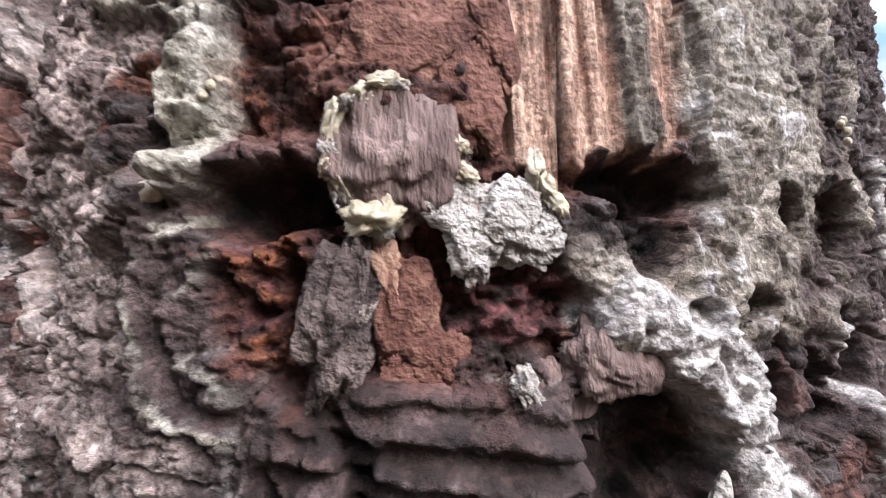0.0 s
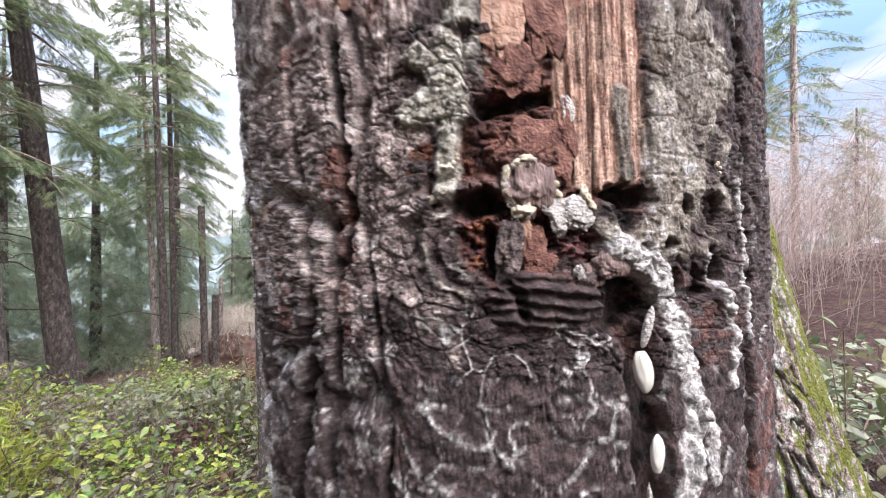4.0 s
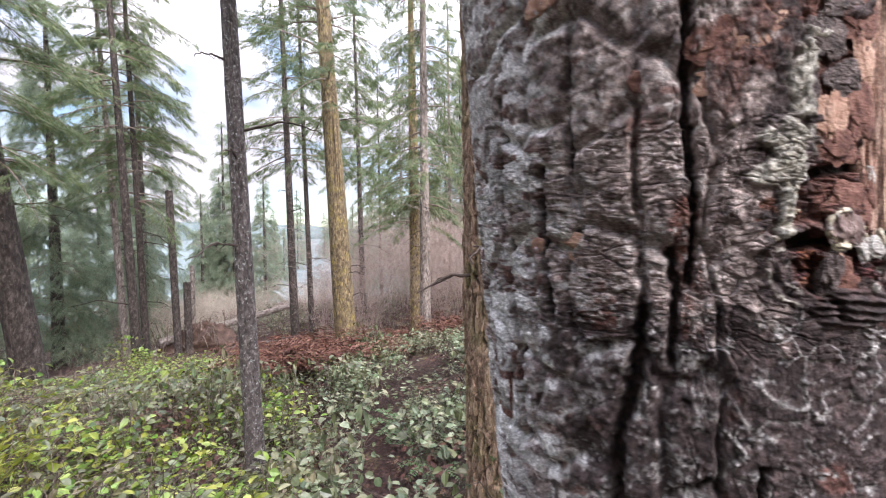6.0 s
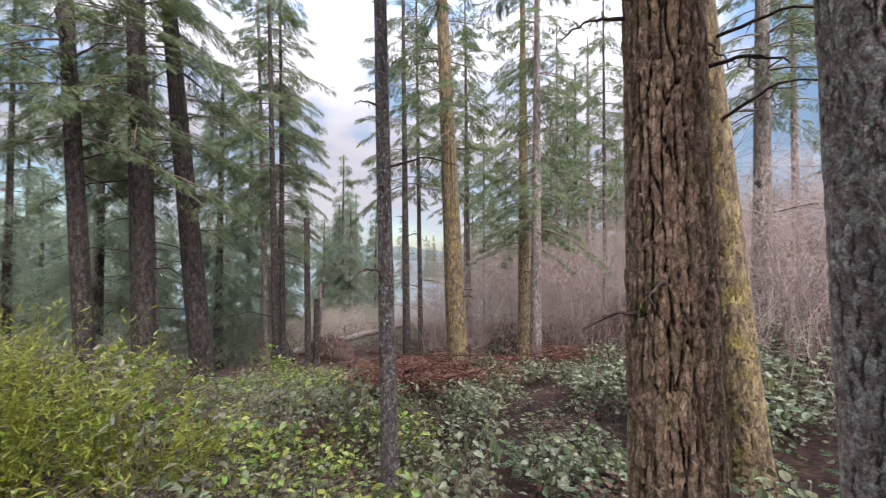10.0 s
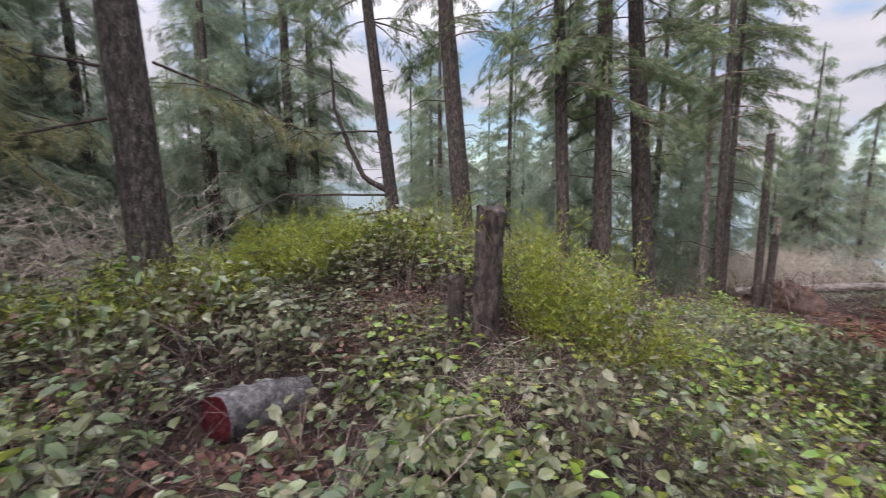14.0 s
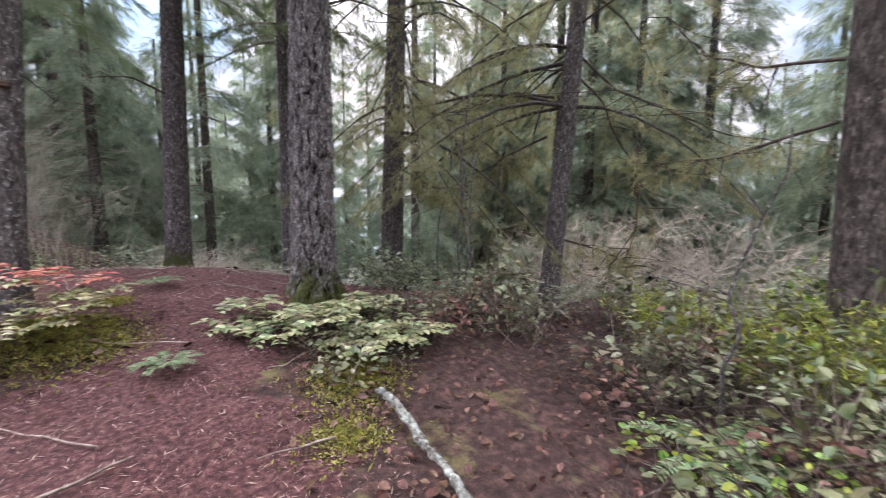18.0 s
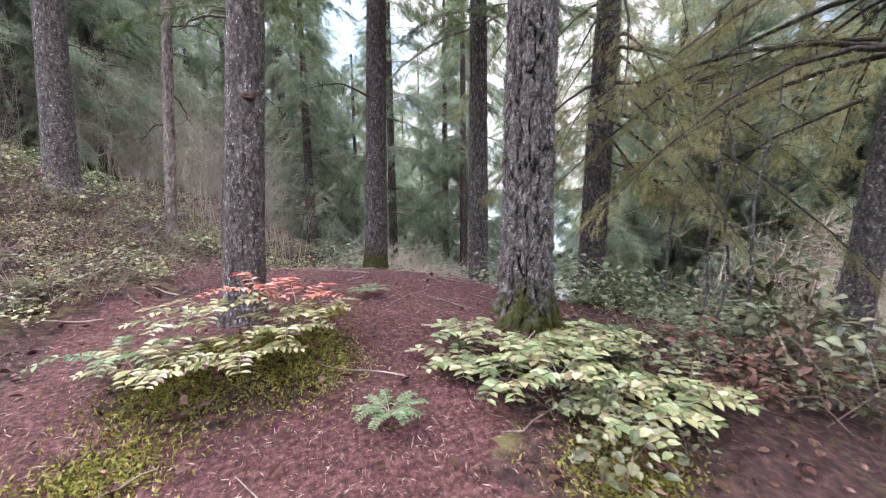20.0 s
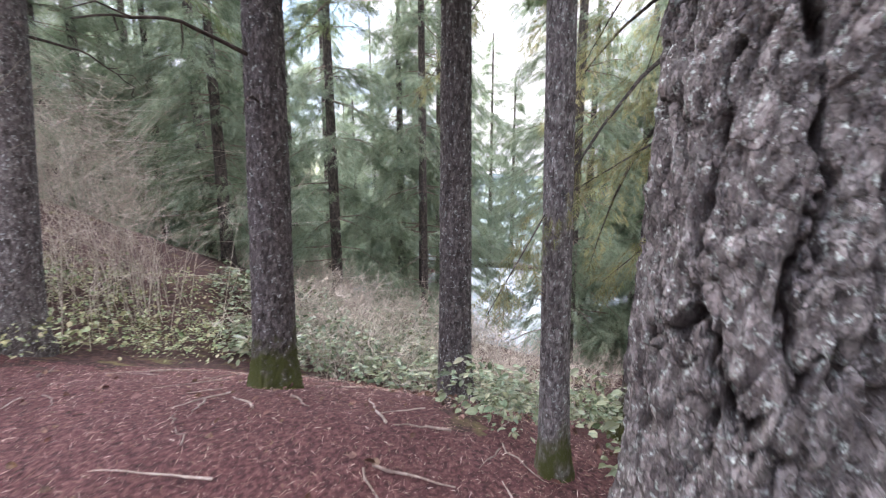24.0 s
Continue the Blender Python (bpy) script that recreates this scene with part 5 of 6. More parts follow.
def frond_arrays(seed, n=9, length=0.5, leaf=0.09, wide=1.0, rise=0.9, pairs=9):
    """Arching fronds with paired leaflets."""
    r = np.random.default_rng(seed)
    parts, P_, W_, Z_ = [], [], [], []
    for k in range(n):
        a = 2 * np.pi * (k + r.uniform(0, 0.6)) / n
        ln, up = length * r.uniform(0.7, 1.15), rise * r.uniform(0.6, 1.15)
        s = np.linspace(0, 1, 7)[:, None]
        c = np.concatenate([ln * s * np.cos(a), ln * s * np.sin(a), ln * (up * s - 0.75 * up * s**2)], 1)
        parts.append(tube(c, np.linspace(0.005, 0.002, 7), 4))
        for q in np.linspace(0.22, 1, pairs):
            p = np.array([np.interp(q, s[:, 0], c[:, i]) for i in range(3)])
            d = np.array([math.cos(a), math.sin(a), 0.1])
            for sg in (-1, 1):
                P_.append(p)
                W_.append(np.cross(d, (0, 0, 1)) * sg + 0.45 * d + r.normal(0, 0.1, 3))
                Z_.append(leaf * (1.1 - 0.6 * abs(q - 0.45)) * r.uniform(0.85, 1.15))
    return join(parts), strewn(LEAF_V, LEAF_F, np.array(P_), np.array(W_), np.array(Z_), wide, r, 0.15)


def scattered(n, box, seed, clear=0.15, patch=None, keep=0.0, gaps=True):
    """Places in a box of the plan, off the trail, the path and the trunks; patch: (scale, seed) of the noise that gathers them."""
    r = np.random.default_rng(seed)
    x, y = r.uniform(box[0], box[1], n), r.uniform(box[2], box[3], n)
    ok = (trail_at(x, y) < -clear) & (np.hypot(x - WX, y - WY) > 0.6) & (np.hypot((x + 2.4) / 1.5, (y + 4.0) / 1.3) > 1)
    if patch:
        ok &= fnoise(x / patch[0], y / patch[0], patch[1], 0, 3) > keep
    for _, tx, ty, _, dia, *_ in TREES:
        ok &= np.hypot(x - tx, y - ty) > dia / 2 + 0.1
    if gaps:
        ok &= (np.hypot((x + 4.35) / 0.5, (y - 1.6) / 0.45) > 1) & (np.hypot((x + 2.4) / 1.2, (y - 12.4) / 1.5) > 1) & (np.hypot((x - 0.4) / 1.1, (y - 14.5) / 1.2) > 1)
    ok &= np.hypot((x + 4.6) / 0.42, (y - 1.55) / 0.4) > 1
    ok &= np.hypot((x + 4.3) / 1.15, (y + 0.75) / 1.15) > 1
    ok &= np.hypot((x + 6.2) / 2.8, (y - 16.7) / 2.0) > 1
    ok &= ~np.bool_(gaps) | (np.hypot((x + 5.07), (y - 4.27)) > 0.3) & (np.hypot((x + 4.5) / 0.35, (y - 1.5) / 0.35) > 1)
    ok &= (np.hypot((x + 4.1) / 1.25, (y - 1.7) / 1.15) > 1) | (r.uniform(0, 1, n) < 0.65)  # thin cover round the red log
    for row in PATH:
        ok &= np.hypot(x - row[1], y - row[2]) > 0.75
    ok &= (np.abs(x + 1.2 - 0.12 * (y - 3)) > 0.3) | (y < 2.5) | (y > 9)
    return x[ok], y[ok]


def spread_mesh(name, base, xs, ys, seed, material, lift=0.0, lo=0.6, hi=1.35, smooth=False, tall=0.0):
    r = np.random.default_rng(seed)
    bv, bf = base
    n = len(xs)
    a, s = r.uniform(0, 2 * np.pi, n), r.uniform(lo, hi, n)
    up = s * (1 + tall * fnoise(xs / 1.1, ys / 1.1, 41, 0, 2))
    c, d = np.cos(a) * s, np.sin(a) * s
    v = np.empty((n, len(bv), 3))
    v[:, :, 0] = c[:, None] * bv[None, :, 0] - d[:, None] * bv[None, :, 1] + xs[:, None]
    v[:, :, 1] = d[:, None] * bv[None, :, 0] + c[:, None] * bv[None, :, 1] + ys[:, None]
    v[:, :, 2] = up[:, None] * bv[None, :, 2] + (ground_z(xs, ys) + lift)[:, None]
    f = bf[None] + (np.arange(n) * len(bv))[:, None, None]
    return mesh_of(name, v.reshape(-1, 3), f.reshape(-1, bf.shape[1]), material, smooth)


def cover(name, base, xs, ys, seed, material, words, category="undergrowth", **k):
    return tagged(new(name, spread_mesh(name, base, xs, ys, seed, material, **k)), words, category, kind="stuff")


SHRUBS = [shrub_arrays(s, leaves=38 + 7 * (s % 3), size=0.066 + 0.008 * (s % 3)) for s in range(6)]
TWIGS = [twig_arrays(s) for s in range(70, 73)]
PROTO = {}


def salal_shrub(x, y, k, leafmat, seed):
    """One near shrub, on meshes shared by its kind."""
    if (k, leafmat) not in PROTO:
        (sv, sf), (lv, lf) = shrub_arrays(80 + k, leaves=40, size=0.092)
        PROTO[k, leafmat] = mesh_of("stalkwork", sv, sf, "twig"), mesh_of("foliage", lv, lf, leafmat, False)
    r = np.random.default_rng(seed + 1000 * k)
    words = {"salal": "glossy green", "salal_bright": "yellow-green", "salal_dull": "dull green", "salal_pale": "blue-green"}[leafmat]
    t = thing("salal_shrub", (x, y, float(ground_z(x, y)) - 0.01), words + " salal shrub with broad oval leaves", "shrub", "salal shrubs")
    sc = r.uniform(0.65, 1.3) * (0.6 if y < 0.3 else 1.0)
    t.scale, t.rotation_euler = (sc, sc, sc * r.uniform(0.7, 1.3)), (0, 0, r.uniform(0, 6.28))
    for nm, me in zip(("stalkwork", "foliage"), PROTO[k, leafmat]):
        tagged(sub(nm, me, t), kind="stuff")


for k, (box, n, leafmat, words, patch, keep) in enumerate([
    ((-9, 2.5, -0.5, 12), 1300, "salal", "dense low thicket of glossy green salal leaves", (0.6, 21), 0.12),
    ((-8, -1.8, 4.6, 15), 950, "salal_bright", "yellow-green sunlit salal thicket", (0.6, 22), 0.12),
    ((-9, -3.0, -2.9, 4.5), 560, "salal_dull", "dull green salal thicket with pale leaf backs", (0.6, 23), 0.1),
    ((-14, 6, 9, 24), 1500, "salal_dull", "distant low green thicket", (2.5, 24), -0.1),
    ((-1.5, 5, 2.5, 13), 1000, "salal_pale", "blue-green salal thicket beside the trail", (0.8, 25), -0.1),
    ((-9, -2.5, -0.5, 7), 260, "salal_bright", "scattered yellow-green young salal leaves", (0.7, 26), 0.35),
    ((-8, -1.2, 4.0, 12), 700, "salal_dull", "grey-green salal thicket among dead stems", (0.7, 27), 0.1),
]):
    xs, ys = scattered(n, box, 60 + k, patch=patch, keep=keep)
    stems, leaves = SHRUBS[k % 6]
    close = np.min([np.hypot(xs - row[1], ys - row[2]) for row in PATH[16:]], axis=0) < 2.7
    for q in np.flatnonzero(close)[:75]:
        salal_shrub(xs[q], ys[q], k, leafmat if ys[q] > 0.5 else "salal_dull", q)
    xs, ys = xs[~close], ys[~close]
    cover("salal_thicket", leaves, xs, ys, k, leafmat, words, tall=0.7)
    cover("salal_stems", stems, xs, ys, k, "twig", "thin brown stems under the salal leaves", tall=0.7)
for k, (x, y, m_) in enumerate([(-4.15, 1.15, "salal"), (-4.3, 2.15, "salal_dull"), (-4.95, 1.2, "salal"), (-4.6, 2.45, "salal"), (-5.4, 1.6, "salal_dull"), (-3.85, 1.7, "salal"), (-3.7, 1.1, "salal_dull"), (-3.75, 2.3, "salal"), (-5.2, 2.75, "salal"), (-4.45, 0.75, "salal_dull")]):
    salal_shrub(x, y, 7 + k % 3, m_, 70 + k)
for k, (box, n, m_, words, patch, keep) in enumerate([
    ((-9, 1.5, -1.5, 9), 520, "twig_dark", "tangle of brown dry bramble stems", (1.0, 31), 0.1),
    ((-9, -2.0, 4, 18), 560, "twig", "tangle of brown dead stems", (1.3, 32), -0.1),
    ((-6.5, -3.0, -3.5, 2.5), 60, "twig", "tangle of pale dry stems and litter", (1.0, 33), 0.1),
    ((-8.5, -2.4, -0.8, 7.0), 620, "twig_dark", "dark tangle of dead stems under the leaves", (0.7, 37), -0.3),
    ((-1.5, 3.5, 2.8, 10.0), 260, "twig_dark", "dark tangle of dead stems under the leaves", (0.7, 38), -0.3),
]):
    xs, ys = scattered(n, box, 90 + k, patch=patch, keep=keep, gaps=False)
    cover("dead_stems", TWIGS[k % 3], xs, ys, 90 + k, m_, words, tall=0.4, **({"lo": 0.4, "hi": 0.9} if k > 2 else {}))
for k, (box, n, patch, keep) in enumerate([((-8.5, 1.5, -1.0, 8.5), 600, (0.6, 34), 0.0), ((-7.5, -5.4, -3.2, 2.0), 90, (0.7, 35), 0.3), ((-8, 2, 8, 14), 160, (1.0, 36), 0.2)]):
    xs, ys = scattered(n, box, 95 + k, patch=patch, keep=keep, gaps=False)
    cover("withered_shrubs", SHRUBS[k + 1][1], xs, ys, 95 + k, "dead_leaf", "withered brown leaves among the salal", tall=0.5, lo=0.5, hi=1.0)
r = np.random.default_rng(29)
xs, ys = -5.79 + r.normal(0, 0.4, 22), 3.62 + r.normal(0, 0.35, 22)
cover("dead_stems", TWIGS[1], xs, ys, 99, "twig_pale", "tangle of dry grey twigs beside the stumps", lo=0.5, hi=0.9)
cover("withered_shrubs", SHRUBS[0][1], xs[:9], ys[:9], 98, "dead_leaf", "withered brown leaves beside the stumps", lo=0.4, hi=0.8)
r = np.random.default_rng(30)
cover("dead_stems", TWIGS[2], -4.68 + r.normal(0, 0.13, 8), 3.93 + r.normal(0, 0.13, 8), 97, "brush_pale", "wiry pale dead twigs standing before the stump", lo=0.45, hi=0.8)
# litter of dead leaves
r = np.random.default_rng(3)
n_ = 12000
x_, y_ = r.uniform(-8.5, 1.0, n_), r.uniform(-9.0, 7.5, n_)
on = trail_at(x_, y_)
ok = (on < 0.1) | (r.uniform(0, 1, n_) < 0.16)
x_, y_ = x_[ok], y_[ok]
pl = np.stack([x_, y_, ground_z(x_, y_) + 0.035], -1)
tagged(new("leaf_litter", mesh_of("leaf_litter", *strewn(LEAF_V, LEAF_F, pl, r.normal(size=(len(x_), 3)) * (1, 1, 0.25), r.uniform(0.03, 0.09, len(x_)), 1.0, r, 0.5), "dead_leaf", False)), "dry brown fallen leaves on the forest floor", "leaf litter", kind="stuff")
n_ = 34000
x_, y_ = r.uniform(-7.0, -0.5, n_), r.uniform(-9.5, 1.5, n_)
ok = trail_at(x_, y_) > -0.5
x_, y_ = x_[ok], y_[ok]
pl = np.stack([x_, y_, ground_z(x_, y_) + 0.022], -1)
tagged(new("needle_litter", mesh_of("needle_litter", *strewn(BLADE_V, BLADE_F, pl, r.normal(size=(len(x_), 3)) * (1, 1, 0.08), r.uniform(0.015, 0.07, len(x_)), 0.22, r, 0.4), "needle_dry", False)), "dry brown needles and bits strewn on the trail", "needle litter", kind="stuff")

# bare thickets
for k, (box, n, m_, words, hgt, keep) in enumerate([
    ((-3.2, 10, 16, 34), 260, "brush_red", "mauve-brown thicket of bare shoots", 3.8, -0.2),
    ((3.0, 12, 6, 22), 220, "brush_red", "mauve-brown thicket of bare shoots", 3.2, -0.3),
    ((-16, -4, 19, 36), 170, "brush_pale", "pale grey-green thicket of bare shoots", 1.5, -0.1),
    ((-24, -11, -6, 14), 150, "brush_pale", "pale grey-brown thicket of bare shoots", 1.9, -0.1),
    ((-3.4, 5, -20, -11), 150, "brush_pale", "tan thicket of bare arching shoots", 2.8, -0.3),
    ((-14, -5.5, -20, -9), 150, "brush_pale", "grey-green thicket of bare shoots", 1.1, -0.2),
]):
    xs, ys = scattered(n, box, 130 + k, patch=(4.0, 50 + k), keep=keep)
    cover("bare_thicket", brush_arrays(140 + k, n=15, thick=0.005 if k in (0, 1, 4) else 0.0085, height=hgt), xs, ys, 130 + k, m_, words, "thicket", lo=0.6, hi=1.2)
cover("rusty_bracken", frond_arrays(160, n=10, length=0.8, leaf=0.1, wide=0.5, rise=1.5, pairs=11)[1], *scattered(60, (-3.8, -0.8, 10.8, 14.2), 161, gaps=False), 162, "fern_rust", "collapsed rust-brown bracken", "bracken", lift=0.2, lo=0.9, hi=1.6)
cover("rusty_bracken", frond_arrays(163, n=10, length=0.8, leaf=0.1, wide=0.5, rise=1.5, pairs=11)[1], *scattered(50, (-0.8, 2.0, 13.0, 16.5), 164, gaps=False), 165, "fern_rust", "collapsed rust-brown bracken", "bracken", lift=0.2, lo=0.9, hi=1.6)
cover("low_green", SHRUBS[2][1], *scattered(300, (-10, -4.6, -14, -8.4), 166), 167, "salal_pale", "olive green low bushes behind the trail", "undergrowth", lo=0.7, hi=1.4, tall=0.5)
cover("low_green", SHRUBS[3][1], *scattered(320, (-4.4, 2.5, -13.5, -9.3), 168), 169, "mahonia", "pale green plants on the bank", "undergrowth", lo=0.5, hi=1.1)
cover("low_green", SHRUBS[4][1], *scattered(420, (-2.4, 3.6, -10.3, -5.0), 170, clear=0.0, patch=(0.8, 44), keep=-0.1), 171, "mahonia_gold", "mossy yellow-green plants on the bank", "undergrowth", lo=0.25, hi=0.6)
cover("low_green", SHRUBS[5][1], *scattered(300, (-2.4, 3.6, -10.3, -4.6), 172, clear=0.0, patch=(0.8, 45), keep=0.0), 173, "salal_dull", "dull green low leaves on the bank", "undergrowth", lo=0.3, hi=0.7)
cover("low_green", SHRUBS[1][1], *scattered(260, (-11.5, -6.0, -6.8, -2.6), 176, clear=-0.6), 177, "salal_pale", "grey-green low bushes on the slope below the trail", "undergrowth", lo=0.5, hi=1.2, tall=0.5)
cover("dead_stems", TWIGS[0], *scattered(120, (-2.4, 3.6, -11.0, -5.5), 174, clear=0.0), 175, "twig", "dry brown stems on the bank", "undergrowth", lo=0.5, hi=1.1)


# ---- broom bushes ----
def broom_bush(x, y, seed, height, words, spread=0.45):
    (sv, sf), (lv, lf) = broom_arrays(seed, height=height, radius=spread, n=46)
    t = thing("broom_bush", (x, y, float(ground_z(x, y)) - 0.03), words, "bush", "broom bushes")
    tagged(sub("stalkwork", mesh_of("stalkwork", sv, sf, "broom"), t), kind="stuff")
    tagged(sub("foliage", mesh_of("foliage", lv, lf, "broom", False), t), kind="stuff")
    return t


r = np.random.default_rng(8)
for k, (x, y, h_, sp) in enumerate([(-5.2, 5.3, 1.75, 0.6), (-4.75, 5.75, 1.5, 0.5), (-5.6, 5.5, 1.55, 0.5), (-4.3, 5.9, 1.1, 0.4)] + [(-8.4 + r.uniform(0, 1.9), 1.0 + 0.34 * q_ + r.uniform(-0.2, 0.2), r.uniform(0.65, 1.15), 0.55) for q_ in range(13)] + [(-7.4, -0.4, 0.8, 0.4), (-7.0, 0.6, 0.9, 0.4), (-6.9, 6.3, 1.0, 0.5)]):
    broom_bush(x, y, 300 + k, h_, "bright yellow-green feathery broom bush", sp)

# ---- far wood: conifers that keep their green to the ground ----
FAR = [crown_meshes("far", "needles_hazed", height=h, base=1.2, spread=s, whorls=26, per=5, blade=0.4, seed=40 + i, dens=1.6, droop=d, far=True) for i, (h, s, d) in enumerate([(16, 2.6, 0.45), (19, 3.0, 0.3), (13, 2.3, 0.5), (22, 3.2, 0.4)])]
FAR_TRUNK = [trunk_mesh("trunk", 0.42, h, (0, 0), "bark_dark", 77, 0.05, 9, 10, 3.0, 5) for h in (16, 19, 13, 22)]


def far_conifer(x, y, kind, sc, turn):
    t = thing("far_conifer", (x, y, float(ground_z(x, y)) - 0.2), "distant conifer green from crown to ground", "tree", "far wood")
    t.scale, t.rotation_euler = (sc, sc, sc), (0, 0, turn)
    sub("trunk", FAR_TRUNK[kind], t)
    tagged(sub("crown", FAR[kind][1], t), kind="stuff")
    tagged(sub("branchwork", FAR[kind][0], t), kind="stuff")


r = np.random.default_rng(5)
spots, tries = [], 0
while len(spots) < 95 and tries < 20000:
    tries += 1
    ang, dist = math.radians(r.uniform(0, 360)), 17 + 60 * r.uniform(0, 1) ** 1.3
    x, y = -3 + dist * math.cos(ang), 1 + dist * math.sin(ang)
    ahead = math.degrees(math.atan2(x + 1.3, y - 2.1))
    south, west = y < -4, x < -10
    if -26 < ahead < -4 and dist < 76 or -4 <= ahead < 12 and dist < 34 or 12 <= ahead < 120 and dist < 26:
        continue
    if -58 < ahead <= -26 and dist < 30 or -80 < ahead <= -58 and dist < 36:
        continue
    if abs(0.768 * (x + 9) - 0.64 * (y + 9)) < 2.4 and -24 < x < -8 and y < -8 or math.hypot(x + 24, y + 27) < 13 or any(math.hypot(x - a, y - b) < 2.6 for a, b in spots):
        continue
    spots.append((x, y))
    far_conifer(x, y, int(r.integers(0, 4)), r.uniform(0.75, 1.2), r.uniform(0, 6.28))
n_ = 0
while n_ < 85:
    ang, dist = math.radians(r.uniform(-208, -72)), r.uniform(17, 44)
    x, y = -3 + dist * math.sin(ang), 0 + dist * math.cos(ang)
    if abs(0.768 * (x + 9) - 0.64 * (y + 9)) < 2.4 and x < -8 or math.hypot(x + 24, y + 27) < 11 or any(math.hypot(x - a, y - b) < 1.7 for a, b in spots) or (math.hypot(x + 3, y + 5) < 12):
        continue
    spots.append((x, y))
    n_ += 1
    far_conifer(x, y, int(r.integers(0, 4)), r.uniform(0.95, 1.45), r.uniform(0, 6.28))
for k in range(130):
    ang, dist = math.radians(r.uniform(-62, 75)), r.uniform(70, 230)
    far_conifer(-1 + dist * math.sin(ang), 2 + dist * math.cos(ang), int(r.integers(0, 4)), r.uniform(0.7, 1.25), r.uniform(0, 6.28))
far_conifer(-13.8, 40.2, 0, 1.05, 0.5)
far_conifer(-11.2, 43.0, 2, 0.95, 1.5)
far_conifer(-16.5, 44.0, 2, 0.8, 2.5)
for k, (x, y, kd, sc) in enumerate([(-18.5, 11.5, 1, 0.8), (-14.5, 15.5, 0, 0.85), (-12.0, 18.5, 2, 1.0), (-16.0, 19.5, 0, 0.9), (-20.0, 17.0, 1, 0.9), (-11.5, 23.0, 2, 1.1), (-15, 26, 0, 1.0), (-23, 13.5, 2, 1.05)]):
    far_conifer(x, y, kd, sc, k)

for k, (x, y, kd, sc) in enumerate([(-12.6, 38.8, 2, 0.9), (-14.6, 41.5, 2, 0.95), (-13.2, 42.5, 0, 0.85), (-15.2, 39.0, 2, 0.8)]):
    far_conifer(x, y, kd, sc, 1.7 * k)
for k in range(15):  # the wood across the pond
    far_conifer(-46 + 1.9 * k + r.uniform(-1, 1), -32 - 1.6 * k + r.uniform(-3, 3), k % 4, r.uniform(1.15, 1.5), 2.1 * k)

# pond and hills
a = np.linspace(0, 2 * np.pi, 40, endpoint=False)
pv = np.stack([-24 + (13 + 2 * np.sin(3 * a)) * np.cos(a), -27 + (12 + 2 * np.cos(2 * a)) * np.sin(a), np.full(40, -6.9)], -1)
me = bpy.data.meshes.new("water")
me.from_pydata(pv.tolist(), [], [list(range(40))])
me.materials.append(M["water"])
tagged(new("water", me), "still pond reflecting the bright sky", "pond", kind="structure")
a = np.linspace(-math.pi, math.pi, 220)
ring_ = np.stack([np.stack([1500 * np.sin(a), 1500 * np.cos(a), np.full(220, -30.0)], -1), np.stack([1500 * np.sin(a), 1500 * np.cos(a), 26 + 26 * fnoise(a * 3, 0 * a, 71, 0, 5)], -1), np.stack([1900 * np.sin(a), 1900 * np.cos(a), np.full(220, -30.0)], -1)]).reshape(-1, 3)
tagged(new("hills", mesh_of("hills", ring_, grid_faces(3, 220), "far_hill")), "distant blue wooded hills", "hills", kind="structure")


# ---- stumps, logs, snags ----
def bole(name, x, y, height, dia, material, seed, words, category, lean=(0, 0), top_material=None, sides=40, furrow=0.1):
    """A broken or cut stem: rough bark and a ragged top."""
    t = thing(name, (x, y, float(ground_z(x, y)) - 0.05), words, category)
    z = np.linspace(0, height, 60)
    a = np.linspace(0, 2 * np.pi, sides, endpoint=False)
    A, Z = np.meshgrid(a, z)
    U, V = A / (2 * np.pi) * 8, Z / (dia * 0.9)
    e, c = plates(U + 0.2 * fnoise(U, V, seed, 8, 2), V, seed, 8)
    R = dia / 2 * (1 + 0.25 * np.exp(-Z / 0.12) - furrow * (1 - smooth01(e / 0.25)) + 0.05 * fnoise(U * 2, V * 6, seed, 16, 3))
    Z = Z + (Z > height * 0.97) * 0.05 * dia * 3 * fnoise(U, 0 * V, seed + 2, 8, 3)
    v = np.stack([R * np.cos(A) + lean[0] * Z, R * np.sin(A) + lean[1] * Z, Z], -1).reshape(-1, 3)
    sub("stem", mesh_of("stem", v, grid_faces(60, sides, True), material), t)
    q = np.linspace(1.0, 0.0, 9)
    A, Q = np.meshgrid(a, q)
    rim = v[-sides:]
    ctr = rim.mean(0) - (0, 0, 0.3 * dia)
    cv = (ctr + (rim[None] - ctr) * Q[:, :1][:, :, None]).reshape(-1, 3)
    cv[:, 2] += 0.03 * fnoise(cv[:, 0] * 22, cv[:, 1] * 22, seed, 0, 3) * (np.repeat(q, sides) < 0.95)
    sub("broken_top", mesh_of("broken_top", cv, grid_faces(9, sides, True), top_material or material), t, "dark hollowed top")
    return t


bole("stump", -5.07, 4.27, 1.72, 0.31, "stump", 401, "tall grey-brown weathered stump with a hollow top", "stump", (0.018, 0.024))
bole("stump", -5.36, 4.08, 0.85, 0.19, "stump", 402, "short dark weathered stump beside a taller one", "stump")
bole("stump", -7.1, -4.35, 0.42, 0.12, "stump", 403, "small dark broken stump beside the trail", "stump", (0.1, 0), sides=20)
bole("snag", -6.98, 15.97, 5.3, 0.21, "bark_dark", 404, "bare dark broken snag", "snag", (-0.02, -0.01), sides=20)
bole("snag", -6.86, 16.4, 2.4, 0.22, "bark_dark", 405, "short bare broken snag", "snag", sides=20)
bole("snag", -7.6, 18.6, 3.0, 0.16, "bark_pale", 406, "short bare broken snag", "snag", sides=20)


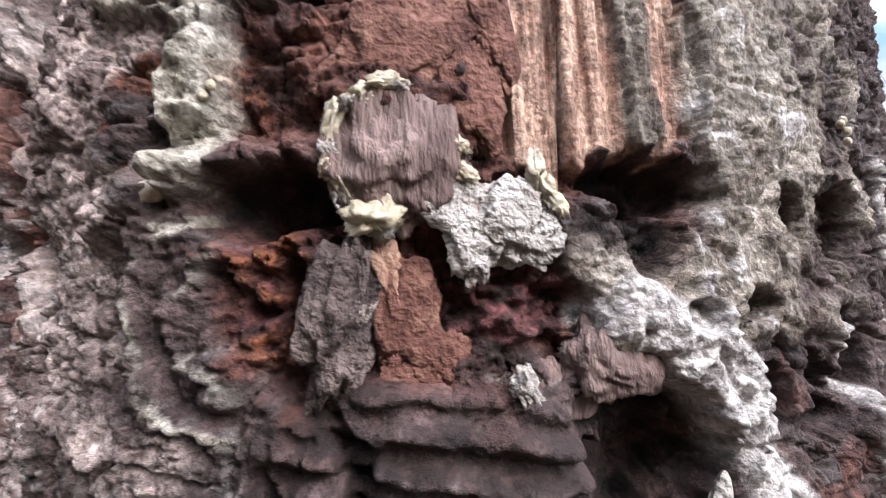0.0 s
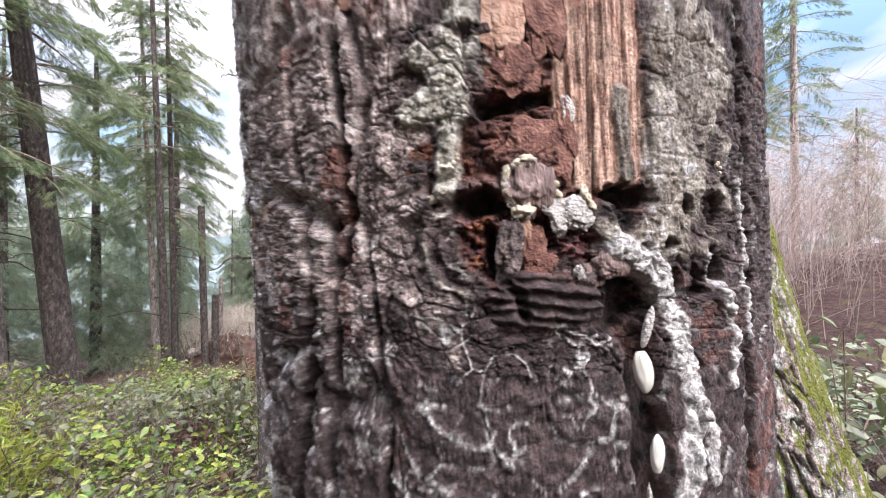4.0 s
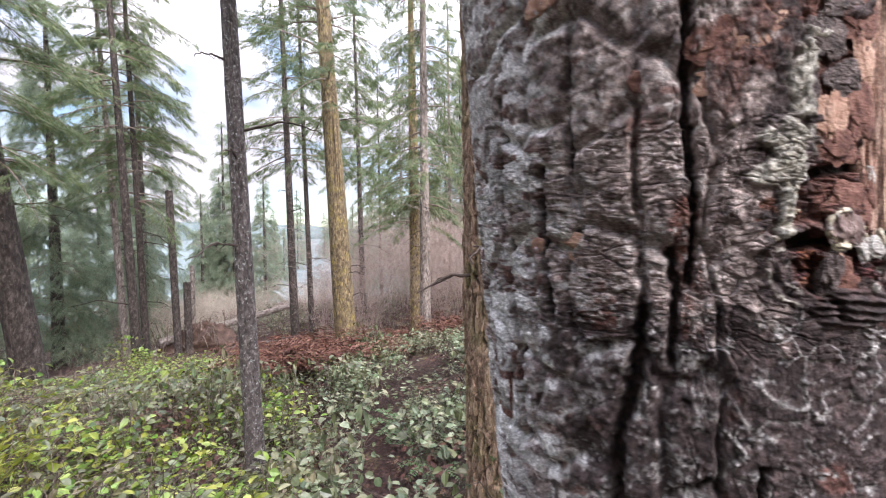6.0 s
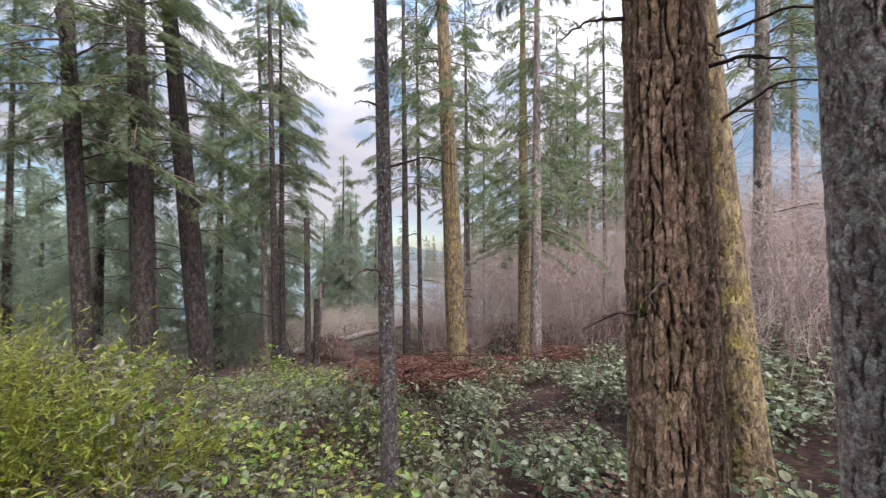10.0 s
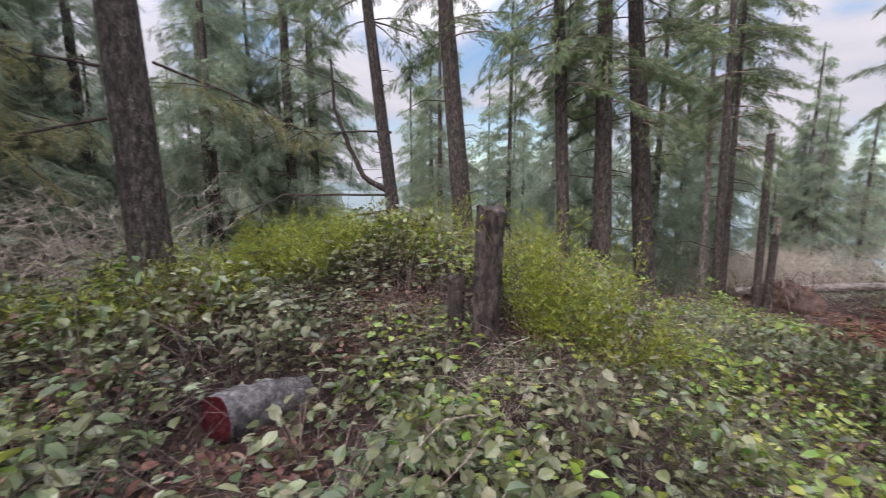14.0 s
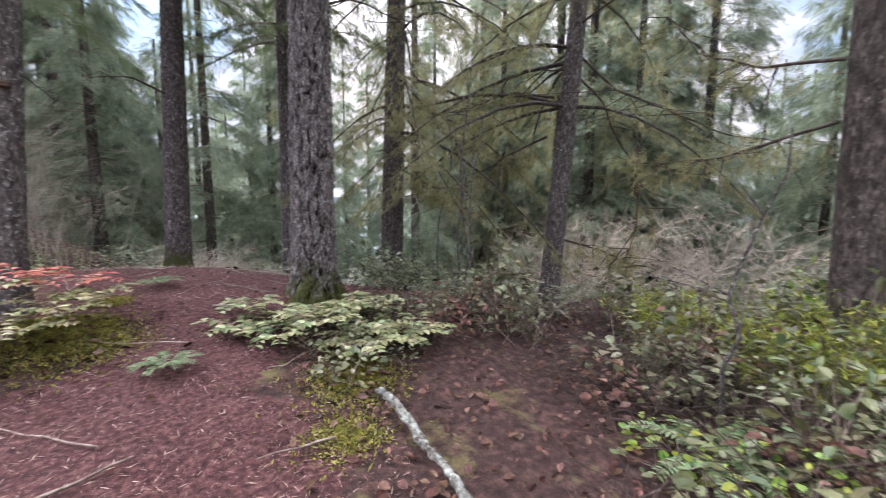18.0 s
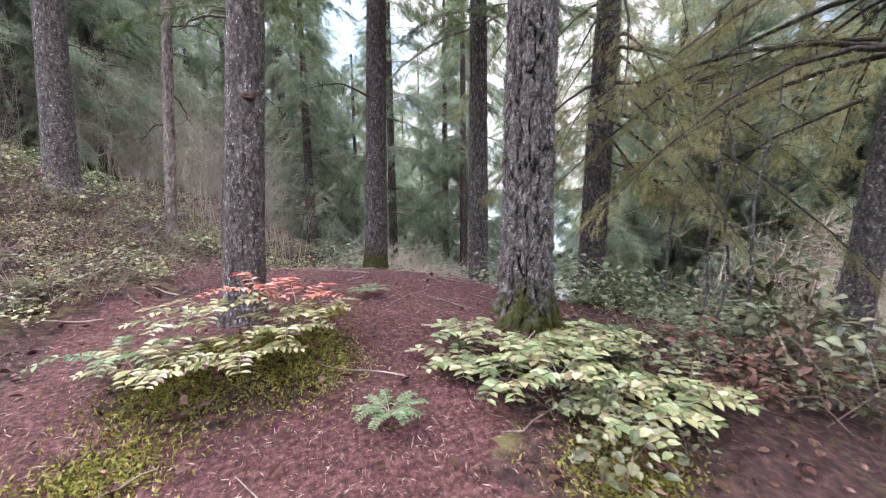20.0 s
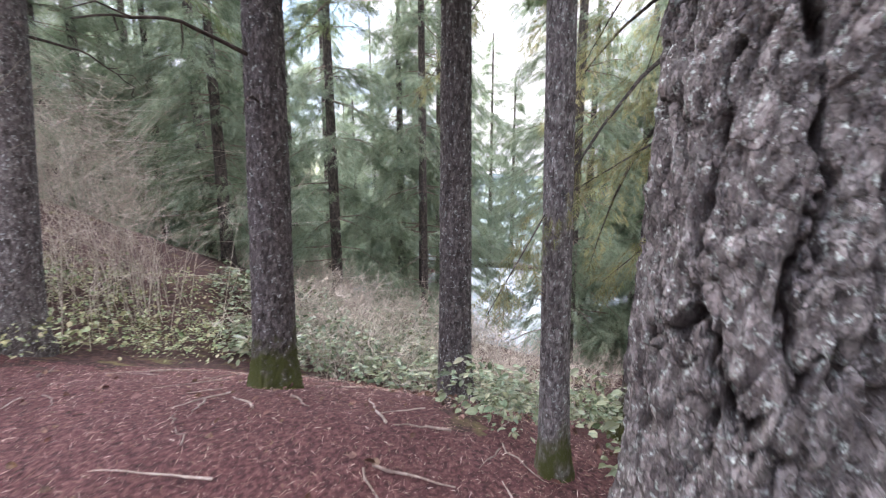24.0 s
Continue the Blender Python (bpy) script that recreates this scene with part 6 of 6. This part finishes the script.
def fallen(name, a, b, dia, material, seed, words, end=None, category="log", sides=28, rough=0.09, taper=0.85, bow=0.0):
    """A log lying from a to b, with cut or broken ends."""
    a, b = Vector(a), Vector(b)
    ln = (b - a).length
    t = thing(name, a, words, category)
    t.rotation_mode = "QUATERNION"
    t.rotation_quaternion = (b - a).to_track_quat("Z", "Y")
    z = np.linspace(0, ln, max(12, int(ln * 30)))
    an = np.linspace(0, 2 * np.pi, sides, endpoint=False)
    A, Z = np.meshgrid(an, z)
    U, V = A / (2 * np.pi) * 6, Z / (dia * 0.8)
    R = dia / 2 * (1 - (1 - taper) * Z / ln) * (1 + rough * fnoise(U, V * 2, seed, 6, 4))
    v = np.stack([R * np.cos(A) + bow * (np.sin(np.pi * Z / ln) + 0.4 * np.sin(9 * Z / ln)), R * np.sin(A), Z], -1).reshape(-1, 3)
    sub("stem", mesh_of("stem", v, grid_faces(len(z), sides, True), material), t)
    for q, nm in ((v[:sides], "cut_end"), (v[-sides:], "far_end")):
        s = np.linspace(1, 0, 8)[:, None, None]
        c = q.mean(0)
        w = (c + (q[None] - c) * s).reshape(-1, 3)
        w[:, 2] += 0.06 * dia * fnoise(w[:, 0] * 14 / dia * 0.3, w[:, 1] * 14 / dia * 0.3, seed, 0, 3) * (np.repeat(s[:, 0, 0], sides) < 0.95)
        f = grid_faces(8, sides, True)
        sub(nm, mesh_of(nm, w, f[:, ::-1] if nm == "cut_end" else f, end or material), t, "dark red rotten end" if end else "")
    return t


fallen("log", (-4.86, 1.66, -0.2), (-5.2, 2.35, -0.32), 0.36, "log_grey", 411, "grey lichened log with a dark red rotten end", "red_wood", rough=0.2)
fallen("log", (-7.9, 16.7, -1.95), (-4.2, 20.0, -1.35), 0.28, "bark_pale", 412, "long pale fallen log propped on a root mound")
fallen("log", (-9.6, 16.0, -2.9), (-6.9, 17.5, -1.9), 0.3, "bark_pale", 413, "pale fallen log leaning on a root mound")
fallen("log", (-3.6, 17.6, -2.2), (-6.2, 16.6, -2.35), 0.26, "bark_dark", 414, "dark fallen log in the brush")
fallen("lichen_branch", (-4.2, -1.72, float(ground_z(-4.2, -1.72)) + 0.05), (-3.83, -0.6, float(ground_z(-3.83, -0.6)) + 0.04), 0.055, "lichen", 415, "fallen branch crusted with pale green lichen", None, "branch", 14, 0.6, bow=0.045)
r = np.random.default_rng(22)
for k in range(110):
    x, y = r.uniform(-6.0, -1.2), r.uniform(-9.0, -0.2)
    if trail_at(np.array([x]), np.array([y]))[0] < -0.25 or min(math.hypot(x - p_[1], y - p_[2]) for p_ in PATH) < 0.25:
        continue
    a, ln = r.uniform(0, 6.28), r.uniform(0.15, 0.75)
    s = np.linspace(0, 1, 6)
    px, py = x + ln * s * math.cos(a) + 0.014 * r.normal(size=6), y + ln * s * math.sin(a) + 0.014 * r.normal(size=6)
    pz = ground_z(px, py) + 0.03
    t = thing("fallen_twig", (x, y, float(ground_z(x, y)) + 0.03), "thin dry twig lying on the needle trail", "twig", "twigs on the trail")
    v, f = tube(np.stack([px - x, py - y, pz - t.location.z], -1), np.linspace(0.008, 0.003, 6) * r.uniform(0.7, 1.6), 6)
    sub("stem", mesh_of("stem", v, f, "twig_pale" if k % 3 == 0 else "twig"), t)
# root mound
x, y = -6.85, 17.4
t = thing("root_mound", (x, y, float(ground_z(x, y))), "upturned mound of brown roots and soil under the log", "root mound")
a, b = np.meshgrid(np.linspace(0, 2 * np.pi, 48, endpoint=False), np.linspace(0.03, 1.7, 20))
k_ = 1 + 0.35 * fnoise(np.cos(a) * 3 + 5, b * 4 + np.sin(a) * 3, 9, 0, 4)
v = np.stack([1.1 * np.sin(b) * np.cos(a) * k_, 0.9 * np.sin(b) * np.sin(a) * k_, 0.75 * np.cos(b) * k_ - 0.1], -1).reshape(-1, 3)
sub("soil", mesh_of("soil", v, grid_faces(20, 48, True), "root_soil"), t)
v, f = twig_arrays(431, 40, 1.0, 1.1, 0.02)
tagged(sub("rootwork", mesh_of("rootwork", v, f, "twig"), t), kind="stuff")

# moss in patches
r = np.random.default_rng(77)
for k, (cx_, cy_, rx_, n_) in enumerate([(-4.2, -2.0, 0.35, 900), (-3.75, -1.5, 0.22, 500), (-5.1, -3.35, 0.25, 600), (-1.75, -3.2, 0.3, 700), (-3.2, -4.6, 0.15, 260), (-2.75, -3.75, 0.4, 1500), (-2.1, -3.8, 0.4, 1500), (-2.9, -4.1, 0.25, 700)]):
    n_ = 3 * n_
    p = np.stack([cx_ + r.normal(0, rx_ * 0.6, n_), cy_ + r.normal(0, rx_ * 0.5, n_), np.zeros(n_)], -1)
    p[:, 2] = ground_z(p[:, 0], p[:, 1]) + 0.01
    tagged(new("moss_patch", mesh_of("moss_patch", *strewn(BLADE_V, BLADE_F, p, r.normal(size=(n_, 3)) * (0.7, 0.7, 0.3) + (0, 0, 0.5), r.uniform(0.018, 0.046, n_), 1.1, r, 1.0), "moss", False)), "patch of bright yellow-green moss on the soil", "moss", kind="stuff")


# ---- plants with paired leaflets ----
def frond_plant(name, x, y, z, seed, leafmat, words, category, **k):
    (sv, sf), (lv, lf) = frond_arrays(seed, **k)
    t = thing(name, (x, y, z), words, category)
    tagged(sub("stalkwork", mesh_of("stalkwork", sv, sf, "twig"), t), kind="stuff")
    tagged(sub("foliage", mesh_of("foliage", lv, lf, leafmat, False), t), kind="stuff")
    return t


r = np.random.default_rng(51)
for k in range(15):
    x, y = -4.55 + r.normal(0, 0.42), -2.75 + r.normal(0, 0.32)
    frond_plant("oregon_grape", x, y, float(ground_z(x, y)) + r.uniform(0.02, 0.2), 500 + k, "mahonia", "pale green holly-leaved plant with paired leaflets", "shrub", n=6, length=0.36, leaf=0.095, wide=0.95, rise=0.9, pairs=6)
for k, (x, y, m_, z_) in enumerate([(-2.75, -3.75, "mahonia_gold", 0.2), (-2.45, -3.55, "mahonia_gold", 0.22), (-2.1, -3.6, "mahonia_gold", 0.2), (-2.85, -4.1, "mahonia_red", 0.3), (-2.6, -4.2, "mahonia_red", 0.36), (-2.95, -3.95, "mahonia_gold", 0.26), (-1.8, -3.9, "mahonia_gold", 0.15), (-2.3, -4.0, "mahonia_gold", 0.26), (-1.65, -4.2, "fern", 0.12), (-2.0, -4.35, "mahonia", 0.2)]):
    frond_plant("oregon_grape", x, y, float(ground_z(x, y)) + z_ - 0.03, 530 + k, m_, "holly-leaved plant with leaflets turned " + ("red" if "red" in m_ else "yellow-green"), "shrub", n=6 if m_ != "mahonia_red" else 4, length=0.4, leaf=0.085, wide=0.7, rise=1.0, pairs=8)
for k, (x, y) in enumerate([(-3.95, 2.65), (-4.55, 0.85), (-3.6, 3.3), (-4.3, 3.1), (-5.4, 0.2), (-0.2, 6.2), (0.6, 7.0), (-0.5, 7.6), (-1.9, 5.2), (2.4, 7.6), (3.0, 7.9), (1.8, 6.9), (1.1, 4.6), (2.0, 5.4), (-3.7, -4.9), (-4.0, -3.1), (-3.2, -2.9), (-5.6, -3.2)]):
    frond_plant("fern", x, y, float(ground_z(x, y)) + 0.05, 560 + k, "fern", "green sword fern with arching fronds", "fern", n=9, length=0.5 if y > 0 else 0.22, leaf=0.075 if y > 0 else 0.045, wide=0.55, rise=0.9, pairs=14)


# ---- bare limbs on the standing trees ----
def bare_limb(tree, pts, thick, seed, twigs=7, hang=0.35, sprays=0):
    """One dead limb with side twigs, in the tree's own frame."""
    r = np.random.default_rng(seed)
    p = np.asarray(pts, float)
    q = np.linspace(0, len(p) - 1, 4 * len(p))
    c = np.stack([np.interp(q, np.arange(len(p)), p[:, i]) for i in range(3)], -1) + 0.012 * r.normal(size=(len(q), 3)) * np.linspace(0, 1, len(q))[:, None]
    parts = []
    ln = np.linalg.norm(p[-1] - p[0])
    for k in range(twigs):
        i = int(r.integers(len(c) // 4, len(c)))
        d = r.normal(0, 1, 3) * (0.7, 0.7, 0.4) + (0, 0, -hang)
        w = ln * r.uniform(0.1, 0.35)
        tw = min(0.4 * thick, 0.011)
        parts.append(tube(np.stack([c[i], c[i] + 0.5 * w * d + 0.03 * r.normal(size=3), c[i] + w * d]), (tw, tw * 0.7, tw * 0.3), 4))
    v, f = join(parts)
    limb = sub("limb", mesh_of("limb", *tube(c, np.linspace(thick, thick * 0.3, len(c)), 6), "twig_dark"), tree)
    if sprays:  # thin hanging sprigs that still bear needles
        at_ = c[r.integers(len(c) // 5, len(c), sprays)] + r.normal(0, 0.16, (sprays, 3)) * (1, 1, 0.6) - (0, 0, 0.1)
        way = r.normal(0, 0.6, (sprays, 3)) + (c[-1] - c[0]) / (ln + 1e-6) * 0.5 + (0, 0, -0.55)
        tagged(sub("sprig_cluster", mesh_of("sprig_cluster", *strewn(SPRAY_V, SPRAY_F, at_, way, r.uniform(0.12, 0.34, sprays), 1.0, r, 0.6), "needles_olive", False), limb), kind="stuff")
    tagged(sub("twigwork", mesh_of("twigwork", v, f, "twig_dark"), limb), kind="stuff")
    return limb


TREE_OBS = [o for o in scene.objects if o.name.split(".")[0] == "conifer"]


def tree_near(x, y):
    return min(TREE_OBS, key=lambda o: math.hypot(o.location.x - x, o.location.y - y))


for k, (x, y, th_, chains) in enumerate([
    (-8.6, -2.5, 0.022, [[(-8.8, -2.3, 3.96), (-9.0, -1.71, 3.29), (-9.2, -0.94, 2.87), (-9.3, -0.29, 2.48), (-9.35, 0.46, 2.3)], [(-8.8, -2.3, 3.61), (-9.0, -1.87, 3.13), (-9.05, -1.68, 2.59), (-9.15, -1.34, 2.05), (-9.15, -1.3, 1.16), (-9.1, -1.46, 0.5)], [(-8.65, -2.4, 0.94), (-9.0, -1.85, 0.77), (-9.1, -1.47, 0.6)], [(-8.6, -2.6, 2.6), (-8.3, -3.2, 2.3), (-8.1, -4.0, 1.8)], [(-8.6, -2.5, 3.2), (-8.2, -3.1, 3.3), (-7.8, -3.9, 3.0)]]),
    (-12.1, 6.5, 0.10, [[(-12.2, 6.35, 1.3), (-12.4, 5.55, 1.75), (-12.55, 5.15, 2.7), (-12.65, 4.87, 3.6), (-12.66, 4.83, 4.8)]]),
    (-12.1, 6.5, 0.04, [[(-12.1, 6.4, 1.29), (-12.4, 4.86, 1.3), (-12.7, 3.47, 1.31), (-12.85, 2.12, 0.55)], [(-12.1, 6.4, 0.9), (-12.3, 4.9, 0.7), (-12.5, 3.9, 0.2)], [(-12.2, 6.2, 1.9), (-12.3, 6.0, 2.4), (-12.3, 5.95, 2.9)], [(-12.2, 6.3, 3.0), (-12.4, 5.5, 3.0), (-12.6, 4.6, 2.9)]]),
    (-7.9, 1.1, 0.02, [[(-7.85, 0.8, 2.87), (-7.85, 0.17, 2.92), (-7.8, -0.33, 3.14), (-7.74, -0.74, 3.64)], [(-7.9, 0.8, 2.3), (-7.9, -0.2, 2.0), (-7.8, -1.0, 2.0)], [(-7.9, 1.3, 3.0), (-7.9, 2.2, 2.7), (-7.8, 3.2, 2.2)]]),
    (-7.75, -5.5, 0.022, [[(-7.8, -5.3, 2.6), (-8.0, -4.84, 1.9), (-8.16, -4.55, 1.78)], [(-7.8, -5.3, 3.9), (-8.0, -4.82, 3.34), (-8.16, -4.55, 2.85), (-8.45, -3.9, 2.46)], [(-7.8, -5.5, 2.2), (-8.6, -5.2, 2.0), (-9.4, -5.0, 1.4)]]),
]):
    tr_ = tree_near(x, y)
    for m_, ch in enumerate(chains):
        bare_limb(tr_, [np.array(c_) - np.array(tr_.location) for c_ in ch], th_, 700 + 10 * k + m_, twigs=16, sprays=0 if k in (1, 2) else 150)
r = np.random.default_rng(61)
for tr_, (kind, x, y, lean, dia, *_) in zip(TREE_OBS, TREES):
    n_ = {"thin": 4, "brown": 7, "near_brown": 7, "fork": 5, "mossy": 6, "pale": 6, "far": 7, "grey": 3, "slim": 4, "dark": 5}.get(kind, 2)
    for k in range(n_):
        z_, a_ = r.uniform(1.8, 7.0), r.uniform(0, 6.28)
        ln = r.uniform(0.25, 1.6) if kind not in ("thin", "mossy") else r.uniform(0.2, 0.8)
        ln = min(ln, 0.4) if dia > 0.5 and x > -1 else ln
        o = np.array([lean[0] * z_ + 0.4 * dia * math.cos(a_), lean[1] * z_ + 0.4 * dia * math.sin(a_), z_])
        d = np.array([math.cos(a_), math.sin(a_), r.uniform(-0.25, 0.3)])
        bare_limb(tr_, [o, o + 0.5 * ln * d, o + ln * (d + (0, 0, -0.25))], 0.012 + 0.006 * ln, 800 + int(z_ * 1000) % 97 + k, twigs=3)
# the dark knot of a trunk
tr_ = tree_near(-2.47, -4.9)
a, b = np.meshgrid(np.linspace(0, 2 * np.pi, 40, endpoint=False), np.linspace(0.03, math.pi - 0.03, 20))
k_ = 1 + 0.25 * fnoise(np.cos(a) * 2 + 4, b * 3 + np.sin(a) * 2, 19, 0, 3)
v = np.stack([0.055 * np.sin(b) * np.cos(a) * k_, 0.04 * np.sin(b) * np.sin(a) * k_, 0.035 * np.cos(b) * k_], -1).reshape(-1, 3)
kz = 2.5 - tr_.location.z
v += np.array([-0.07 * kz - 0.02, -0.01 * kz + 0.15, kz])
sub("knot", mesh_of("knot", v, grid_faces(20, 40, True)[:, ::-1], "root_soil"), tr_, "dark round branch knot")
# thin saplings by the slope
for k, (x, y, h_, ln_) in enumerate([(-7.0, -3.3, 4.2, (-0.02, 0.03)), (-6.9, -3.0, 3.0, (0.03, 0.05)), (-6.6, -2.6, 2.6, (0.1, 0.05)), (-7.3, -3.9, 3.4, (0.0, -0.04)), (-5.9, 0.2, 2.3, (0.05, 0.08))]):
    t = thing("sapling", (x, y, float(ground_z(x, y)) - 0.05), "thin bare grey sapling stem", "sapling", "bare saplings")
    s = np.linspace(0, 1, 9)
    rr = np.random.default_rng(900 + k)
    c = np.stack([ln_[0] * h_ * s + 0.05 * np.cumsum(rr.normal(size=9)), ln_[1] * h_ * s + 0.05 * np.cumsum(rr.normal(size=9)), h_ * s], -1)
    c -= c[0]
    parts = [tube(c, np.linspace(0.02, 0.006, 9), 8)]
    for q in range(6):
        i = int(rr.integers(3, 8))
        d = rr.normal(0, 1, 3) * (0.6, 0.6, 0.2) + (0, 0, 0.4)
        parts.append(tube(np.stack([c[i], c[i] + 0.3 * d, c[i] + 0.55 * d]), (0.007, 0.005, 0.002), 5))
    v, f = join(parts)
    sub("stem", mesh_of("stem", v, f, "bark_grey"), t)
